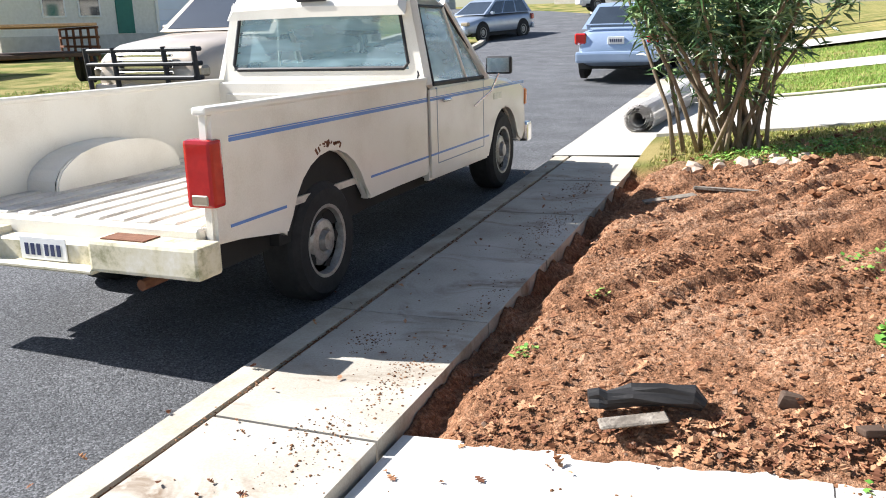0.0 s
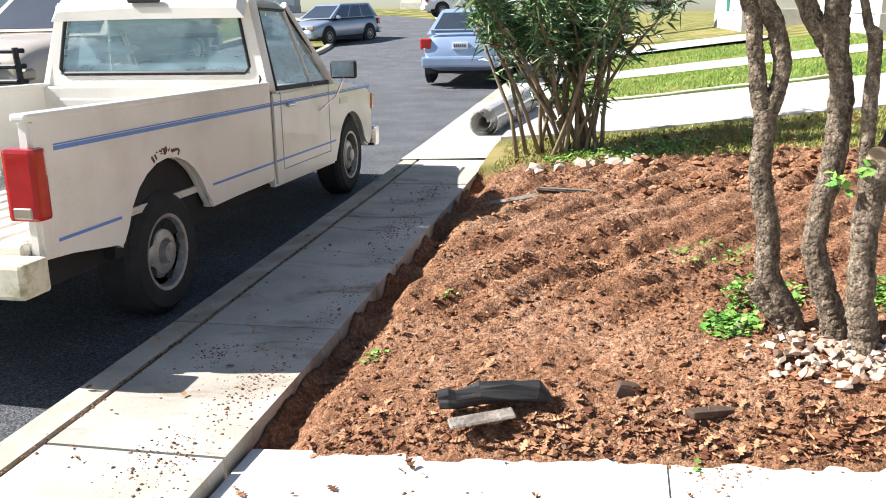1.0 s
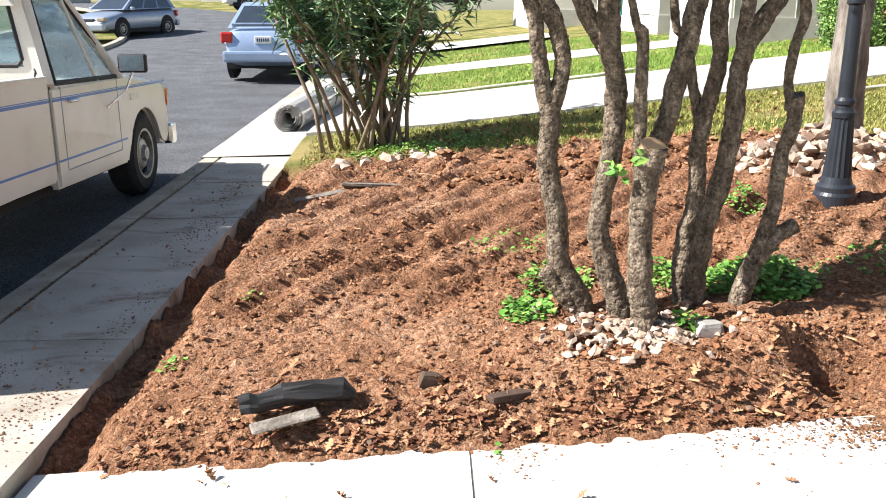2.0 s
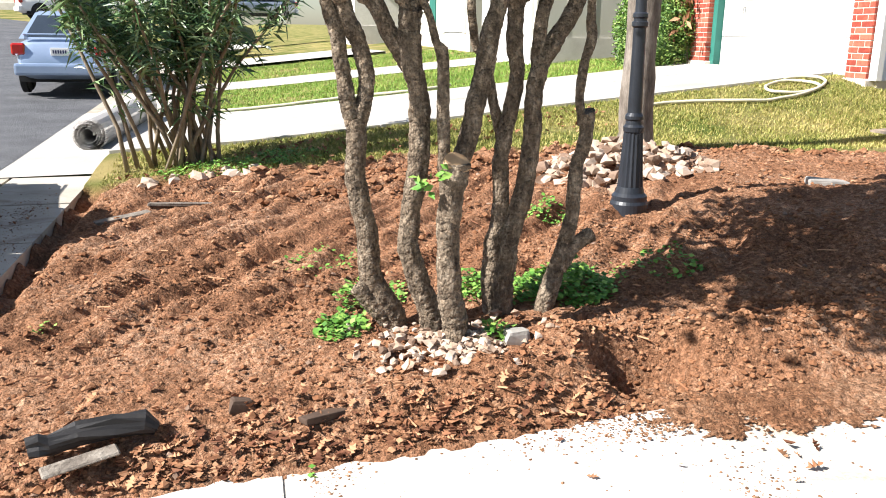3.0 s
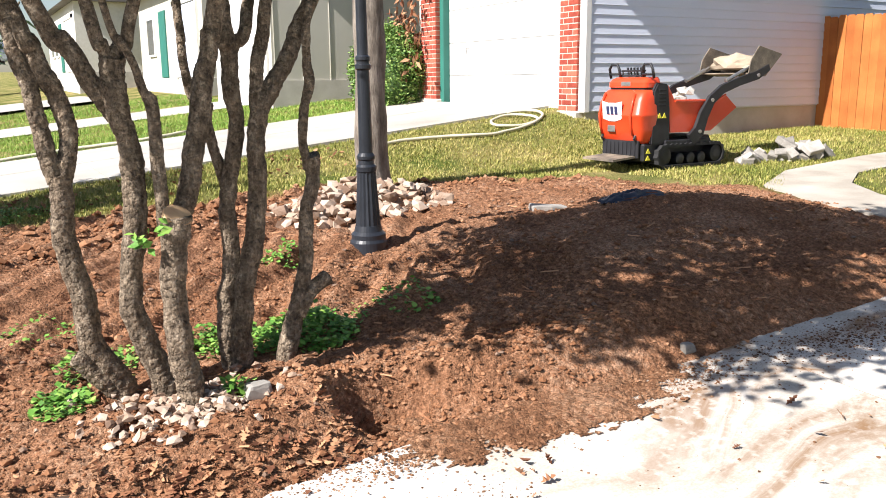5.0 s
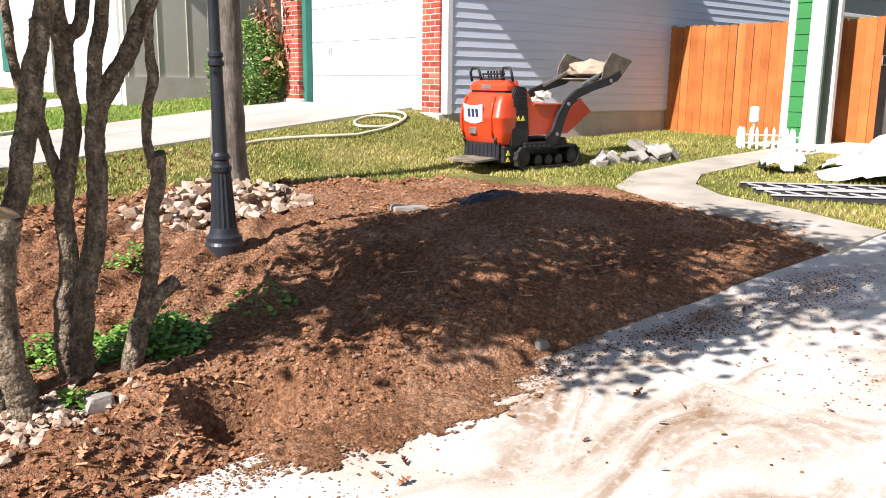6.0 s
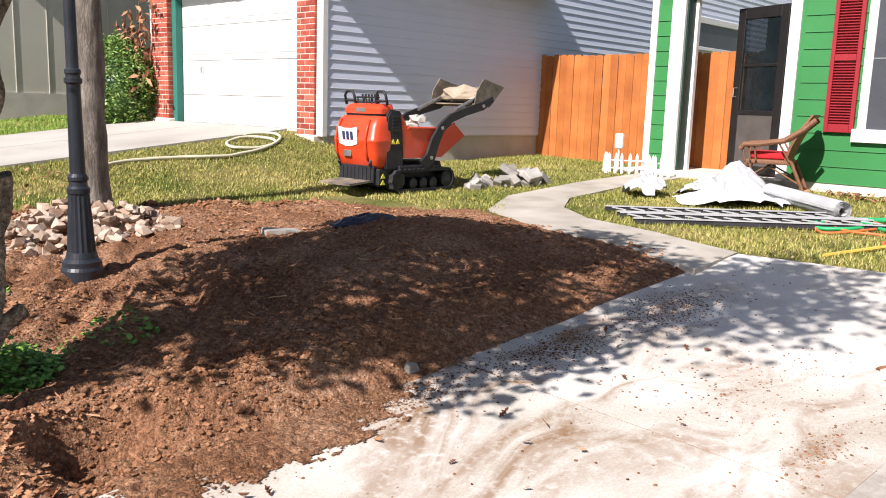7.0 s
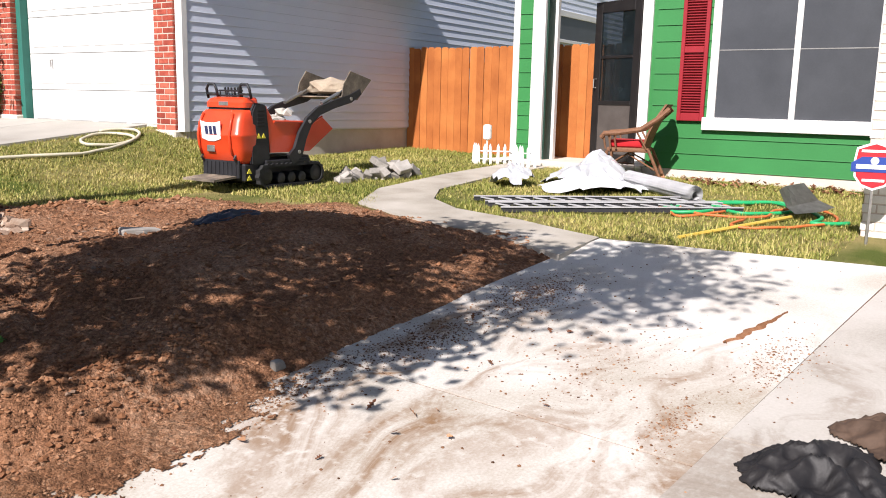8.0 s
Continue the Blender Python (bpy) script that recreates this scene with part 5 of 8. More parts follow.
# ---- other vehicles ----
def car(name, label, m, paint, L, W, H, belt, prof, cabin, rear_lights=False, front_lights=False, wheel_r=0.31, axles=(0.85, 3.45), wagon=False):
    """prof: body's (y, z) top line from tail to nose; cabin: (y at belt rear, roof rear, roof front, belt front)."""
    e = thing(name, label, "car", m)
    h = W / 2
    bm = bmesh.new()
    rings = []
    for y in [0, 0.03, 0.10, 0.22, 0.40] + [0.4 + (L - 0.8) * k / 14 for k in range(1, 14)] + [L - 0.40, L - 0.22, L - 0.10, L - 0.03, L]:
        end = min(y, L - y)
        top, low = lerp_list(y, [q[0] for q in prof], [q[1] for q in prof]), 0.22 + 0.14 * max(0, 1 - end / 0.35)
        w = h * (0.80 + 0.20 * min(1, end / 0.55) ** 0.5)
        ring = []
        for k in range(24):
            c, q = math.cos(6.2832 * k / 24), math.sin(6.2832 * k / 24)
            ring.append(bm.verts.new((w * math.copysign(abs(c) ** 0.36, c), y, (top + low) / 2 + (top - low) / 2 * math.copysign(abs(q) ** 0.55, q))))
        rings.append(ring)
    for a, b in zip(rings, rings[1:]):
        for k in range(24):
            bm.faces.new((a[k], a[(k + 1) % 24], b[(k + 1) % 24], b[k]))
    bm.faces.new(rings[0])
    bm.faces.new(rings[-1][::-1])
    part("body", bm, paint, e, smooth=True)
    for sd in (1, -1):
        for y in axles:
            # dark disc on the uncut body side stands for the arch's shade
            bm = bmesh.new()
            spin(bm, [(wheel_r + 0.07, -0.1), (wheel_r + 0.07, 0.004), (0.05, 0.005)], sides=28, m=pose(sd * h, y, wheel_r + 0.03, 0, 90 * sd, 0))
            part("wheel_arch", bm, "dark", e)
    y0, y1, y2, y3 = cabin
    hb, ht = h * 0.93, h * 0.72
    lo = [Vector(p) for p in ((-hb, y0, belt), (hb, y0, belt), (hb, y3, belt), (-hb, y3, belt))]
    hi = [Vector(p) for p in ((-ht, y1, H), (ht, y1, H), (ht, y2, H), (-ht, y2, H))]
    bm = bmesh.new()
    a, b = [bm.verts.new(p) for p in lo], [bm.verts.new(p) for p in hi]
    top = [bm.verts.new(p + Vector((0, 0, 0.03)) * 1.0 - Vector((p.x * 0.12, (p.y - (y1 + y2) / 2) * 0.12, 0))) for p in hi]
    for k in range(4):
        q = (k + 1) % 4
        bm.faces.new((a[k], a[q], b[q], b[k]))
        bm.faces.new((b[k], b[q], top[q], top[k]))
    bm.faces.new(top)
    part("cabin", bm, paint, e)

    def pane(k, u0, u1, nm):
        q = (k + 1) % 4
        nrm = (lo[q] - lo[k]).cross(hi[k] - lo[k]).normalized() * 0.006
        bm = bmesh.new()
        f = lambda u, v: (lo[k].lerp(lo[q], u)).lerp(hi[k].lerp(hi[q], u), v) + nrm
        bm.faces.new([bm.verts.new(f(u, v)) for u, v in ((u0, 0.06), (u1, 0.06), (u1, 0.90), (u0, 0.90))])
        part(nm, bm, "darkglass", e)
    pane(0, 0.06, 0.94, "rear_window")
    pane(2, 0.06, 0.94, "windscreen")
    for k in (1, 3):
        pane(k, 0.06, 0.34, "side_window")
        pane(k, 0.37, 0.64, "side_window")
        pane(k, 0.67, 0.93, "side_window")
    for s in (1, -1):
        for y in axles:
            wheel("wheel", e, s * (h - 0.07), y, wheel_r, wheel_r, 0.19, s, "rim", 5)
        bm = bmesh.new()
        box(bm, min(s * (h - 0.02), s * (h + 0.13)), max(s * (h - 0.02), s * (h + 0.13)), y3 - 0.42, y3 - 0.30, belt - 0.02, belt + 0.10, 0.02)
        part("wing_mirror", bm, paint, e)
        bm = bmesh.new()
        box(bm, min(s * (h * 0.70), s * (h * 0.985)), max(s * (h * 0.70), s * (h * 0.985)), 0.0, 0.16, 0.70, 0.92, 0.03)
        part("tail_light", bm, "red_lens", e, "red tail lamp")
        bm = bmesh.new()
        box(bm, min(s * (h * 0.55), s * (h * 0.95)), max(s * (h * 0.55), s * (h * 0.95)), L - 0.20, L - 0.02, 0.62, 0.76, 0.03)
        part("headlight", bm, "lens", e, "clear headlamp")
    bm = bmesh.new()
    box(bm, -h * 0.96, h * 0.96, -0.05, 0.12, 0.34, 0.56, 0.05, seg=2)
    part("rear_bumper", bm, paint, e)
    bm = bmesh.new()
    box(bm, -0.16, 0.16, -0.012, 0.02, 0.70, 0.84, 0.004)
    pl = part("number_plate", bm, "white", e, "white plate with plain dark bars")
    bm = bmesh.new()
    for k in range(6):
        box(bm, -0.12 + 0.042 * k, -0.095 + 0.042 * k, -0.016, -0.011, 0.74, 0.80)
    part("plate_bar", bm, "plateink", pl)
    bm = bmesh.new()
    box(bm, -h * 0.9, h * 0.9, L - 0.12, L + 0.05, 0.30, 0.54, 0.05, seg=2)
    part("front_bumper", bm, paint, e)
    bm = bmesh.new()
    box(bm, -h * 0.45, h * 0.45, L - 0.06, L + 0.01, 0.60, 0.72, 0.01)
    part("grille", bm, "black", e)
    bm = bmesh.new()
    box(bm, -h * 0.95, h * 0.95, 0.3, L - 0.3, 0.20, 0.34)
    part("underbody", bm, "dark", e)
    return e


SEDAN = [(0.0, 0.55), (0.02, 0.90), (0.15, 0.98), (0.70, 1.00), (3.05, 0.95), (3.60, 0.88), (4.20, 0.76), (4.42, 0.62)]
sil = car("sedan_car", "silver-blue sedan parked at the kerb with a boot spoiler", pose(-3.32, 17.3, street(18.5) - 0.06, 1.6, 0, 1.0), "silver", 4.45, 1.68, 1.44, 0.98, SEDAN, (0.50, 1.25, 2.35, 3.2))
bm = bmesh.new()
box(bm, -0.62, 0.62, 0.08, 0.22, 1.065, 1.09, 0.01)
box(bm, -0.60, -0.54, 0.10, 0.18, 0.98, 1.07)
box(bm, 0.54, 0.60, 0.10, 0.18, 0.98, 1.07)
part("spoiler", bm, "silver", sil)
HATCH = [(0.0, 0.55), (0.02, 0.95), (0.10, 1.02), (3.0, 0.98), (3.5, 0.92), (4.1, 0.80), (4.28, 0.62)]
car("compact_suv", "grey-blue small wagon parked across the street facing downhill", pose(-10.9, 35.5, street(33.5) - 0.06, -2.0, 0, 160), "greyblue", 4.3, 1.74, 1.52, 1.0, HATCH, (0.12, 0.45, 2.3, 3.2), wheel_r=0.33, axles=(0.8, 3.4))
car("sedan_car", "white sedan parked on a side drive up the street", pose(-10.2, 43.5, 2.0, 0, 0, -70), "white", 4.6, 1.75, 1.42, 0.95, SEDAN, (0.45, 1.05, 2.25, 3.15))
car("hatchback_car", "grey-blue hatchback on a drive up the street", pose(2.5, 47.0, 2.2, 0, 0, 100), "greyblue", 4.2, 1.72, 1.50, 1.0, HATCH, (0.12, 0.45, 2.3, 3.2))


def tan_pickup():
    """The pickup across the street; its nose points towards -y."""
    e = car("tan_pickup", "tan pickup with a black grille guard parked across the street", pose(-8.10, 14.7, street(11) + 0.26, -1.0, 0, 180), "tan", 5.3, 1.95, 1.78, 1.18,
            [(0.0, 0.6), (0.02, 1.15), (2.3, 1.17), (3.6, 1.18), (4.0, 1.16), (5.0, 1.06), (5.26, 0.92), (5.30, 0.66)], (2.0, 2.15, 3.05, 3.85), wheel_r=0.37, axles=(1.05, 4.40))
    e["category"] = "pickup truck"
    bm = bmesh.new()
    for z in (0.62, 0.80, 0.98):
        tube(bm, [(-0.92, 5.28, z), (-0.88, 5.40, z), (0.88, 5.40, z), (0.92, 5.28, z)], 0.03, 8)
    for x in (-0.90, -0.42, 0.42, 0.90):
        tube(bm, [(x, 5.36, 0.45), (x, 5.40, 1.02)], 0.035, 8)
    part("grille_guard", bm, "black", e, "black tubular grille guard")
    bm = bmesh.new()
    for k in range(4):
        box(bm, -0.48, 0.48, 5.28, 5.325, 0.66 + 0.075 * k, 0.70 + 0.075 * k, 0.006)
    part("grille_bar", bm, "chrome", e)
    return e


tan_pickup()


def trailer():
    e = thing("utility_trailer", "rusty flatbed utility trailer with a raised ramp", "trailer", pose(-14.2, 13.6, street(14) + 0.22, 0, 0, 58))
    bm = bmesh.new()
    box(bm, -1.0, 1.0, 0, 3.6, 0.62, 0.70, 0.01)
    part("deck", bm, "brown_tarp", e)
    for x in (-1.0, 1.0):
        bm = bmesh.new()
        for z in (0.78, 0.98, 1.18):
            box(bm, x - 0.02, x + 0.02, 0, 3.6, z, z + 0.05)
        for k in range(6):
            box(bm, x - 0.025, x + 0.025, 0.1 + 0.68 * k, 0.15 + 0.68 * k, 0.5, 1.23)
        part("side_rail", bm, "rust", e)
    bm = bmesh.new()
    box(bm, -1.0, 1.0, 0.0, 3.6, 1.24, 1.30, 0.01)
    part("plywood", bm, "cutwood", e, "pale sheet of plywood")
    for x, s in ((1.12, 1), (-1.12, -1)):
        for y in (1.5, 2.3):
            wheel("wheel", e, x, y, 0.34, 0.34, 0.2, s)
    bm = bmesh.new()
    tube(bm, [(-0.9, 3.6, 0.6), (0, 4.8, 0.55), (0.9, 3.6, 0.6)], 0.05, 6)
    part("drawbar", bm, "rust", e)


trailer()


# ---- front of the green house ----
def trim(name, x0, x1, y0, y1, z0, z1, material, label, category="trim"):
    bm = bmesh.new()
    box(bm, x0, x1, y0, y1, z0, z1, 0.006)
    return tagged(part(name, bm, material), label, category, kind="structure")


trim("trim", WX - 0.035, WX + 0.20, 4.46, 4.60, 0.74, 3.6, "white", "white corner board beside the entry")
win = thing("window_1", "wide two-pane window with dark insect screens and white frame", "window", kind="structure")
for nm, y0, y1, z0, z1, o in (("frame", 3.56, 3.66, 1.42, 3.10, 0.065), ("frame", 1.66, 1.76, 1.42, 3.10, 0.065), ("mullion", 2.60, 2.67, 1.42, 3.10, 0.06), ("sill", 1.62, 3.71, 1.26, 1.42, 0.085), ("frame", 1.66, 3.66, 3.10, 3.22, 0.065)):
    bm = bmesh.new()
    box(bm, WX - o, WX + 0.02, y0, y1, z0, z1, 0.006)
    part(nm, bm, "white", win)
for y0, y1 in ((1.76, 2.60), (2.67, 3.56)):
    bm = bmesh.new()
    box(bm, WX - 0.042, WX - 0.036, y0, y1, 1.42, 3.10)
    pn = part("insect_screen", bm, "screen", win, "dark grey mesh screen")
    bm = bmesh.new()
    box(bm, WX - 0.046, WX - 0.034, y0 + 0.002, y1 - 0.002, 2.25, 2.262)
    part("screen_bar", bm, "steel", pn)
shut = thing("shutter", "dark red louvred shutter beside the window", "shutter")
bm = bmesh.new()
for y0, y1, z0, z1 in ((3.70, 3.75, 1.37, 3.12), (4.00, 4.05, 1.37, 3.12), (3.751, 3.999, 1.37, 1.47), (3.751, 3.999, 2.23, 2.31), (3.751, 3.999, 3.03, 3.12)):
    box(bm, WX - 0.065, WX - 0.027, y0, y1, z0, z1, 0.004)
part("frame", bm, "red_paint", shut)
bm = bmesh.new()
box(bm, WX - 0.034, WX - 0.027, 3.75, 4.0, 1.47, 3.03)
part("back_panel", bm, "red_paint", shut)
slat_mesh = None
for k in range(46):
    z = 1.485 + k * 0.0335
    if 2.21 < z < 2.32 or z > 3.02:
        continue
    if slat_mesh is None:
        bm = bmesh.new()
        box(bm, -0.012, 0.012, -0.125, 0.125, -0.003, 0.003, m=pose(0, 0, 0, 0, 40, 0))
        ob = part("slat", bm, "red_paint", shut)
        slat_mesh = ob.data
    else:
        ob = new("slat", slat_mesh)
        ob.parent = shut
    ob.location = (WX - 0.046, 3.875, z)

# porch
porch = tagged(part("porch_floor", (lambda b: (box(b, 10.95, 13.2, 4.5, 6.75, 0.3, 0.745, 0.02), b)[1])(bmesh.new()), "found_light"), "pale concrete porch slab", "porch floor", kind="structure")
pier = thing("porch_pier", "green sided porch corner with white corner boards", "porch post", kind="structure")
bm = bmesh.new()
box(bm, WX + 0.02, WX + 0.24, 6.06, 6.54, 0.74, 3.3)
part("core", bm, "green", pier)
lap(pier, WX + 0.02, 6.24, WX + 0.02, 6.47, 0.76, 3.2, 0.205, (-1, 0), "green")
for y0, y1 in ((6.46, 6.56), (6.05, 6.25)):
    bm = bmesh.new()
    box(bm, WX - 0.02, WX + 0.045, y0, y1, 0.74, 3.3, 0.006)
    part("corner_board", bm, "white", pier)
# darker copy of the house green: this face's shade is in the colour
M["shadegreen"] = mat("shaded_green_paint", [(0.006, 0.030, 0.020), (0.012, 0.050, 0.034)], 4, 0.55, 0.05)
bm = bmesh.new()
box(bm, WX + 0.047, WX + 0.25, 6.03, 6.058, 0.74, 3.3, 0.004)
part("inner_board", bm, "shadegreen", pier)
bm = bmesh.new()
box(bm, WX + 0.252, WX + 0.34, 5.99, 6.10, 0.74, 3.3, 0.006)
part("inner_post", bm, "white", pier)
trim("porch_beam", WX - 0.02, WX + 0.30, 4.4, 6.7, 3.3, 3.6, "white", "white beam over the porch", "beam")
trim("wall_entry", WX + 0.9, 14.0, 4.30, 4.46, 0.74, 3.6, "green", "green wall beside the entry", "wall")
trim("wall_rear", 13.9, 14.05, 1.3, 4.46, 0.5, 3.6, "green", "rear wall of the house", "wall")
roof = thing("roof_1", "shingled roof of the green house", "roof", kind="structure")
bm = bmesh.new()
box(bm, 10.95, 14.3, -0.6, 6.9, 3.62, 3.75)
part("deck", bm, "roof", roof)

M["doorblack"] = mat("black_door_paint", [(0.008, 0.007, 0.007), (0.020, 0.017, 0.016)], 5, 0.45, 0.05)
M["doorbrown"] = mat("dark_brown_door", [(0.018, 0.012, 0.010), (0.05, 0.028, 0.02)], 5, 0.5, 0.05)
M["kickplate"] = mat("worn_grey_kick_plate", [(0.06, 0.05, 0.045), (0.11, 0.095, 0.085)], 4, 0.5, 0.1)
M["doorglass"] = glass_mat("smoked_glass", (0.10, 0.11, 0.13), film=0.02)
door = thing("door_entry", "dark storm door standing open with a glass upper panel", "door", pose(11.32, 4.66, 0.77, 0, 0, -22), kind="structure")
for nm, y0, y1, z0, z1 in (("stile", 0.0, 0.13, 0, 2.20), ("stile", 0.75, 0.88, 0, 2.20), ("rail", 0.13, 0.75, 0, 0.10), ("rail", 0.13, 0.75, 2.05, 2.20), ("rail", 0.13, 0.75, 0.78, 0.84), ("rail", 0.13, 0.75, 1.42, 1.46)):
    bm = bmesh.new()
    box(bm, -0.02, 0.02, y0, y1, z0, z1, 0.005)
    part(nm, bm, "doorblack", door)
for z0, z1 in ((0.84, 1.42), (1.46, 2.05)):
    bm = bmesh.new()
    box(bm, -0.004, 0.004, 0.13, 0.75, z0, z1)
    part("glass_panel", bm, "doorglass", door)
bm = bmesh.new()
box(bm, -0.008, 0.008, 0.13, 0.75, 0.10, 0.78)
part("lower_panel", bm, "kickplate", door, "scuffed grey-brown kick panel")
bm = bmesh.new()
tube(bm, [(-0.02, 0.81, 1.02), (-0.07, 0.81, 1.02), (-0.07, 0.81, 1.14), (-0.02, 0.81, 1.14)], 0.009, 6)
part("handle", bm, "steel", door)
trim("door_frame", 11.34, 11.44, 4.602, 4.66, 0.75, 3.2, "doorblack", "black door frame", "door frame")
inner_door = thing("door_inner", "dark brown front door standing ajar inside the porch", "door", pose(11.56, 4.70, 0.77, 0, 0, -8), kind="structure")
bm = bmesh.new()
box(bm, -0.02, 0.02, 0.0, 0.36, 0, 2.2, 0.006)
part("leaf", bm, "doorbrown", inner_door)
bm = bmesh.new()
spin(bm, [(0.012, 0), (0.012, 0.04), (0.03, 0.05), (0.03, 0.075), (0.012, 0.085)], sides=12, m=pose(-0.02, 0.30, 1.0, 0, -90, 0))
part("knob", bm, "steel", inner_door)

# neighbour's side window seen over the fence
nw = thing("window_2", "side window with a white frame in the siding", "window", kind="structure")
for nm, x0, x1, z0, z1 in (("frame", 16.9, 19.8, 3.50, 3.63), ("frame", 16.9, 16.98, 3.0, 3.50), ("frame", 19.72, 19.8, 3.0, 3.50), ("sill", 16.9, 19.8, 2.93, 3.0)):
    bm = bmesh.new()
    box(bm, x0, x1, 9.07, 9.125, z0, z1, 0.004)
    part(nm, bm, "white", nw)
bm = bmesh.new()
box(bm, 16.98, 19.72, 9.10, 9.112, 3.0, 3.50)
part("pane", bm, "screen", nw)


# ---- wicker chair ----
def wicker_chair():
    e = thing("wicker_armchair", "brown wicker armchair with a red seat cushion", "chair", pose(10.62, 4.44, yard(10.62, 4.44), 0, 0, 16) @ Matrix.Diagonal((0.94, 0.94, 0.96, 1)))
    bm = bmesh.new()
    box(bm, -0.29, 0.29, -0.27, 0.29, 0.36, 0.42, 0.02, seg=2)
    part("seat", bm, "wicker", e)
    bm = bmesh.new()
    box(bm, -0.25, 0.25, -0.22, 0.26, 0.42, 0.52, 0.04, seg=3)
    part("cushion", bm, "cushion", e, "red cushion")
    bm = bmesh.new()
    rows = []
    for i in range(9):
        t = i / 8
        z, y = 0.36 + 0.63 * t, -0.25 - 0.12 * t - 0.16 * t * t
        w = 0.28 + 0.04 * math.sin(t * 2.6)
        if t > 0.85:
            w *= 0.86
        rows.append([[bm.verts.new((w * (j / 6 - 1), y + 0.06 * (j / 6 - 1) ** 2 + o, z)) for j in range(13)] for o in (0, 0.03)])
    for a, b in zip(rows, rows[1:]):
        for s in (0, 1):
            for j in range(12):
                bm.faces.new((a[s][j], a[s][j + 1], b[s][j + 1], b[s][j]))
        for j in (0, 12):
            bm.faces.new((a[0][j], a[1][j], b[1][j], b[0][j]))
    for r in (rows[0], rows[-1]):
        for j in range(12):
            bm.faces.new((r[0][j], r[0][j + 1], r[1][j + 1], r[1][j]))
    part("backrest", bm, "wicker", e)
    for s in (1, -1):
        bm = bmesh.new()
        tube(bm, [(s * 0.27, -0.50, 0.93), (s * 0.31, -0.36, 0.80), (s * 0.34, -0.15, 0.66), (s * 0.35, 0.15, 0.61), (s * 0.34, 0.32, 0.60), (s * 0.33, 0.36, 0.54)], 0.034, 8)
        part("armrest", bm, "wicker", e)
        bm = bmesh.new()
        for q in range(3):
            yy = 0.30 - 0.07 * q
            tube(bm, [(s * 0.33, yy + 0.03, 0.58 + 0.004 * q), (s * 0.31, yy, 0.40)], 0.013, 6)
        tube(bm, [(s * 0.34, -0.10, 0.64), (s * 0.30, -0.24, 0.40)], 0.013, 6)
        part("arm_panel", bm, "wicker", e)
        bm = bmesh.new()
        tube(bm, [(s * 0.28, 0.28, 0.38), (s * 0.30, 0.32, -0.02)], 0.022, 7)
        part("leg", bm, "wicker", e)
        bm = bmesh.new()
        tube(bm, [(s * 0.28, -0.26, 0.40), (s * 0.29, -0.46, -0.02)], 0.022, 7)
        part("leg", bm, "wicker", e)
        bm = bmesh.new()
        tube(bm, [(s * 0.29, 0.30, 0.16), (s * 0.20, 0.02, 0.34), (s * 0.285, -0.36, 0.14)], 0.012, 6)
        part("brace", bm, "wicker", e)


wicker_chair()


# ---- heaps of sheeting ----
def crumpled(name, label, category, cx, cy, z0, rx, ry, h, material, seed, turn=0, n=46, sharp=1.0):
    """A crumpled sheet: ridged folds over a soft mound, with a ragged rim and thickness."""
    off = Vector((seed * 7.1, seed * 3.3, 0))
    bm = bmesh.new()
    g = {}
    for j in range(n + 1):
        for i in range(n + 1):
            u, v = 2 * i / n - 1, 2 * j / n - 1
            r = math.hypot(u, v)
            lim = 0.86 + 0.26 * noise.noise(Vector((math.atan2(v, u) * 1.3, seed, 0)))
            if r > lim:
                continue
            p = Vector((u * 2.0, v * 2.0, 0)) + off
            fold = 1 - abs(noise.noise(p * 1.2)) * 2
            fine = 1 - abs(noise.noise(p * 3.1 + Vector((9, 9, 9)))) * 2
            k = (1 - (r / lim) ** 2)
            z = h * (k * (0.35 + 0.5 * fold) + 0.16 * fine * sharp * min(1, k * 4 + 0.25))
            x, y = u * rx + 0.08 * rx * noise.noise(p * 2), v * ry + 0.08 * ry * noise.noise(p * 2 + Vector((4, 4, 4)))
            g[i, j] = bm.verts.new((x, y, max(0.004, z)))
    for (i, j) in list(g):
        q = [(i, j), (i + 1, j), (i + 1, j + 1), (i, j + 1)]
        if all(c in g for c in q):
            bm.faces.new([g[c] for c in q])
    bmesh.ops.delete(bm, geom=[v for v in bm.verts if not v.link_faces], context="VERTS")
    bmesh.ops.solidify(bm, geom=bm.faces[:], thickness=0.004)
    ob = part(name, bm, material, smooth=True)
    ob.matrix_world = pose(cx, cy, z0, 0, 0, turn)
    return tagged(ob, label, category)


crumpled("tarpaulin", "crumpled black plastic tarpaulin on the driveway", "tarpaulin", 3.30, 0.72, drive_z(3.3, 0.72) - 0.006, 0.33, 0.26, 0.13, "tarp", 12, -40, n=64, sharp=0.6)
crumpled("tarpaulin", "crumpled brown mud-caked tarpaulin on the driveway", "tarpaulin", 3.72, 0.50, drive_z(3.72, 0.5) - 0.004, 0.30, 0.26, 0.10, "brown_tarp", 14, 30, n=70, sharp=0.8)
crumpled("tarpaulin", "dark blue-black plastic lying on the heap of soil", "tarpaulin", 4.42, 4.95, yard(4.4, 4.95) + 0.15, 0.42, 0.20, 0.08, "tarp", 17, 10)
M["film"] = mat("clear_plastic_film", [(0.36, 0.37, 0.39), (0.54, 0.55, 0.57)], 5, 0.25, 0.15, coat=0.4)
M["fabric"] = mat("white_fabric_sheet", [(0.62, 0.62, 0.63), (0.76, 0.76, 0.76)], 6, 0.8, 0.15)
M["bluetarp"] = mat("blue_black_tarp", [(0.010, 0.013, 0.022), (0.03, 0.038, 0.06)], 8, 0.5, 0.3)
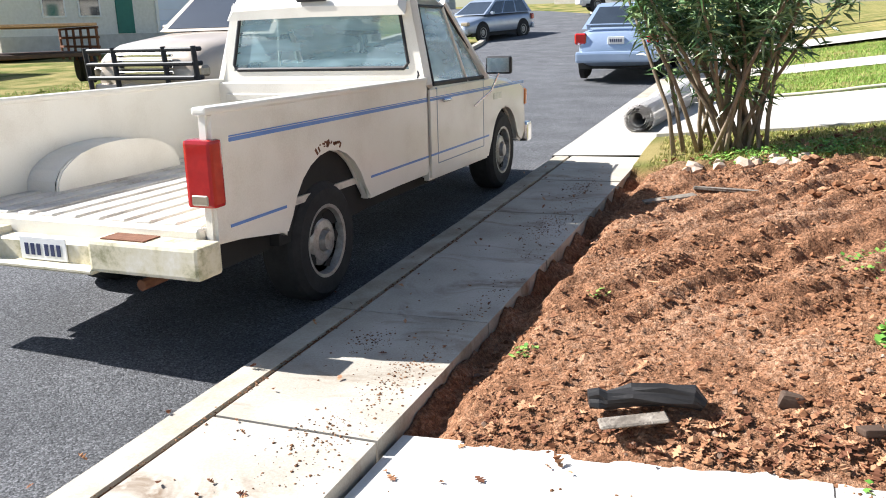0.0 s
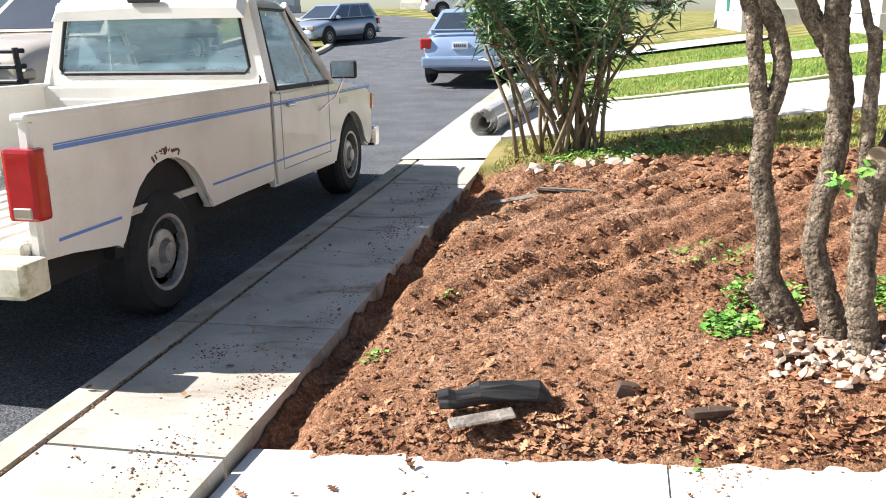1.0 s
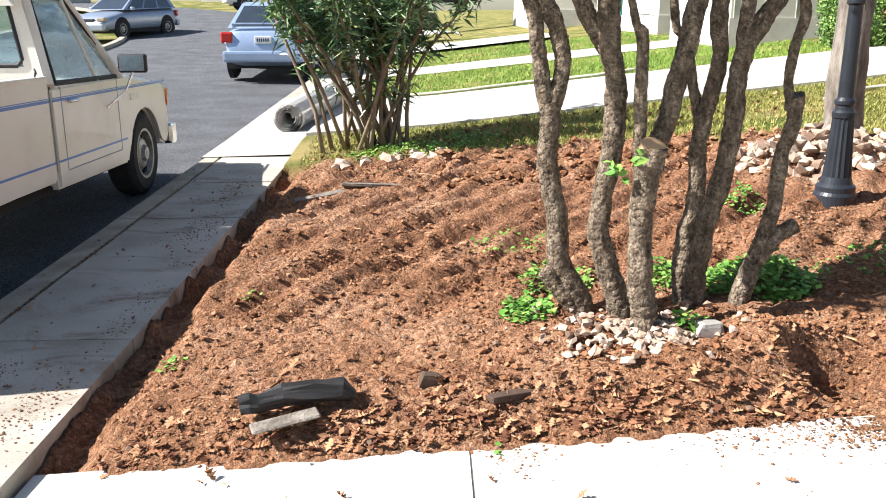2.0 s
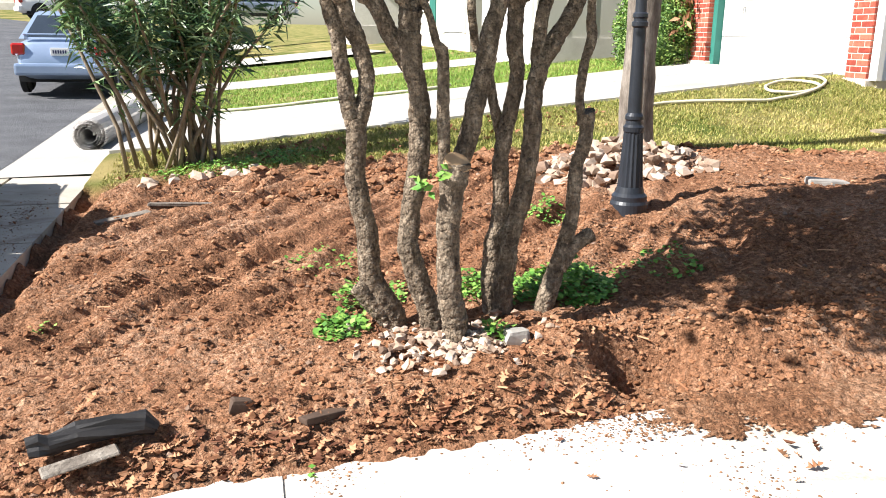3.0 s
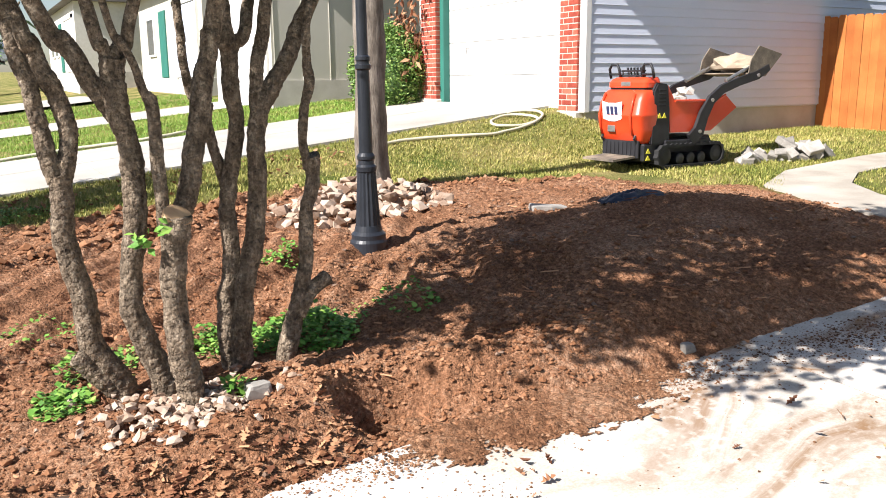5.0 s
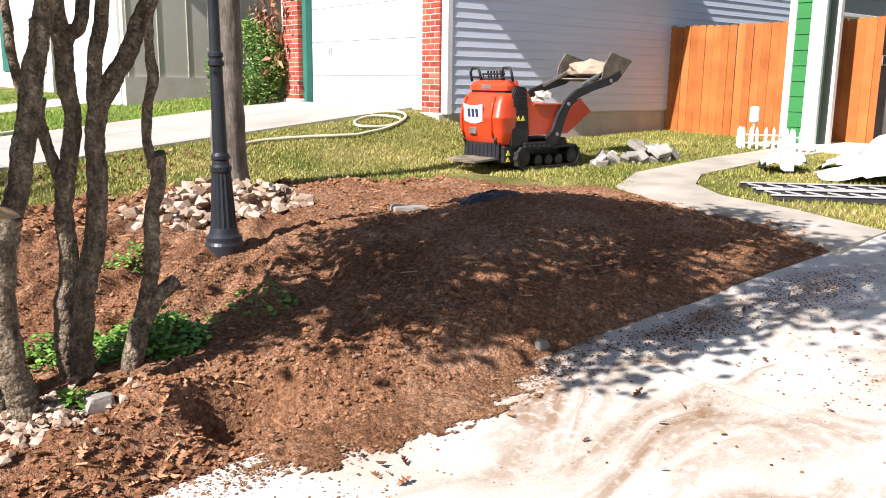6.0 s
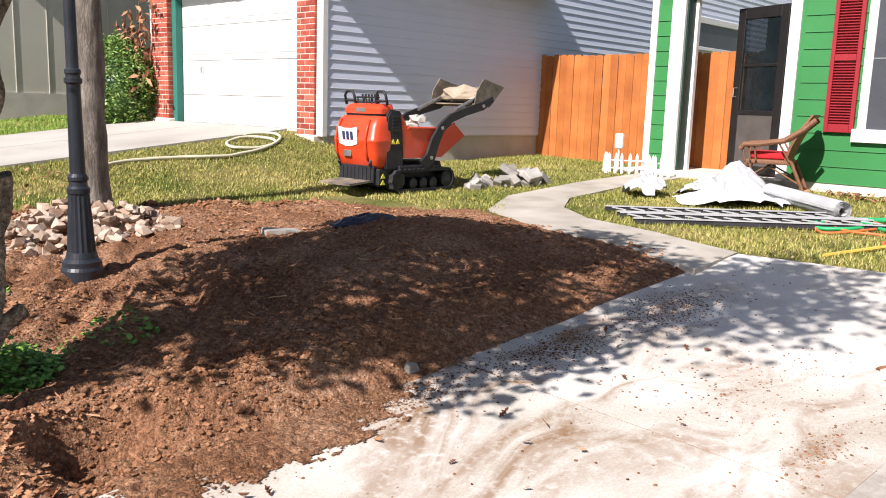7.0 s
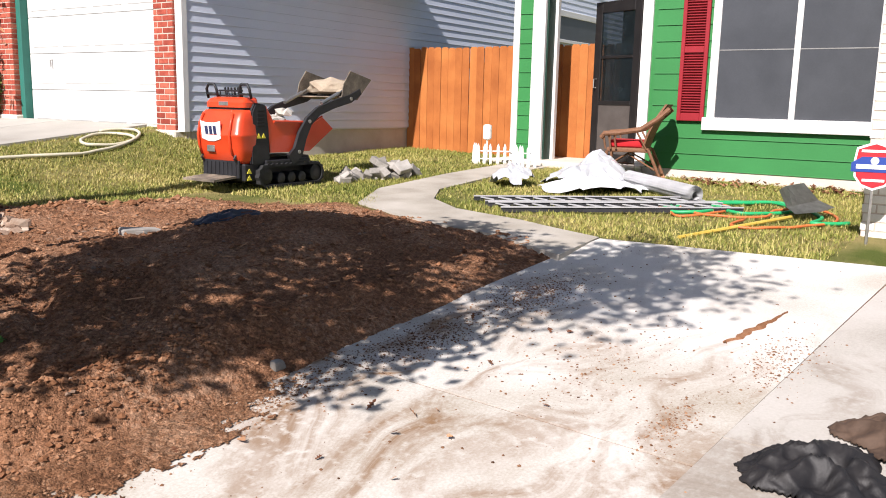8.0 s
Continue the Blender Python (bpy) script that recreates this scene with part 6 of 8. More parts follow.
bpy.data.objects["tarpaulin.002"].data.materials[0] = M["bluetarp"]


def film_heap(name, label, category, cx, cy, z0, rx, ry, h, material, seed, turn=0, n=15, peak=0.0, dome=1.25):
    """Stiff creased film: broad facets pulled up into a few points, the rim lying on the ground."""
    r = random.Random(seed)
    tops = [(r.uniform(-0.4, 0.4), r.uniform(-0.4, 0.4), r.uniform(0.5, 0.9)) for _ in range(6)] + ([(0.1, -0.1, 1.0 + peak)] if peak else [])
    bm = bmesh.new()
    g = {}
    for j in range(n + 1):
        for i in range(n + 1):
            u, v = 2 * i / n - 1, 2 * j / n - 1
            a = math.atan2(v, u)
            lim = 0.88 + 0.16 * noise.noise(Vector((math.cos(a) * 1.6, math.sin(a) * 1.6, seed)))
            d = math.hypot(u, v)
            if d > lim + 0.08:
                continue
            z = max(t * max(0.0, 1 - math.hypot(u - x, v - y) / 0.62) ** dome for x, y, t in tops)
            z = h * (z + 0.16 * (1 - min(1, d / lim)) + 0.13 * r.uniform(-1, 1) * (d < lim)) + 0.012
            g[i, j] = bm.verts.new((rx * (u + r.uniform(-0.05, 0.05)), ry * (v + r.uniform(-0.05, 0.05)), max(0.006, z)))
    for i, j in list(g):
        q = [(i, j), (i + 1, j), (i + 1, j + 1), (i, j + 1)]
        if all(c in g for c in q):
            k = [g[c] for c in q]
            for t in ((k[0], k[1], k[2]), (k[0], k[2], k[3])) if (i + j) % 2 else ((k[0], k[1], k[3]), (k[1], k[2], k[3])):
                bm.faces.new(t)
    bmesh.ops.delete(bm, geom=[v for v in bm.verts if not v.link_faces], context="VERTS")
    bmesh.ops.smooth_vert(bm, verts=bm.verts[:], factor=0.25, use_axis_x=True, use_axis_y=True, use_axis_z=True)
    bmesh.ops.solidify(bm, geom=bm.faces[:], thickness=0.003)
    ob = part(name, bm, material)
    ob.matrix_world = pose(cx, cy, z0, 0, 0, turn)
    return tagged(ob, label, category)


def rolled(name, label, a, b, r, material, turns=3.2):
    """A rolled-up sheet between two points on the ground, its spiral showing at the ends."""
    a, b = Vector(a), Vector(b)
    d = (b - a).normalized()
    s = Vector((d.y, -d.x, 0)).normalized()
    bm = bmesh.new()
    n = int(turns * 22)
    prev = None
    for i in range(n + 1):
        t = 6.283 * turns * i / n
        q = r * (0.34 + 0.66 * i / n) * (1 + 0.04 * math.sin(t * 1.3))
        off = s * math.cos(t) * q + Vector((0, 0, r + math.sin(t) * q))
        row = [bm.verts.new(a + off), bm.verts.new(b + off)]
        if prev:
            bm.faces.new((prev[0], prev[1], row[1], row[0]))
        prev = row
    bmesh.ops.solidify(bm, geom=bm.faces[:], thickness=r * 0.10)
    return tagged(part(name, bm, material), label, "roll")


film_heap("plastic_sheeting", "crumpled heap of clear plastic sheeting beside the path", "sheeting", 9.75, 4.55, yard(9.7, 4.6), 0.62, 0.66, 0.26, "film", 2, 20, n=20, peak=0.45, dome=0.7)
film_heap("fabric_sheet", "white fabric sheet folded over itself on the grass", "sheeting", 9.12, 4.25, yard(9.1, 4.3), 0.42, 0.75, 0.17, "fabric", 5, 42, n=12, dome=0.5)
film_heap("plastic_bag", "puffed translucent plastic bag on the path", "bag", 8.95, 5.22, yard(8.95, 5.2) + 0.02, 0.36, 0.30, 0.30, "film", 8, 40, n=13, dome=0.5)
z = street(11)
carpet = rolled("carpet_roll", "rolled-up pale carpet lying across the footpath", (-1.78, 10.62, 0.150), (-1.50, 13.6, 0.235), 0.20, "carpet", 4.2)
rolled("sheet_roll", "roll of white landscape fabric beside the path", (8.95, 3.02, yard(8.9, 3.0)), (9.85, 4.12, yard(9.8, 4.1)), 0.10, "fabric", 3.5)


# ---- lattice of drainage trays ----
M["trayplastic"] = mat("pale_grey_plastic", [(0.34, 0.34, 0.35), (0.50, 0.50, 0.51)], 6, 0.4, 0.1)
M["traydark"] = mat("black_plastic_rail", [(0.018, 0.018, 0.020), (0.045, 0.045, 0.05)], 6, 0.5, 0.1)
A0, along, across = Vector((7.62, 4.90, 0)), Vector((1.50, -1.85, 0)), Vector((-0.46, -0.60, 0))


def bar_between(p, q, w, z0, z1):
    """A straight bar of width w lying over the lawn from p to q."""
    bm = bmesh.new()
    sd = Vector((p.y - q.y, q.x - p.x, 0)).normalized() * (w / 2)
    lo = [bm.verts.new((v.x, v.y, yard(v.x, v.y) + z0)) for v in (p - sd, p + sd, q + sd, q - sd)]
    hi = [bm.verts.new((v.co.x, v.co.y, v.co.z + z1 - z0)) for v in lo]
    bm.faces.new(lo[::-1])
    bm.faces.new(hi)
    for k in range(4):
        bm.faces.new((lo[k], lo[(k + 1) % 4], hi[(k + 1) % 4], hi[k]))
    return bm


for half in range(2):
    trays = thing("drain_tray", "grey plastic lattice panel lying on the grass", "panel")
    base = A0 + across * (0.56 * half)
    for k in range(2):
        p = base + across * (0.44 * k)
        rail = part("rail", bar_between(p, p + along, 0.012, 0.01, 0.055), "traydark", trays, "black upright rail")
        # pale strip along the top: the rail's sheen as plain colour
        part("flange", bar_between(p, p + along, 0.034, 0.0555, 0.064), "trayplastic", rail, "pale grey top edge, its sheen put into the colour")
    for k in range(13):
        p = base + along * ((k + 0.4) / 13)
        part("cross_bar", bar_between(p, p + across * 0.22 + along * 0.03, 0.016, 0.043, 0.054), "trayplastic", trays)
        part("cross_bar", bar_between(p + across * 0.22 + along * 0.03, p + across * 0.44, 0.016, 0.043, 0.054), "trayplastic", trays)

# ---- white picket edging ----
pick = thing("picket_edging", "low white plastic picket edging by the porch", "edging")
for k in range(14):
    t = k / 13
    bm = bmesh.new()
    prism(bm, [(-0.022, 0), (0.022, 0), (0.022, 0.26), (0, 0.31), (-0.022, 0.26)], -0.006, 0.006, pose(10.72 - 0.10 * math.sin(t * 9), 6.90 - 1.05 * t, yard(10.7, 6.5) - 0.01, random.uniform(-6, 6), 0, 90 + random.uniform(-15, 15)))
    part("picket", bm, "white", pick)
for zz in (0.08, 0.19):
    bm = bmesh.new()
    tube(bm, [(10.73 - 0.10 * math.sin(t / 6 * 9), 6.90 - 1.05 * t / 6, yard(10.7, 6.5) + zz) for t in range(7)], 0.010, 5)
    part("rail", bm, "white", pick)
stake = thing("garden_light", "small white plastic stake light by the porch post", "light", pose(10.9, 6.78, yard(10.9, 6.8)))
bm = bmesh.new()
tube(bm, [(0, 0, -0.03), (0, 0, 0.34)], 0.012, 6)
part("stake", bm, "white", stake)
bm = bmesh.new()
box(bm, -0.04, 0.04, -0.06, 0.06, 0.33, 0.55, 0.03, seg=2)
part("head", bm, "white", stake)


# ---- hoses, shovel, sign ----
def hose(name, label, pts, r, material, lift=0.012):
    fine = []
    P = [Vector((x, y, 0)) for x, y in pts]
    for i in range(len(P) - 1):
        a, b, c, d = P[max(i - 1, 0)], P[i], P[i + 1], P[min(i + 2, len(P) - 1)]
        for s in range(8):
            t = s / 8
            q = 0.5 * ((2 * b) + (c - a) * t + (2 * a - 5 * b + 4 * c - d) * t * t + (3 * b - a - 3 * c + d) * t ** 3)
            fine.append((q.x, q.y, max(yard(q.x, q.y), ground_z(q.x, q.y)) + r + lift + 0.01 * noise.noise(q * 4)))
    bm = bmesh.new()
    tube(bm, fine, r, 7)
    ob = part(name, bm, material, smooth=True)
    return tagged(ob, label, "hose")


M["hose_green"] = mat("green_hose", [(0.01, 0.30, 0.10), (0.02, 0.42, 0.15)], 9, 0.4, 0)
M["hose_orange"] = mat("orange_cord", [(0.55, 0.12, 0.03), (0.68, 0.19, 0.06)], 9, 0.5, 0)
M["hose_cream"] = mat("cream_hose", [(0.50, 0.46, 0.33), (0.62, 0.58, 0.44)], 9, 0.5, 0)
M["yellow_wood"] = mat("yellow_handle", [(0.55, 0.36, 0.05), (0.68, 0.48, 0.10)], 9, 0.5, 0.1)
hose("garden_hose", "bright green garden hose coiled on the grass", [(8.3, 3.15), (8.75, 3.05), (8.75, 2.70), (8.3, 2.75), (8.25, 3.05), (8.9, 2.95), (9.3, 2.35), (8.9, 2.05), (8.5, 2.45), (8.9, 2.75), (9.35, 2.2), (8.7, 1.75), (8.3, 1.75), (8.5, 1.45)], 0.018, "hose_green")
hose("extension_cord", "orange extension cord tangled on the grass", [(8.0, 3.35), (8.4, 3.15), (8.0, 2.85), (8.5, 2.6), (8.9, 2.7), (8.6, 3.05), (8.2, 2.7), (8.4, 2.2), (8.9, 2.2), (9.1, 1.8), (8.5, 1.6), (7.9, 1.95), (7.75, 2.3), (8.2, 2.3)], 0.013, "hose_orange")
hose("garden_hose", "pale cream hose looped on the neighbour's grass", [(4.0, 8.95), (4.6, 9.25), (5.2, 9.2), (5.7, 9.05), (6.3, 9.1), (6.75, 9.35), (6.6, 9.7), (6.2, 9.6), (6.1, 9.3), (6.5, 9.2), (6.9, 9.45), (6.95, 9.8), (6.6, 9.9)], 0.02, "hose_cream")
hose("garden_hose", "pale hose along the far edge of the neighbour's drive", [(-0.9, 14.0), (0.4, 13.95), (1.6, 14.1), (2.6, 14.0), (3.4, 14.3)], 0.03, "hose_cream")

shovel = thing("shovel", "grey scoop shovel with a yellow wooden handle on the grass", "shovel")
bm = bmesh.new()
tube(bm, [(6.98, 2.50, 0.485), (8.55, 1.98, 0.55)], 0.018, 8)
part("handle", bm, "yellow_wood", shovel)
bm = bmesh.new()
rows = []
for i in range(7):
    t = i / 6
    w = 0.10 + 0.11 * min(1, t * 2.2)
    rows.append([bm.verts.new(Vector((8.50, 2.02, 0.54)) + Vector((0.90, -0.42, 0)) * (0.46 * t) + Vector((0.42, 0.90, 0)) * (w * u) * (1 - 0.15 * t * t) + Vector((0, 0, 0.05 * abs(u) + 0.05 * t + 0.20 * (u + 1) / 2))) for u in (-1, -0.5, 0, 0.5, 1)])
for a, b in zip(rows, rows[1:]):
    for k in range(4):
        bm.faces.new((a[k], a[k + 1], b[k + 1], b[k]))
bmesh.ops.solidify(bm, geom=bm.faces[:], thickness=0.006)
part("blade", bm, "steel", shovel, "dull grey scoop blade")

sign = thing("yard_sign", "shield-shaped red, white and blue yard sign on a stake", "sign", pose(7.70, 1.225, 0, 0, 0, -80))
bm = bmesh.new()
tube(bm, [(0, 0.012, 0.42), (0, 0.012, 1.0)], 0.012, 6)
part("stake", bm, "steel", sign)
SH = [(-0.135, 1.25), (-0.06, 1.28), (0, 1.30), (0.06, 1.28), (0.135, 1.25), (0.15, 1.14), (0.14, 1.02), (0.09, 0.95), (0, 0.915), (-0.09, 0.95), (-0.14, 1.02), (-0.15, 1.14)]
for nm, k, y, mtl in (("plate", 1.0, 0.0, "white"), ("red_field", 0.90, -0.004, "red_paint")):
    bm = bmesh.new()
    prism(bm, [(x * k, 1.11 + (zz - 1.11) * k) for x, zz in SH], y - 0.003, y + 0.003)
    part(nm, bm, mtl, sign)
bm = bmesh.new()
prism(bm, [(-0.165, 1.06), (0.165, 1.06), (0.165, 1.13), (0.09, 1.18), (-0.09, 1.18), (-0.165, 1.13)], -0.012, -0.006)
part("blue_band", bm, "blue", sign)
bm = bmesh.new()
box(bm, -0.13, 0.13, -0.015, -0.011, 1.085, 1.12)
box(bm, -0.10, 0.10, -0.012, -0.007, 1.215, 1.235)
box(bm, -0.08, 0.08, -0.012, -0.007, 0.985, 1.005)
part("white_bar", bm, "white", sign)
bm = bmesh.new()
spin(bm, [(0.03, 0), (0.03, 0.004)], sides=16, m=pose(0, -0.011, 1.15, 90, 0, 0))
part("emblem", bm, "white", sign)
M["sign_red"] = mat("sign_red", [(0.50, 0.02, 0.03), (0.60, 0.03, 0.04)], 5, 0.4, 0)
M["sign_blue"] = mat("sign_blue", [(0.02, 0.05, 0.25), (0.03, 0.07, 0.32)], 5, 0.4, 0)
for ob in sign.children:
    if ob.name.startswith("red_field"):
        ob.data.materials[0] = M["sign_red"]
    if ob.name.startswith("blue_band"):
        ob.data.materials[0] = M["sign_blue"]


# ---- tracked mini loader ----
def loader():
    e = thing("mini_dumper", "orange-red tracked mini dumper, bucket raised, stones in its skip", "tracked dumper", pose(7.01, 7.31, yard(7.05, 7.3) + 0.015, 0, 0, 2) @ Matrix.Diagonal((0.88, 0.88, 0.88, 1)))
    M["warn"] = mat("yellow_decal", [(0.70, 0.62, 0.04), (0.80, 0.72, 0.08)], 5, 0.5, 0)
    for s in (1, -1):
        y0, y1 = (s * 0.24, s * 0.42)
        n = 64
        pts = []
        for k in range(n):
            t = k / n
            per = 2 * 0.90 + 2 * math.pi * 0.14
            d = t * per
            if d < 0.90:
                p = (-0.40 + d, 0.0)
            elif d < 0.90 + math.pi * 0.14:
                a = (d - 0.90) / 0.14 - math.pi / 2
                p = (0.50 + 0.14 * math.cos(a), 0.14 + 0.14 * math.sin(a))
            elif d < 1.80 + math.pi * 0.14:
                p = (0.50 - (d - 0.90 - math.pi * 0.14), 0.28)
            else:
                a = (d - 1.80 - math.pi * 0.14) / 0.14 + math.pi / 2
                p = (-0.40 + 0.14 * math.cos(a), 0.14 + 0.14 * math.sin(a))
            pts.append(p)
        bm = bmesh.new()
        outer, inner = [], []
        for k, (x, z) in enumerate(pts):
            c = Vector((max(-0.40, min(0.50, x)), 0.14))
            d = (Vector((x, z)) - c).normalized()
            r = 0.012 if k % 2 else -0.004
            outer.append([bm.verts.new((x + d.x * r, y, z + d.y * r)) for y in (y0, y1)])
            inner.append([bm.verts.new((x - d.x * 0.03, y, z - d.y * 0.03)) for y in (y0, y1)])
        for k in range(n):
            q = (k + 1) % n
            bm.faces.new((outer[k][0], outer[k][1], outer[q][1], outer[q][0]))
            bm.faces.new((inner[k][0], inner[q][0], inner[q][1], inner[k][1]))
            for w in (0, 1):
                bm.faces.new((outer[k][w], outer[q][w], inner[q][w], inner[k][w]))
        tr = part("track", bm, "tyre", e, "black rubber track")
        for x in (-0.40, -0.14, 0.05, 0.24, 0.50):
            bm = bmesh.new()
            r = 0.105 if abs(x) > 0.3 else 0.07
            spin(bm, [(r, -0.07), (r, 0.07), (r * 0.5, 0.08)], sides=16, m=pose(x, s * 0.33, 0.14 if abs(x) > 0.3 else 0.10, -90 * s, 0, 0))
            part("roller", bm, "black", tr)
    bm = bmesh.new()
    box(bm, -0.62, 0.55, -0.26, 0.26, 0.10, 0.36, 0.02)
    box(bm, -0.40, 0.40, -0.40, 0.40, 0.27, 0.33, 0.01)
    part("undercarriage", bm, "black", e)
    # engine cover: bulged, with a ridge round it
    def shell(rows, n=32, ex=0.42):
        bm = bmesh.new()
        rings = []
        for z, x0, x1, w in rows:
            ring = []
            for k in range(n):
                c, q = math.cos(6.2832 * k / n), math.sin(6.2832 * k / n)
                ring.append(bm.verts.new(((x0 + x1) / 2 + (x1 - x0) / 2 * math.copysign(abs(c) ** ex, c), w * math.copysign(abs(q) ** ex, q), z)))
            rings.append(ring)
        for a, b in zip(rings, rings[1:]):
            for k in range(n):
                bm.faces.new((a[k], a[(k + 1) % n], b[(k + 1) % n], b[k]))
        bm.faces.new(rings[0][::-1])
        bm.faces.new(rings[-1])
        return bm
    hood = part("engine_cover", shell([(0.30, -0.74, -0.46, 0.33), (0.34, -0.78, -0.46, 0.355), (0.48, -0.83, -0.46, 0.375), (0.62, -0.845, -0.46, 0.385), (0.635, -0.855, -0.46, 0.39), (0.65, -0.845, -0.46, 0.385), (0.80, -0.81, -0.46, 0.375), (0.90, -0.76, -0.46, 0.355), (0.935, -0.72, -0.46, 0.33)]), "loader_red", e, "orange-red moulded cover", smooth=True)
    part("console_gap", shell([(0.93, -0.70, -0.42, 0.315), (0.965, -0.70, -0.42, 0.315)]), "black", e)
    part("console", shell([(0.962, -0.72, -0.40, 0.33), (1.02, -0.72, -0.40, 0.33), (1.06, -0.68, -0.40, 0.31), (1.085, -0.62, -0.40, 0.28)]), "loader_red", e)
    bm = bmesh.new()
    box(bm, -0.726, -0.715, -0.10, 0.06, 0.98, 1.03, 0.004)
    part("gauge", bm, "steel", e)
    bm = bmesh.new()
    prism(bm, [(-0.16, -0.09), (-0.05, -0.12), (0.05, -0.12), (0.16, -0.09), (0.17, 0.12), (0.07, 0.10), (-0.07, 0.10), (-0.17, 0.12)], -0.004, 0.004, pose(-0.852, 0.06, 0.68, -4, 0, 90))
    dec = part("decal", bm, "white", e, "white emblem plate with dark bars")
    bm = bmesh.new()
    for k in range(3):
        prism(bm, [(-0.03, -0.05), (0.02, -0.05), (0.03, 0.05), (-0.02, 0.05)], -0.002, 0.002, pose(-0.858, 0.13 - 0.07 * k, 0.69, -4, 0, 90))
    part("decal_bar", bm, "plateink", dec)
    bm = bmesh.new()
    box(bm, -0.842, -0.825, 0.02, 0.15, 0.43, 0.51, 0.006)
    part("vent", bm, "steel", hood)
    for yy in (-0.25, 0.28):
        bm = bmesh.new()
        tube(bm, [(-0.80, yy, 0.40), (-0.842, yy, 0.52), (-0.855, yy, 0.64), (-0.825, yy, 0.78), (-0.775, yy * 0.95, 0.89)], 0.016, 8)
        part("rib", bm, "loader_red", hood, smooth=True)
    # controls: two hoops and a row of levers in a guard
    for yy in (0.28, -0.28):
        bm = bmesh.new()
        tube(bm, [(-0.60, yy - 0.085, 1.07), (-0.63, yy - 0.085, 1.18), (-0.63, yy - 0.05, 1.235), (-0.63, yy + 0.05, 1.235), (-0.63, yy + 0.085, 1.18), (-0.60, yy + 0.085, 1.07)], 0.017, 8)
        tube(bm, [(-0.63, yy - 0.085, 1.12), (-0.63, yy + 0.085, 1.12)], 0.013, 6)
        part("grab_handle", bm, "black", e, smooth=True)
    bm = bmesh.new()
    for z in (1.10, 1.16):
        tube(bm, [(-0.58, 0.20, z), (-0.58, -0.20, z)], 0.012, 6)
    for k in range(4):
        tube(bm, [(-0.58, 0.18 - 0.12 * k, 1.07), (-0.58, 0.18 - 0.12 * k, 1.165)], 0.010, 6)
    part("control_guard", bm, "black", e)
    for k in range(6):
        bm = bmesh.new()
        yy = -0.14 + 0.055 * k
        tube(bm, [(-0.52, yy, 1.07), (-0.54, yy, 1.16)], 0.008, 6)
        tube(bm, [(-0.54, yy, 1.15), (-0.545, yy, 1.20)], 0.016, 6)
        part("lever", bm, "black", e)
    # dark flank with warning triangles
    bm = bmesh.new()
    side = [(-0.62, 0.28), (-0.30, 0.28), (-0.33, 0.70), (-0.36, 1.00), (-0.54, 1.02), (-0.60, 0.92)]
    prism(bm, side, -0.375, 0.375)
    bmesh.ops.bevel(bm, geom=bm.edges[:], offset=0.015, segments=2, affect="EDGES")
    part("side_panel", bm, "black", e)
    bm = bmesh.new()
    for k in range(5):
        box(bm, -0.52, -0.40, -0.382, -0.372, 0.74 + 0.045 * k, 0.76 + 0.045 * k, 0.003)
    part("side_louvre", bm, "dark", e)
    for x in (-0.50, -0.42):
        bm = bmesh.new()
        prism(bm, [(-0.035, 0), (0.035, 0), (0, 0.06)], -0.003, 0.003, pose(x, -0.380, 0.60, 0, 0, 0))
        part("warning_sign", bm, "warn", e, "yellow warning triangle")
    bm = bmesh.new()
    box(bm, -0.72, -0.42, -0.35, 0.35, 0.08, 0.30, 0.02)
    part("rear_frame", bm, "black", e)
    for zz in (0.10, 0.18):
        bm = bmesh.new()
        prism(bm, [(-0.04, 0), (0.04, 0), (0, 0.06)], -0.003, 0.003, pose(-0.64, -0.354, zz, 0, 0, 0))
        part("warning_sign", bm, "warn", e)
    bm = bmesh.new()
    prism(bm, [(-1.12, 0.10), (-0.74, 0.13), (-0.74, 0.155), (-1.12, 0.125)], -0.27, 0.27)
    part("platform", bm, "bucket", e, "muddy steel standing platform")
    bm = bmesh.new()
    box(bm, -0.77, -0.73, -0.31, 0.31, 0.12, 0.34, 0.01)
    for k in range(8):
        box(bm, -0.778, -0.768, -0.27 + 0.07 * k, -0.24 + 0.07 * k, 0.16, 0.31)
    part("rear_grille", bm, "black", e)
    for yy in (-0.28, 0.28):
        bm = bmesh.new()
        tube(bm, [(-0.76, yy, 0.30), (-0.81, yy, 0.36), (-0.78, yy, 0.40)], 0.014, 6)
        part("tie_hook", bm, "black", e)
    # skip with a pouring lip
    bm = bmesh.new()
    out = [(-0.36, 0.98), (-0.30, 0.42), (0.42, 0.42), (0.88, 0.70), (0.66, 0.86), (0.50, 0.79), (-0.24, 0.80)]
    vs = prism(bm, out, -0.37, 0.37)
    bmesh.ops.delete(bm, geom=[f for f in bm.faces if f.normal.z > 0.6 or (f.calc_center_median().z > 0.74 and abs(f.calc_center_median().y) < 0.1)], context="FACES")
    bmesh.ops.solidify(bm, geom=bm.faces[:], thickness=0.02)
    skip = part("skip", bm, "loader_red", e, "orange-red tipping skip")
    bm = bmesh.new()
    tube(bm, [(-0.24, -0.375, 0.80), (0.50, -0.375, 0.79), (0.66, -0.37, 0.86)], 0.016, 6)
    part("rim", bm, "loader_red", skip)
    rr = random.Random(8)
    for k in range(34):
        ob = part("load_stone", stone_mesh(k + 90, rr.uniform(0.055, 0.10)), "loadstone", e)
        u = rr.random()
        ob.location = (-0.18 + 0.62 * u, rr.uniform(-0.30, 0.28), 0.74 + 0.20 * rr.random() * (1 - abs(2 * u - 0.9)))
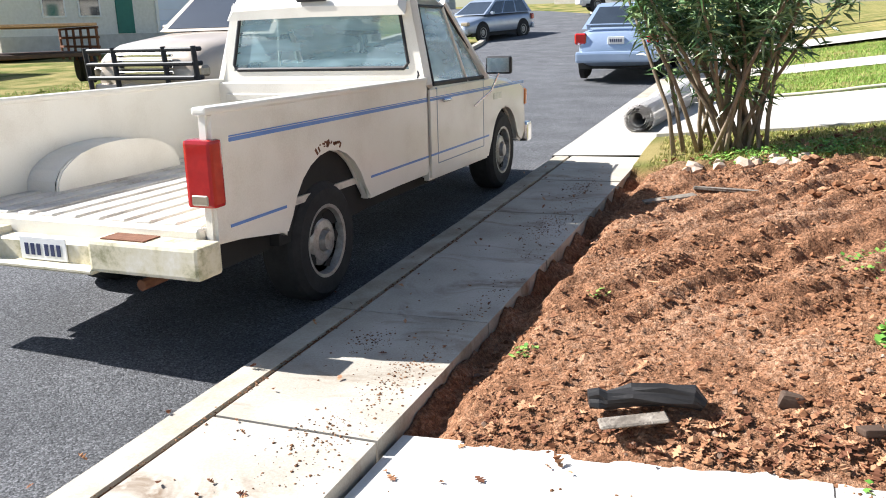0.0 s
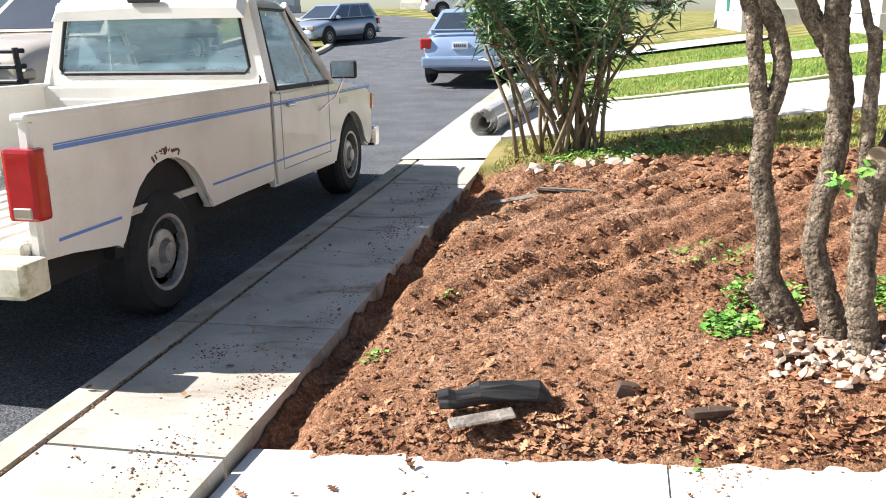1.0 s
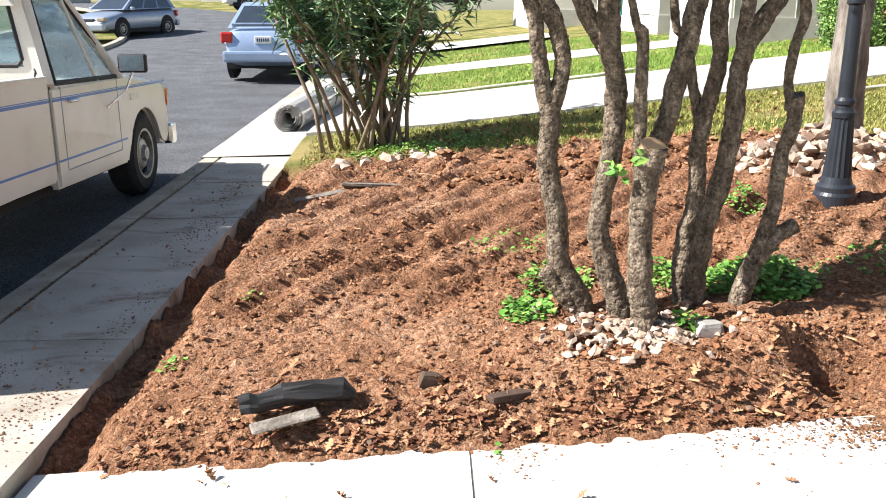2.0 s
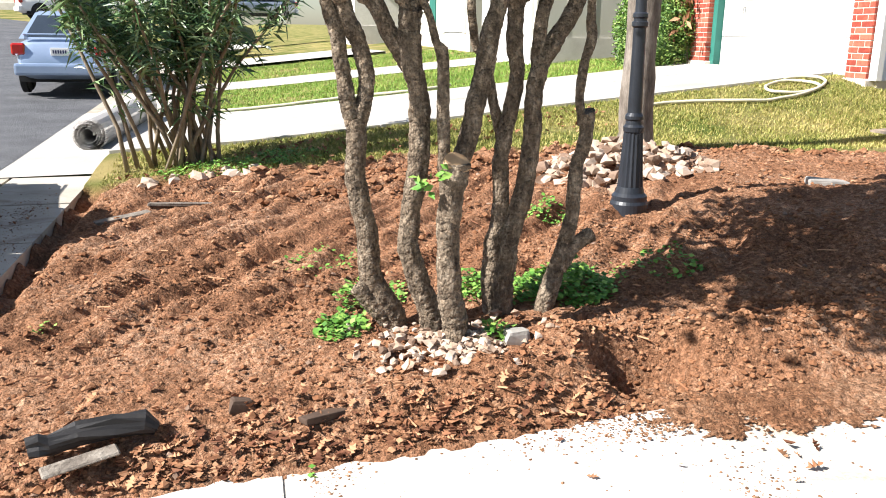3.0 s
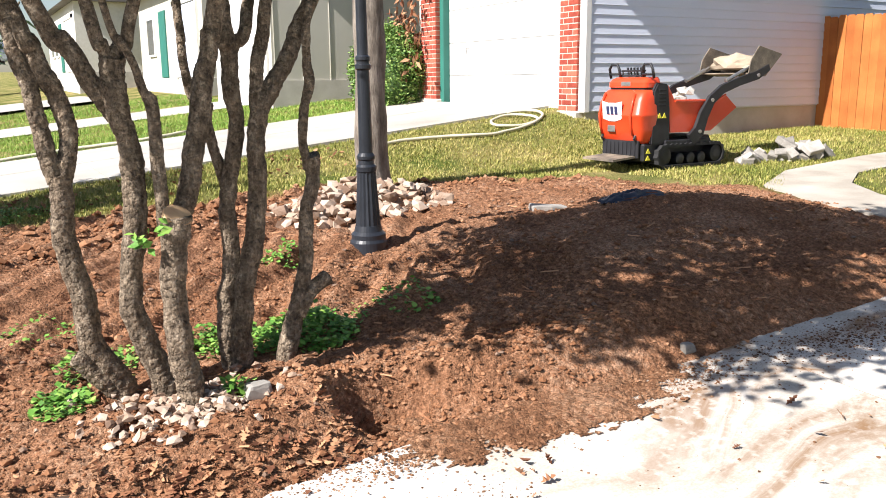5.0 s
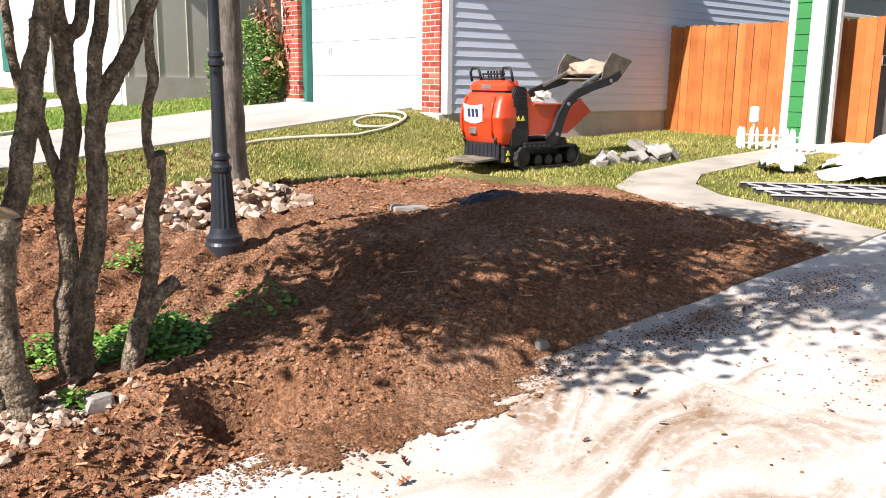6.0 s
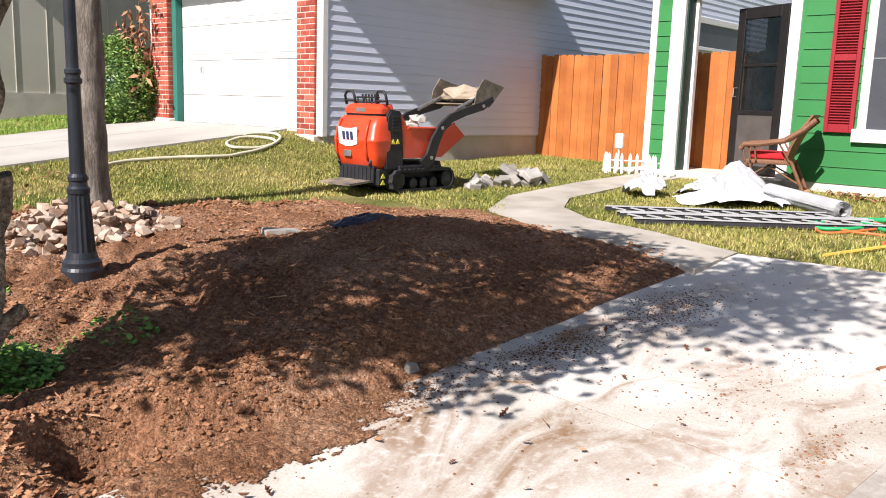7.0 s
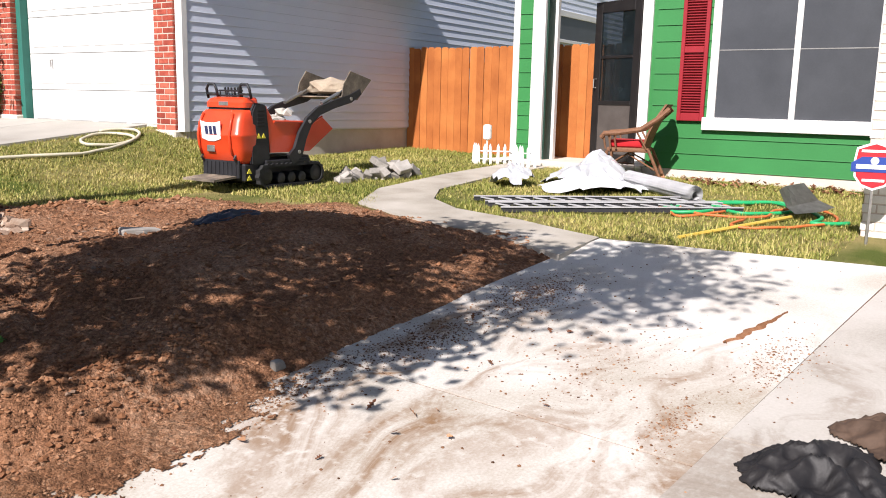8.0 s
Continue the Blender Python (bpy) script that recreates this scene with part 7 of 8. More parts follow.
    # lift arms: flat plates, cranked, with rams
    ARM = [(0.02, 0.32), (0.16, 0.42), (0.24, 0.62), (0.36, 0.80), (0.55, 0.93), (0.85, 1.02), (1.20, 1.10), (1.42, 1.20)]
    WID = [0.075, 0.085, 0.075, 0.062, 0.055, 0.052, 0.055, 0.04]
    for s in (1, -1):
        bm = bmesh.new()
        up_, dn = [], []
        for k, (x, z) in enumerate(ARM):
            a, b = ARM[max(k - 1, 0)], ARM[min(k + 1, len(ARM) - 1)]
            d = Vector((b[0] - a[0], b[1] - a[1])).normalized()
            up_.append((x - d.y * WID[k], z + d.x * WID[k]))
            dn.append((x + d.y * WID[k], z - d.x * WID[k]))
        prism(bm, up_ + dn[::-1], s * 0.40 - 0.022, s * 0.40 + 0.022)
        arm = part("lift_arm", bm, "black", e, "black steel lift arm")
        for x, z in (ARM[1], ARM[3], ARM[6]):
            bm = bmesh.new()
            spin(bm, [(0.024, 0), (0.024, 0.012), (0.010, 0.016)], sides=12, m=pose(x, s * 0.424, z, 90 if s > 0 else 90, 0, 0) if s < 0 else pose(x, 0.424, z, -90, 0, 0))
            part("pin", bm, "steel", arm)
        bm = bmesh.new()
        tube(bm, [(0.30, s * 0.33, 0.44), (0.46, s * 0.33, 0.72)], 0.030, 8)
        tube(bm, [(0.46, s * 0.33, 0.72), (0.58, s * 0.33, 0.92)], 0.014, 8)
        part("ram", bm, "black", e)
        bm = bmesh.new()
        tube(bm, [(0.70, s * 0.33, 1.03), (1.05, s * 0.33, 1.17)], 0.026, 8)
        tube(bm, [(1.05, s * 0.33, 1.17), (1.14, s * 0.33, 1.21)], 0.013, 8)
        part("tilt_ram", bm, "steel", e)
    bm = bmesh.new()
    prof = [(1.22, 1.47), (1.08, 1.30), (1.04, 1.13), (1.38, 1.10), (1.68, 1.37)]
    for s in (1, -1):
        bm.faces.new([bm.verts.new((x, s * 0.40, z)) for x, z in prof])
    for (xa, za), (xb, zb) in zip(prof[2:], prof[3:]):
        bm.faces.new([bm.verts.new(p) for p in ((xa, -0.40, za), (xb, -0.40, zb), (xb, 0.40, zb), (xa, 0.40, za))])
    bmesh.ops.remove_doubles(bm, verts=bm.verts[:], dist=0.001)
    bmesh.ops.solidify(bm, geom=bm.faces[:], thickness=0.014)
    part("bucket", bm, "bucket", e, "mud-caked steel bucket")
    bm = stone_mesh(55, 0.22, 0.62, 0.30)
    bmesh.ops.subdivide_edges(bm, edges=bm.edges[:], cuts=2, use_grid_fill=True)
    for v in bm.verts:
        v.co *= 1 + 0.16 * noise.noise(v.co * 14)
    lump_ob = part("mud_load", bm, "mudload", e, "pale dried mud in the bucket")
    lump_ob.location, lump_ob.scale = (1.30, 0.02, 1.25), (1.0, 1.65, 1.0)


M["loadstone"] = mat("pale_limestone", [(0.40, 0.37, 0.32), (0.62, 0.58, 0.52)], 9, 0.9, 0.4, obj=0.4)
M["mudload"] = mat("dried_mud", [(0.26, 0.20, 0.14), (0.46, 0.38, 0.28)], 6, 0.95, 0.5)
M["bucket"] = mat("muddy_steel", [(0.05, 0.045, 0.04), (0.17, 0.14, 0.105), (0.36, 0.29, 0.21)], 7, 0.8, 0.3)
loader()


# ---- houses further up the street ----
def far_house(name, label, m, w, d, h, wall, doorcol, roof_over=0.4, rise=1.6):
    """A single-storey house with a garage door, an entry and a gabled roof; front faces -x."""
    e = thing(name, label, "house", m, group="houses along the street")
    bm = bmesh.new()
    box(bm, 0, d, 0, w, -0.6, h)
    part("wall", bm, wall, e)
    bm = bmesh.new()
    box(bm, -0.03, d + 0.03, -0.03, w + 0.03, -0.7, 0.18, 0.01)
    part("foundation", bm, "found", e)
    bm = bmesh.new()
    prism(bm, [(-roof_over, h), (d + roof_over, h), (d / 2, h + rise)], -roof_over, w + roof_over)
    part("roof", bm, "roof", e)
    gd = None
    for k in range(4):
        bm = bmesh.new()
        box(bm, -0.05, 0.0, 0.6, 3.2, 0.2 + 0.52 * k, 0.71 + 0.52 * k, 0.01)
        part("garage_panel", bm, doorcol, e)
    bm = bmesh.new()
    for y0, y1, z0, z1 in ((0.45, 0.6, 0.18, 2.45), (3.2, 3.35, 0.18, 2.45), (0.45, 3.35, 2.3, 2.45)):
        box(bm, -0.08, 0.02, y0, y1, z0, z1)
    part("garage_frame", bm, "white", e)
    if w > 6:
        bm = bmesh.new()
        box(bm, -0.05, 0.02, 4.6, 5.5, 0.2, 2.3, 0.01)
        part("door", bm, "trimgreen", e)
        for y in (6.3, 8.0):
            if y + 1.2 < w:
                bm = bmesh.new()
                box(bm, -0.06, 0.02, y, y + 1.1, 0.9, 2.2, 0.01)
                f = part("window_frame", bm, "white", e)
                bm = bmesh.new()
                box(bm, -0.07, -0.05, y + 0.08, y + 1.02, 0.98, 2.12)
                part("pane", bm, "darkglass", f)
    return e


bm = bmesh.new()
box(bm, 5.75, 14.0, 17.0, 17.2, 1.52, 4.6)
for k in range(14):
    box(bm, 5.80 + 0.6 * k, 5.815 + 0.6 * k, 16.985, 17.0, 1.52, 4.6)
tagged(part("wall_beige", bm, "beige"), "plain beige panelled flank of the next house", "wall", kind="structure")
tagged(wall_block("foundation", 5.72, 14.0, 16.96, 17.2, 0.6, 1.53, "found", "grey foundation of the next house"), category="foundation")
# white against the beige flank: the sunlight is put into the front's colour
tagged(wall_block("wall_front", 5.70, 5.9, 17.21, 21.0, 0.6, 4.6, "white", "front of the next house, its sunlit look put into a white colour"), category="wall")
tagged(wall_block("roof_next", 5.3, 14.2, 16.5, 21.5, 4.6, 4.8, "roof", "dark shingled roof of the next house"), category="roof")
far_house("house", "grey-green house with a lap garage door", pose(6.2, 24.0, 1.45), 9, 8, 2.9, "beige", "siding")
far_house("house", "cream house with a white garage further up the street", pose(4.5, 37.0, 1.75), 11, 8, 2.9, "whitebrick", "white")
far_house("house", "tan house across the street", pose(-26, 20.0, 0.9, 0, 0, 180), 11, 8, 2.9, "beige", "white")
far_house("house", "pale house across the street", pose(-27, 36.0, 1.4, 0, 0, 170), 11, 8, 2.9, "whitebrick", "siding")
far_house("house", "cream house at the bend of the street", pose(-24, 62.0, 3.0, 0, 0, 120), 12, 8, 2.9, "beige", "white")
far_house("house", "white house at the top of the street", pose(-6, 66.0, 3.2, 0, 0, 80), 12, 8, 2.9, "whitebrick", "white")
far_house("house", "tan house behind the camera across the street", pose(-18, -16.0, 0.2, 0, 0, 180), 12, 8, 2.9, "beige", "white")
for k, (x0, x1, y0, y1) in enumerate(((-1.3, 6.0, 18.6, 21.0), (-1.3, 5.0, 27.5, 30.5), (-1.3, 4.0, 36, 39))):
    sheet("driveway_far", x0, x1, [y0, (y0 + y1) / 2, y1], lambda x, y: ground_z(max(x, -1.4), y) + 0.02, 0.1, "next_drive", "pale concrete drive of a house further up", category="driveway", nx=6)


# ---- clipped shrub and dead creeper by the garage ----
sx, sy = 7.0, 14.25
shrub = thing("clipped_shrub", "dense round evergreen shrub beside the garage", "shrub", pose(sx, sy, next_drive_z(sx, sy) - 0.05))
rnd = random.Random(21)
bm = bmesh.new()
for _ in range(1300):
    a, b = rnd.uniform(0, 6.283), math.acos(rnd.uniform(-0.6, 1))
    r = 0.92 + 0.10 * rnd.random() + 0.12 * noise.noise(Vector((math.cos(a) * 2, math.sin(a) * 2, b * 2)))
    c = (0.62 * r * math.sin(b) * math.cos(a), 0.85 * r * math.sin(b) * math.sin(a), 0.55 + 0.85 * r * math.cos(b))
    leaf_quads(bm, c, 9, 0.05, 0.07, 0.035, 0.7, 0.3)
part("foliage", bm, "shrub", shrub)
bm = bmesh.new()
bmesh.ops.create_icosphere(bm, subdivisions=3, radius=0.52)
for v in bm.verts:
    v.co = Vector((v.co.x * 0.95, v.co.y * 1.15, 0.55 + v.co.z * 1.15)) * (1 + 0.08 * noise.noise(v.co * 5))
part("inner_growth", bm, "leaf", shrub)
bm = bmesh.new()
tube(bm, [(0, 0, -0.2), (0, 0, 0.4)], 0.06, 8)
part("trunk", bm, "bark", shrub)
creeper = thing("dead_creeper", "withered brown creeper on the brick pier", "creeper", pose(7.12, 13.5, 2.1))
bm = bmesh.new()
for _ in range(60):
    c = (rnd.gauss(0, 0.10), rnd.gauss(0.15, 0.22), rnd.uniform(-0.5, 0.9))
    leaf_quads(bm, c, 5, 0.06, 0.15, 0.06, 0.6, -0.7)
part("dry_leaves", bm, "dryleaf", creeper)
bm = bmesh.new()
tube(bm, [(0.15, 0.0, -1.1), (0.10, 0.1, -0.3), (0.05, 0.2, 0.4), (0.0, 0.1, 1.0)], 0.012, 5)
part("vine", bm, "bark", creeper)


# ---- scattered stuff ----
rng = np.random.default_rng(7)


def scatter(name, label, category, spots, verts_f, material, smooth=False):
    """Joins many small pieces into one object; verts_f gives a piece's vertices and faces for a spot."""
    V, F, n = [], [], 0
    for s in spots:
        v, f = verts_f(s)
        V.append(v)
        F += [[i + n for i in q] for q in f]
        n += len(v)
    me = bpy.data.meshes.new(name)
    me.from_pydata(np.concatenate(V).tolist(), [], F)
    me.materials.append(M[material])
    if smooth:
        me.polygons.foreach_set("use_smooth", [True] * len(me.polygons))
    return tagged(new(name, me), label, category, kind="stuff")


OCT_V = np.array([(1, 0, 0), (-1, 0, 0), (0, 1, 0), (0, -1, 0), (0, 0, 1), (0, 0, -1), (0.6, 0.6, 0.5), (-0.6, 0.6, 0.5), (0.6, -0.6, 0.5), (-0.6, -0.6, 0.5)], float)
OCT_F = [[4, 6, 7], [4, 7, 9], [4, 9, 8], [4, 8, 6], [6, 0, 2], [6, 2, 7], [7, 2, 1], [7, 1, 9], [9, 1, 3], [9, 3, 8], [8, 3, 0], [8, 0, 6]]


def lump(s):
    x, y, z, r = s
    a = rng.uniform(0, 6.283)
    v = OCT_V * rng.uniform(0.65, 1.25, (10, 3)) * (r, r * rng.uniform(0.7, 1.3), r * rng.uniform(0.6, 1.0))
    c, q = math.cos(a), math.sin(a)
    return np.c_[v[:, 0] * c - v[:, 1] * q + x, v[:, 0] * q + v[:, 1] * c + y, v[:, 2] + z], OCT_F


def soil_spots(n, x0, x1, y0, y1, rmin, rmax, power=3.0, mask=0.5):
    out = []
    while len(out) < n:
        x, y = rng.uniform(x0, x1), rng.uniform(y0, y1)
        if soil_amount(x, y) < 0.5 or noise.noise(Vector((x * 1.2, y * 1.2, 4))) < rng.uniform(-1.2, 0.5) * mask:
            continue
        r = rmin + (rmax - rmin) * rng.random() ** power
        out.append((x, y, ground_z(x, y) + r * 0.15, r))
    return out


M["crumb"] = mat("crumb", [(0.075, 0.036, 0.020), (0.20, 0.105, 0.058), (0.36, 0.215, 0.13)], 2.0, 1.0, 0.3, fine=60, spec=0.1, island=0.35)
M["clod"] = mat("clod", [(0.095, 0.039, 0.019), (0.25, 0.118, 0.060), (0.42, 0.24, 0.14)], 2.0, 1.0, 0.5, fine=60, spec=0.1, island=0.28)
near_clods = soil_spots(19000, -1.4, 3.2, 3.0, 5.2, 0.0025, 0.014, 5.0)
mid_clods = soil_spots(11000, -1.4, 6.3, 3.0, 8.2, 0.004, 0.026, 5.0)
ridge = soil_spots(2600, 1.3, 2.9, 3.0, 3.6, 0.004, 0.020, 3.2)
bank = soil_spots(1300, 0.0, 6.0, 6.8, 8.2, 0.010, 0.05, 3.0)
scatter("soil_clods", "crumbled clods of brown soil", "clods", near_clods + mid_clods + ridge + bank, lump, "clod")
pebbles = [(x, y, z, r * 0.8) for x, y, z, r in soil_spots(420, -1.4, 5.5, 3.0, 7.5, 0.008, 0.026, 2.0)]
scatter("pebbles", "pale pebbles lying in the soil", "pebbles", pebbles, lump, "stone")


def path_z(x, y):
    return street(y) + 0.012 * (x + 2.32)


# fallen oak leaves
def oak_leaf(s):
    x, y, z, r = s
    a, tilt, curl = rng.uniform(0, 6.283), rng.uniform(-0.9, 0.9), rng.uniform(0.1, 0.9)
    prof = ((0, 0.06), (0.2, 0.22), (0.3, 0.10), (0.45, 0.40), (0.55, 0.14), (0.7, 0.34), (0.8, 0.12), (1.0, 0.03))
    P = [(u - 0.5, w) for u, w in prof] + [(u - 0.5, -w) for u, w in prof[::-1]]
    v = np.array([(p, w, curl * w * w * 2.0 + 0.35 * curl * p * p) for p, w in P]) * r
    v = v[:, [0, 1, 2]]
    c, q = math.cos(tilt), math.sin(tilt)
    v = np.c_[v[:, 0] * c - v[:, 2] * q, v[:, 1], v[:, 0] * q + v[:, 2] * c]
    c, q = math.cos(a), math.sin(a)
    v = np.c_[v[:, 0] * c - v[:, 1] * q + x, v[:, 0] * q + v[:, 1] * c + y, v[:, 2] + z + abs(math.sin(tilt)) * r * 0.4 + 0.004]
    return v, [[i, i + 1, 14 - i, 15 - i] for i in range(7)]


leaves = []
while len(leaves) < 800:
    x, y = rng.uniform(-1.2, 1.38), 3.01 + abs(rng.normal(0, 0.17))
    if x < -0.3 and rng.random() < 0.5:
        continue
    leaves.append((x, y, ground_z(x, y), rng.uniform(0.02, 0.058)))
for _ in range(330):
    x, y = rng.uniform(-1.2, 1.4), rng.uniform(2.9, 5.6)
    if soil_amount(x, y) > 0.5 and rng.random() < 1.2 - (y - 2.9) * 0.35:
        leaves.append((x, y, ground_z(x, y), rng.uniform(0.02, 0.05)))
for _ in range(420):
    x, y = rng.uniform(9.6, 11.15), rng.uniform(1.4, 4.3)
    if x > 10.3 + 0.3 * rng.random():
        leaves.append((x, y, yard(x, y) + 0.01, rng.uniform(0.05, 0.10)))
for _ in range(250):
    x, y = rng.uniform(-1.2, 4.0), rng.uniform(8.3, 9.6)
    leaves.append((x, y, yard(x, y) + 0.012, rng.uniform(0.04, 0.08)))
for _ in range(70):
    x, y = rng.uniform(-1.4, 5.0), 3.0 - abs(rng.normal(0, 0.55))
    leaves.append((x, y, drive_z(x, y) + 0.002, rng.uniform(0.025, 0.06)))
for _ in range(60):
    x, y = rng.uniform(-2.5, -1.5), rng.uniform(2.0, 8.5)
    leaves.append((x, y, street(y) + 0.008, rng.uniform(0.02, 0.045)))
scatter("fallen_leaves", "curled dry brown oak leaves", "leaves", leaves, oak_leaf, "dryleaf")
crumbs = []
for _ in range(700):
    x, y = rng.uniform(-1.4, 6.4), 2.8 - abs(rng.normal(0, 0.8))
    crumbs.append((x, y, drive_z(x, y), 0.002 + 0.007 * rng.random() ** 3))
for _ in range(160):
    x, y = rng.uniform(-2.55, -1.47) * 0.5 + 0.5 * rng.uniform(-2.0, -1.47), rng.uniform(1.6, 8.8)
    crumbs.append((x, y, street(y) + 0.004, 0.002 + 0.008 * rng.random() ** 3))
for cx, cy, rx, ry, n, zf in ((2.2, 2.93, 0.50, 0.12, 9000, drive_z), (2.5, 2.85, 0.5, 0.12, 1500, drive_z), (1.35, 2.93, 0.35, 0.10, 900, drive_z), (4.75, 2.62, 0.42, 0.20, 2600, drive_z), (3.75, 2.70, 0.30, 0.16, 1500, drive_z), (3.9, 1.75, 0.5, 0.3, 500, drive_z), (3.45, 1.28, 0.22, 0.07, 400, drive_z), (4.35, 1.10, 0.32, 0.12, 600, drive_z), (0.28, 2.93, 0.10, 0.10, 200, drive_z), (3.3, 2.80, 0.5, 0.12, 700, drive_z), (1.6, 2.4, 0.12, 0.25, 300, drive_z), (-1.62, 3.45, 0.10, 0.30, 420, path_z), (-1.95, 3.75, 0.09, 0.12, 220, path_z), (-1.58, 4.8, 0.07, 0.55, 420, path_z), (-1.66, 6.2, 0.12, 0.5, 600, path_z), (-1.72, 7.5, 0.13, 0.4, 420, path_z), (-1.66, 2.8, 0.14, 0.25, 260, path_z), (-2.22, 4.5, 0.014, 2.4, 900, path_z)):
    for _ in range(n):
        x, y = rng.normal(cx, rx * 0.7), rng.normal(cy, ry * 0.7)
        if zf is path_z and x > -1.47:
            continue
        if zf is drive_z and y > 3.05:
            continue
        crumbs.append((x, y, zf(x, y) + 0.012 * rng.random() * (n > 5000), 0.0018 + (0.009 if n > 5000 else 0.006) * rng.random() ** 3))
scatter("soil_crumbs", "crumbs of soil on the concrete", "crumbs", crumbs, lump, "crumb")


def twig(s):
    x, y, z, r = s
    a = rng.uniform(0, 6.283)
    d, q = np.array((math.cos(a), math.sin(a), rng.uniform(-0.1, 0.3))) * r, np.array((-math.sin(a), math.cos(a), 0)) * 0.003
    p = np.array((x, y, z + 0.006))
    return np.array([p - d - q, p - d + q, p + d + q, p + d - q, p - d + (0, 0, 0.006), p + d + (0, 0, 0.006)]), [[0, 4, 5, 3], [1, 2, 5, 4]]


twigs = [(x, y, z, r * 1.5) for x, y, z, r in soil_spots(620, -1.4, 6.0, 3.0, 8.0, 0.01, 0.035, 1.5)]
scatter("twigs", "straw and thin twigs in the soil", "twigs", twigs, twig, "dryleaf")


# grass
def blade(s):
    x, y, z, h = s
    k = 4
    V, F = [], []
    for i in range(k):
        a = rng.uniform(0, 6.283)
        lean = rng.uniform(0.1, 0.9) * h
        bx, by = x + rng.normal(0, 0.02), y + rng.normal(0, 0.02)
        w = 0.003 + 0.03 * h
        V += [(bx - w * math.sin(a), by + w * math.cos(a), z), (bx + w * math.sin(a), by - w * math.cos(a), z), (bx + lean * math.cos(a), by + lean * math.sin(a), z + h * rng.uniform(0.5, 1.0))]
        F.append([3 * i, 3 * i + 1, 3 * i + 2])
    return np.array(V), F


def paved(x, y):
    return slab_under(x, y) > 0.5 or (5.6 < x < 11 and lerp_list(x, [5.6, 6.6, 7.6, 9.2, 11], [2.9, 5.4, 6.15, 6.35, 6.4]) > y > lerp_list(x, [5.6, 6.5, 6.9, 7.4, 8.0, 9.3, 11], [2.8, 2.9, 4.2, 5.25, 5.6, 5.75, 5.75])) or (x > 6.0 and y < 1.0)


M["grass"] = mat("grass_blades", [(0.14, 0.17, 0.025), (0.28, 0.28, 0.055), (0.50, 0.41, 0.15)], 0.9, 0.7, 0.0, detail=8, fine=20, island=0.55)
M["lush"] = mat("lush_grass_blades", [(0.11, 0.24, 0.025), (0.21, 0.36, 0.045), (0.40, 0.40, 0.11)], 0.7, 0.7, 0.0, detail=8, fine=20, island=0.45)


def lawn(n, x0, x1, y0, y1, hmin, hmax, zf):
    out = []
    while len(out) < n:
        x, y = rng.uniform(x0, x1), rng.uniform(y0, y1)
        if paved(x, y) or soil_amount(x, y) > rng.uniform(0.1, 0.9):
            n -= 1
            continue
        if noise.noise(Vector((x * 1.4, y * 1.4, 2))) < rng.uniform(-0.9, 0.1):
            n -= 0.5
            continue
        out.append((x, y, zf(x, y), rng.uniform(hmin, hmax)))
    return out


gz = lambda x, y: max(ground_z(x, y), yard(x, y) - 0.02)
scatter("grass", "patchy yellowing lawn grass", "grass", lawn(24000, -1.3, 7.4, 7.2, 9.95, 0.02, 0.055, gz) + lawn(14000, 6.2, 12.1, 5.4, 9.1, 0.02, 0.06, gz) + lawn(13000, 6.6, 11.1, 1.35, 5.6, 0.02, 0.06, gz), blade, "grass")
scatter("grass", "bright green lawn beyond the neighbour's drive", "grass", lawn(14000, -1.2, 7.0, 13.8, 18.5, 0.03, 0.08, ground_z) + lawn(6000, -1.0, 6.0, 21.1, 27, 0.04, 0.10, ground_z), blade, "lush")
far_lawn = [(x, y, ground_z(x, y), rng.uniform(0.04, 0.1)) for x, y in zip(rng.uniform(-18, -9.7, 7000), rng.uniform(8, 24, 7000))]
scatter("grass", "green lawn across the street", "grass", far_lawn, blade, "lush")


# green weeds
def weed(s):
    x, y, z, r = s
    V, F = [], []
    for i in range(3):
        a = rng.uniform(0, 6.283)
        e, q = np.array((math.cos(a), math.sin(a), rng.uniform(0.1, 0.8))) * r, np.array((-math.sin(a), math.cos(a), 0)) * r * 0.55
        p = np.array((x, y, z)) + rng.normal(0, r * 0.5, 3)
        n = len(V)
        V += [p, p + e * 0.5 + q, p + e, p + e * 0.5 - q]
        F.append([n, n + 1, n + 2, n + 3])
    return np.array(V), F


wd = []
for cx, cy, rx, ry, n, h in ((1.52, 4.05, 0.26, 0.22, 520, 0.13), (1.22, 4.25, 0.25, 0.18, 260, 0.10), (0.42, 3.95, 0.12, 0.15, 150, 0.08), (0.62, 4.35, 0.2, 0.25, 160, 0.05), (1.05, 3.62, 0.07, 0.06, 50, 0.10), (-0.2, 8.45, 0.7, 0.3, 420, 0.09), (0.35, 8.75, 0.5, 0.35, 260, 0.08), (1.9, 5.5, 0.2, 0.2, 90, 0.06), (2.05, 4.15, 0.25, 0.2, 70, 0.05), (0.45, 5.1, 0.25, 0.2, 40, 0.04), (-1.15, 3.75, 0.05, 0.07, 14, 0.02), (0.20, 2.92, 0.06, 0.04, 30, 0.03), (-1.0, 4.6, 0.05, 0.05, 8, 0.02), (2.9, 2.7, 0.05, 0.04, 24, 0.04)):
    for _ in range(n):
        a, r = rng.uniform(0, 6.283), math.sqrt(rng.random())
        x, y = cx + rx * r * math.cos(a), cy + ry * r * math.sin(a)
        wd.append((x, y, ground_z(x, y) + h * rng.random() * (1.1 - r), rng.uniform(0.014, 0.032)))
scatter("weeds", "bright green broad-leaved weeds", "weeds", wd, weed, "weed")

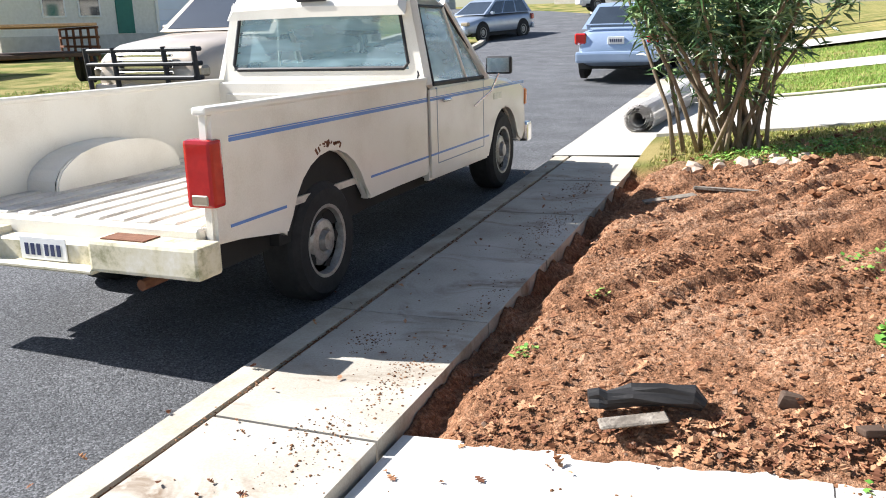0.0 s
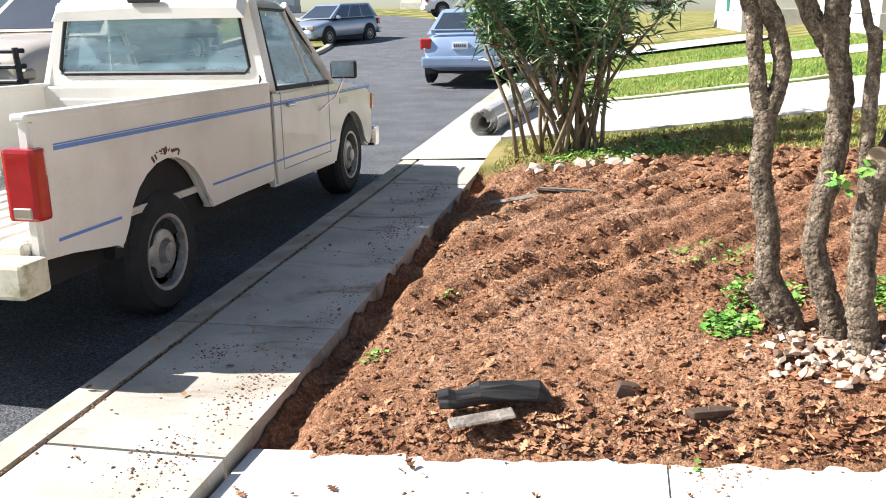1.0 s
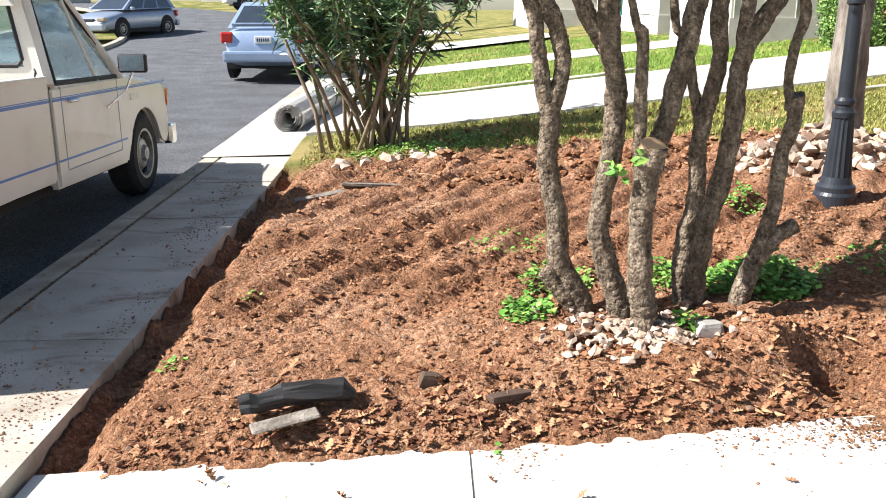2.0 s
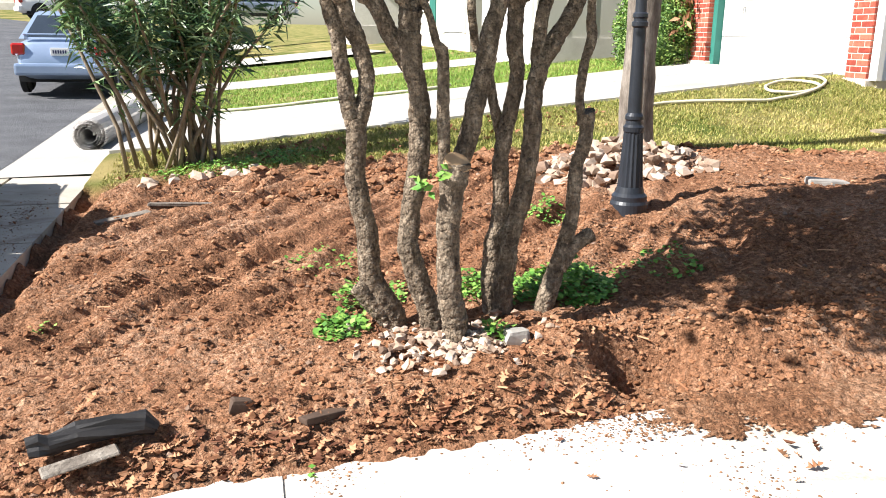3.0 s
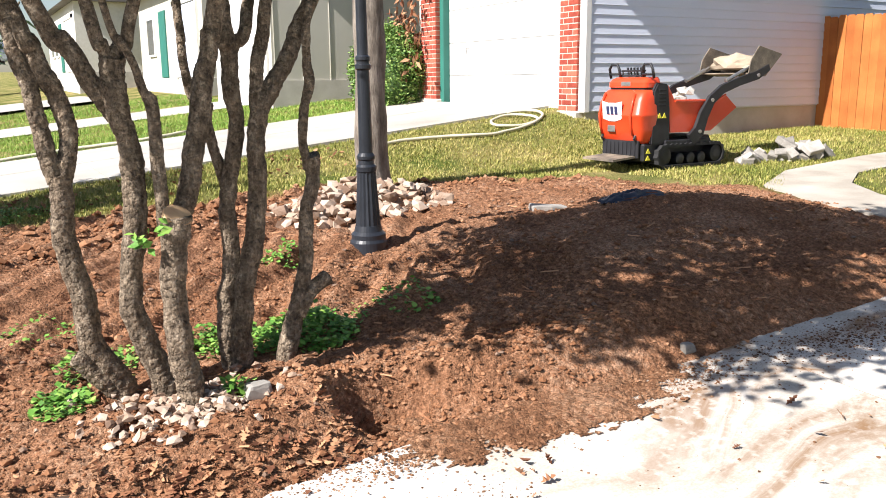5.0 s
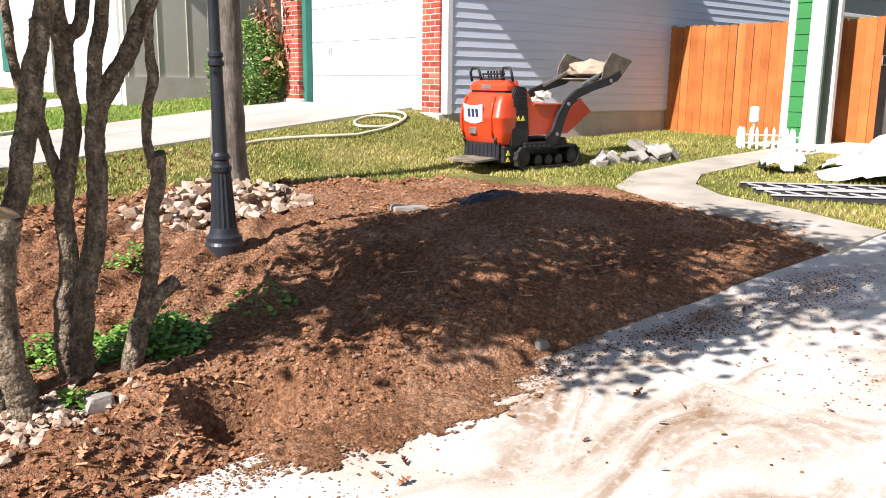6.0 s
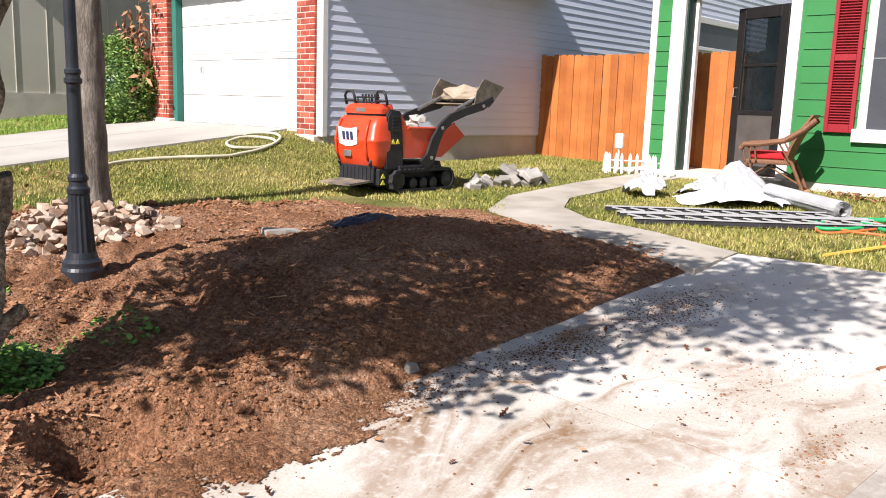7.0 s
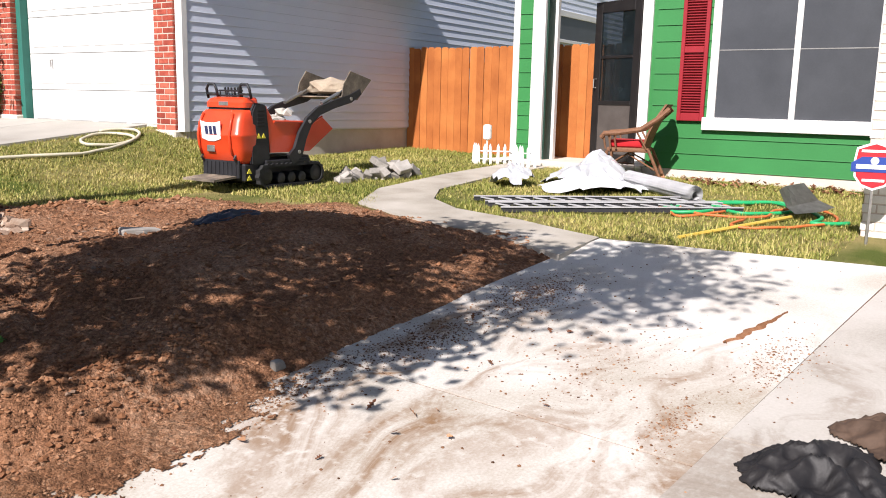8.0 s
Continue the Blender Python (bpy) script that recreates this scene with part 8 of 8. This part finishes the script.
# ---- small single things ----
log = thing("charred_log", "charred hollow log half buried in leaves", "log", pose(-0.52, 3.20, yard(-0.5, 3.2) + 0.030, 0, 0, 12))
bm = bmesh.new()
tube(bm, [(-0.21, 0, 0), (-0.17, 0.005, 0.004), (-0.14, 0.0, 0.0), (-0.05, 0.01, 0.012), (0.07, 0.015, 0.018), (0.17, 0.01, 0.012), (0.21, 0.0, -0.01)], [0.034, 0.040, 0.034, 0.043, 0.046, 0.040, 0.022], 18, wob=0.45)
part("log_body", bm, "tarp", log, smooth=False)
bm = bmesh.new()
box(bm, -0.19, 0.06, -0.13, -0.05, -0.035, -0.022, 0.006, m=pose(0, 0, 0, 0, -6, 8))
part("bark_flap", bm, "palmbark", log, "loose grey bark flap")
for nm, lb, x, y, sx_, sy_, sz_, rz, mtl in (("wood_block", "weathered brown offcut of wood in the soil", -0.02, 3.33, 0.045, 0.03, 0.03, 10, "brown_tarp"), ("stone_slab", "tilted grey flagstone shard on the soil", 4.08, 5.55, 0.14, 0.07, 0.03, -20, "chunk"), ("plank", "thin weathered plank lying in the soil", -0.45, 7.1, 0.30, 0.035, 0.012, 8, "palmbark"), ("bark_piece", "curled brown piece of bark among leaves", 0.28, 3.22, 0.10, 0.035, 0.015, 30, "brown_tarp"), ("bark_piece", "flat grey board at the edge of the soil", -0.9, 6.8, 0.20, 0.05, 0.01, 25, "palmbark"), ("stone", "grey stone at the driveway's edge", 3.0, 3.02, 0.03, 0.025, 0.025, 0, "chunk"), ("stone", "dark grey stone among the pale ones", 1.13, 3.58, 0.055, 0.045, 0.035, 0, "chunk")):
    bm = bmesh.new()
    box(bm, -sx_, sx_, -sy_, sy_, -sz_, sz_, min(sx_, sy_, sz_) * 0.5, seg=2)
    for v in bm.verts:
        v.co += Vector((noise.noise(v.co * 20), noise.noise(v.co * 20 + Vector((3, 3, 3))), noise.noise(v.co * 20 + Vector((7, 7, 7))))) * 0.012
    ob = part(nm, bm, mtl)
    ob.matrix_world = pose(x, y, ground_z(x, y) + sz_ * 0.5, random.uniform(-6, 6), random.uniform(-10, 10), rz)
    tagged(ob, lb, nm.replace("_", " "))

# loose soil spilled over the drive's edge
def spill(label, cx, cy, rx, ry, h, seed, turn=0.0):
    bm = bmesh.new()
    n, g = 96, {}
    ca, sa = math.cos(radians(turn)), math.sin(radians(turn))
    for j in range(n + 1):
        for i in range(n + 1):
            u, v = 2 * i / n - 1, 2 * j / n - 1
            x, y = cx + rx * u * ca - ry * v * sa, cy + rx * u * sa + ry * v * ca
            q = Vector((x, y, seed))
            k = 1 - math.hypot(u, v) + 0.34 * noise.noise(q * 2.3) + 0.32 * noise.noise(q * 7) + 0.30 * noise.noise(q * 24)
            if k < 0.12:
                continue
            lump_z = 0.010 * noise.noise(q * 16) + 0.008 * noise.noise(q * 34)
            g[i, j] = bm.verts.new((x, y, drive_z(x, y) + 0.002 + max(0, min(1, (k - 0.12) * 2.2) * (h + lump_z))))
    for i, j in list(g):
        q = [(i, j), (i + 1, j), (i + 1, j + 1), (i, j + 1)]
        if all(c in g for c in q):
            bm.faces.new([g[c] for c in q])
    bmesh.ops.delete(bm, geom=[v for v in bm.verts if not v.link_faces], context="VERTS")
    return tagged(part("soil_spill", bm, "loose_soil", smooth=True), label, "soil", kind="stuff")


spill("loose brown soil spilled over the driveway's edge", 2.15, 2.95, 0.72, 0.32, 0.026, 3.0)

# crack in the driveway, filled with soil
bm = bmesh.new()
prev = None
for i in range(25):
    t = i / 24
    x, y = 4.47 + 0.69 * t, 1.385 - 0.14 * t + 0.03 * noise.noise(Vector((t * 9, 0, 0)))
    w = 0.027 * math.sin(math.pi * min(1, t + 0.08)) * (1 + 0.5 * noise.noise(Vector((t * 20, 5, 0)))) + 0.003
    row = [bm.verts.new((x, y + k * w, drive_z(x, y) + (0.010 if k == 0 else -0.002))) for k in (-1, 0, 1)]
    if prev:
        for k in range(2):
            bm.faces.new((prev[k], prev[k + 1], row[k + 1], row[k]))
    prev = row
tagged(part("soil_crack", bm, "clod"), "jagged line of dark soil along a crack", "crack", kind="structure")
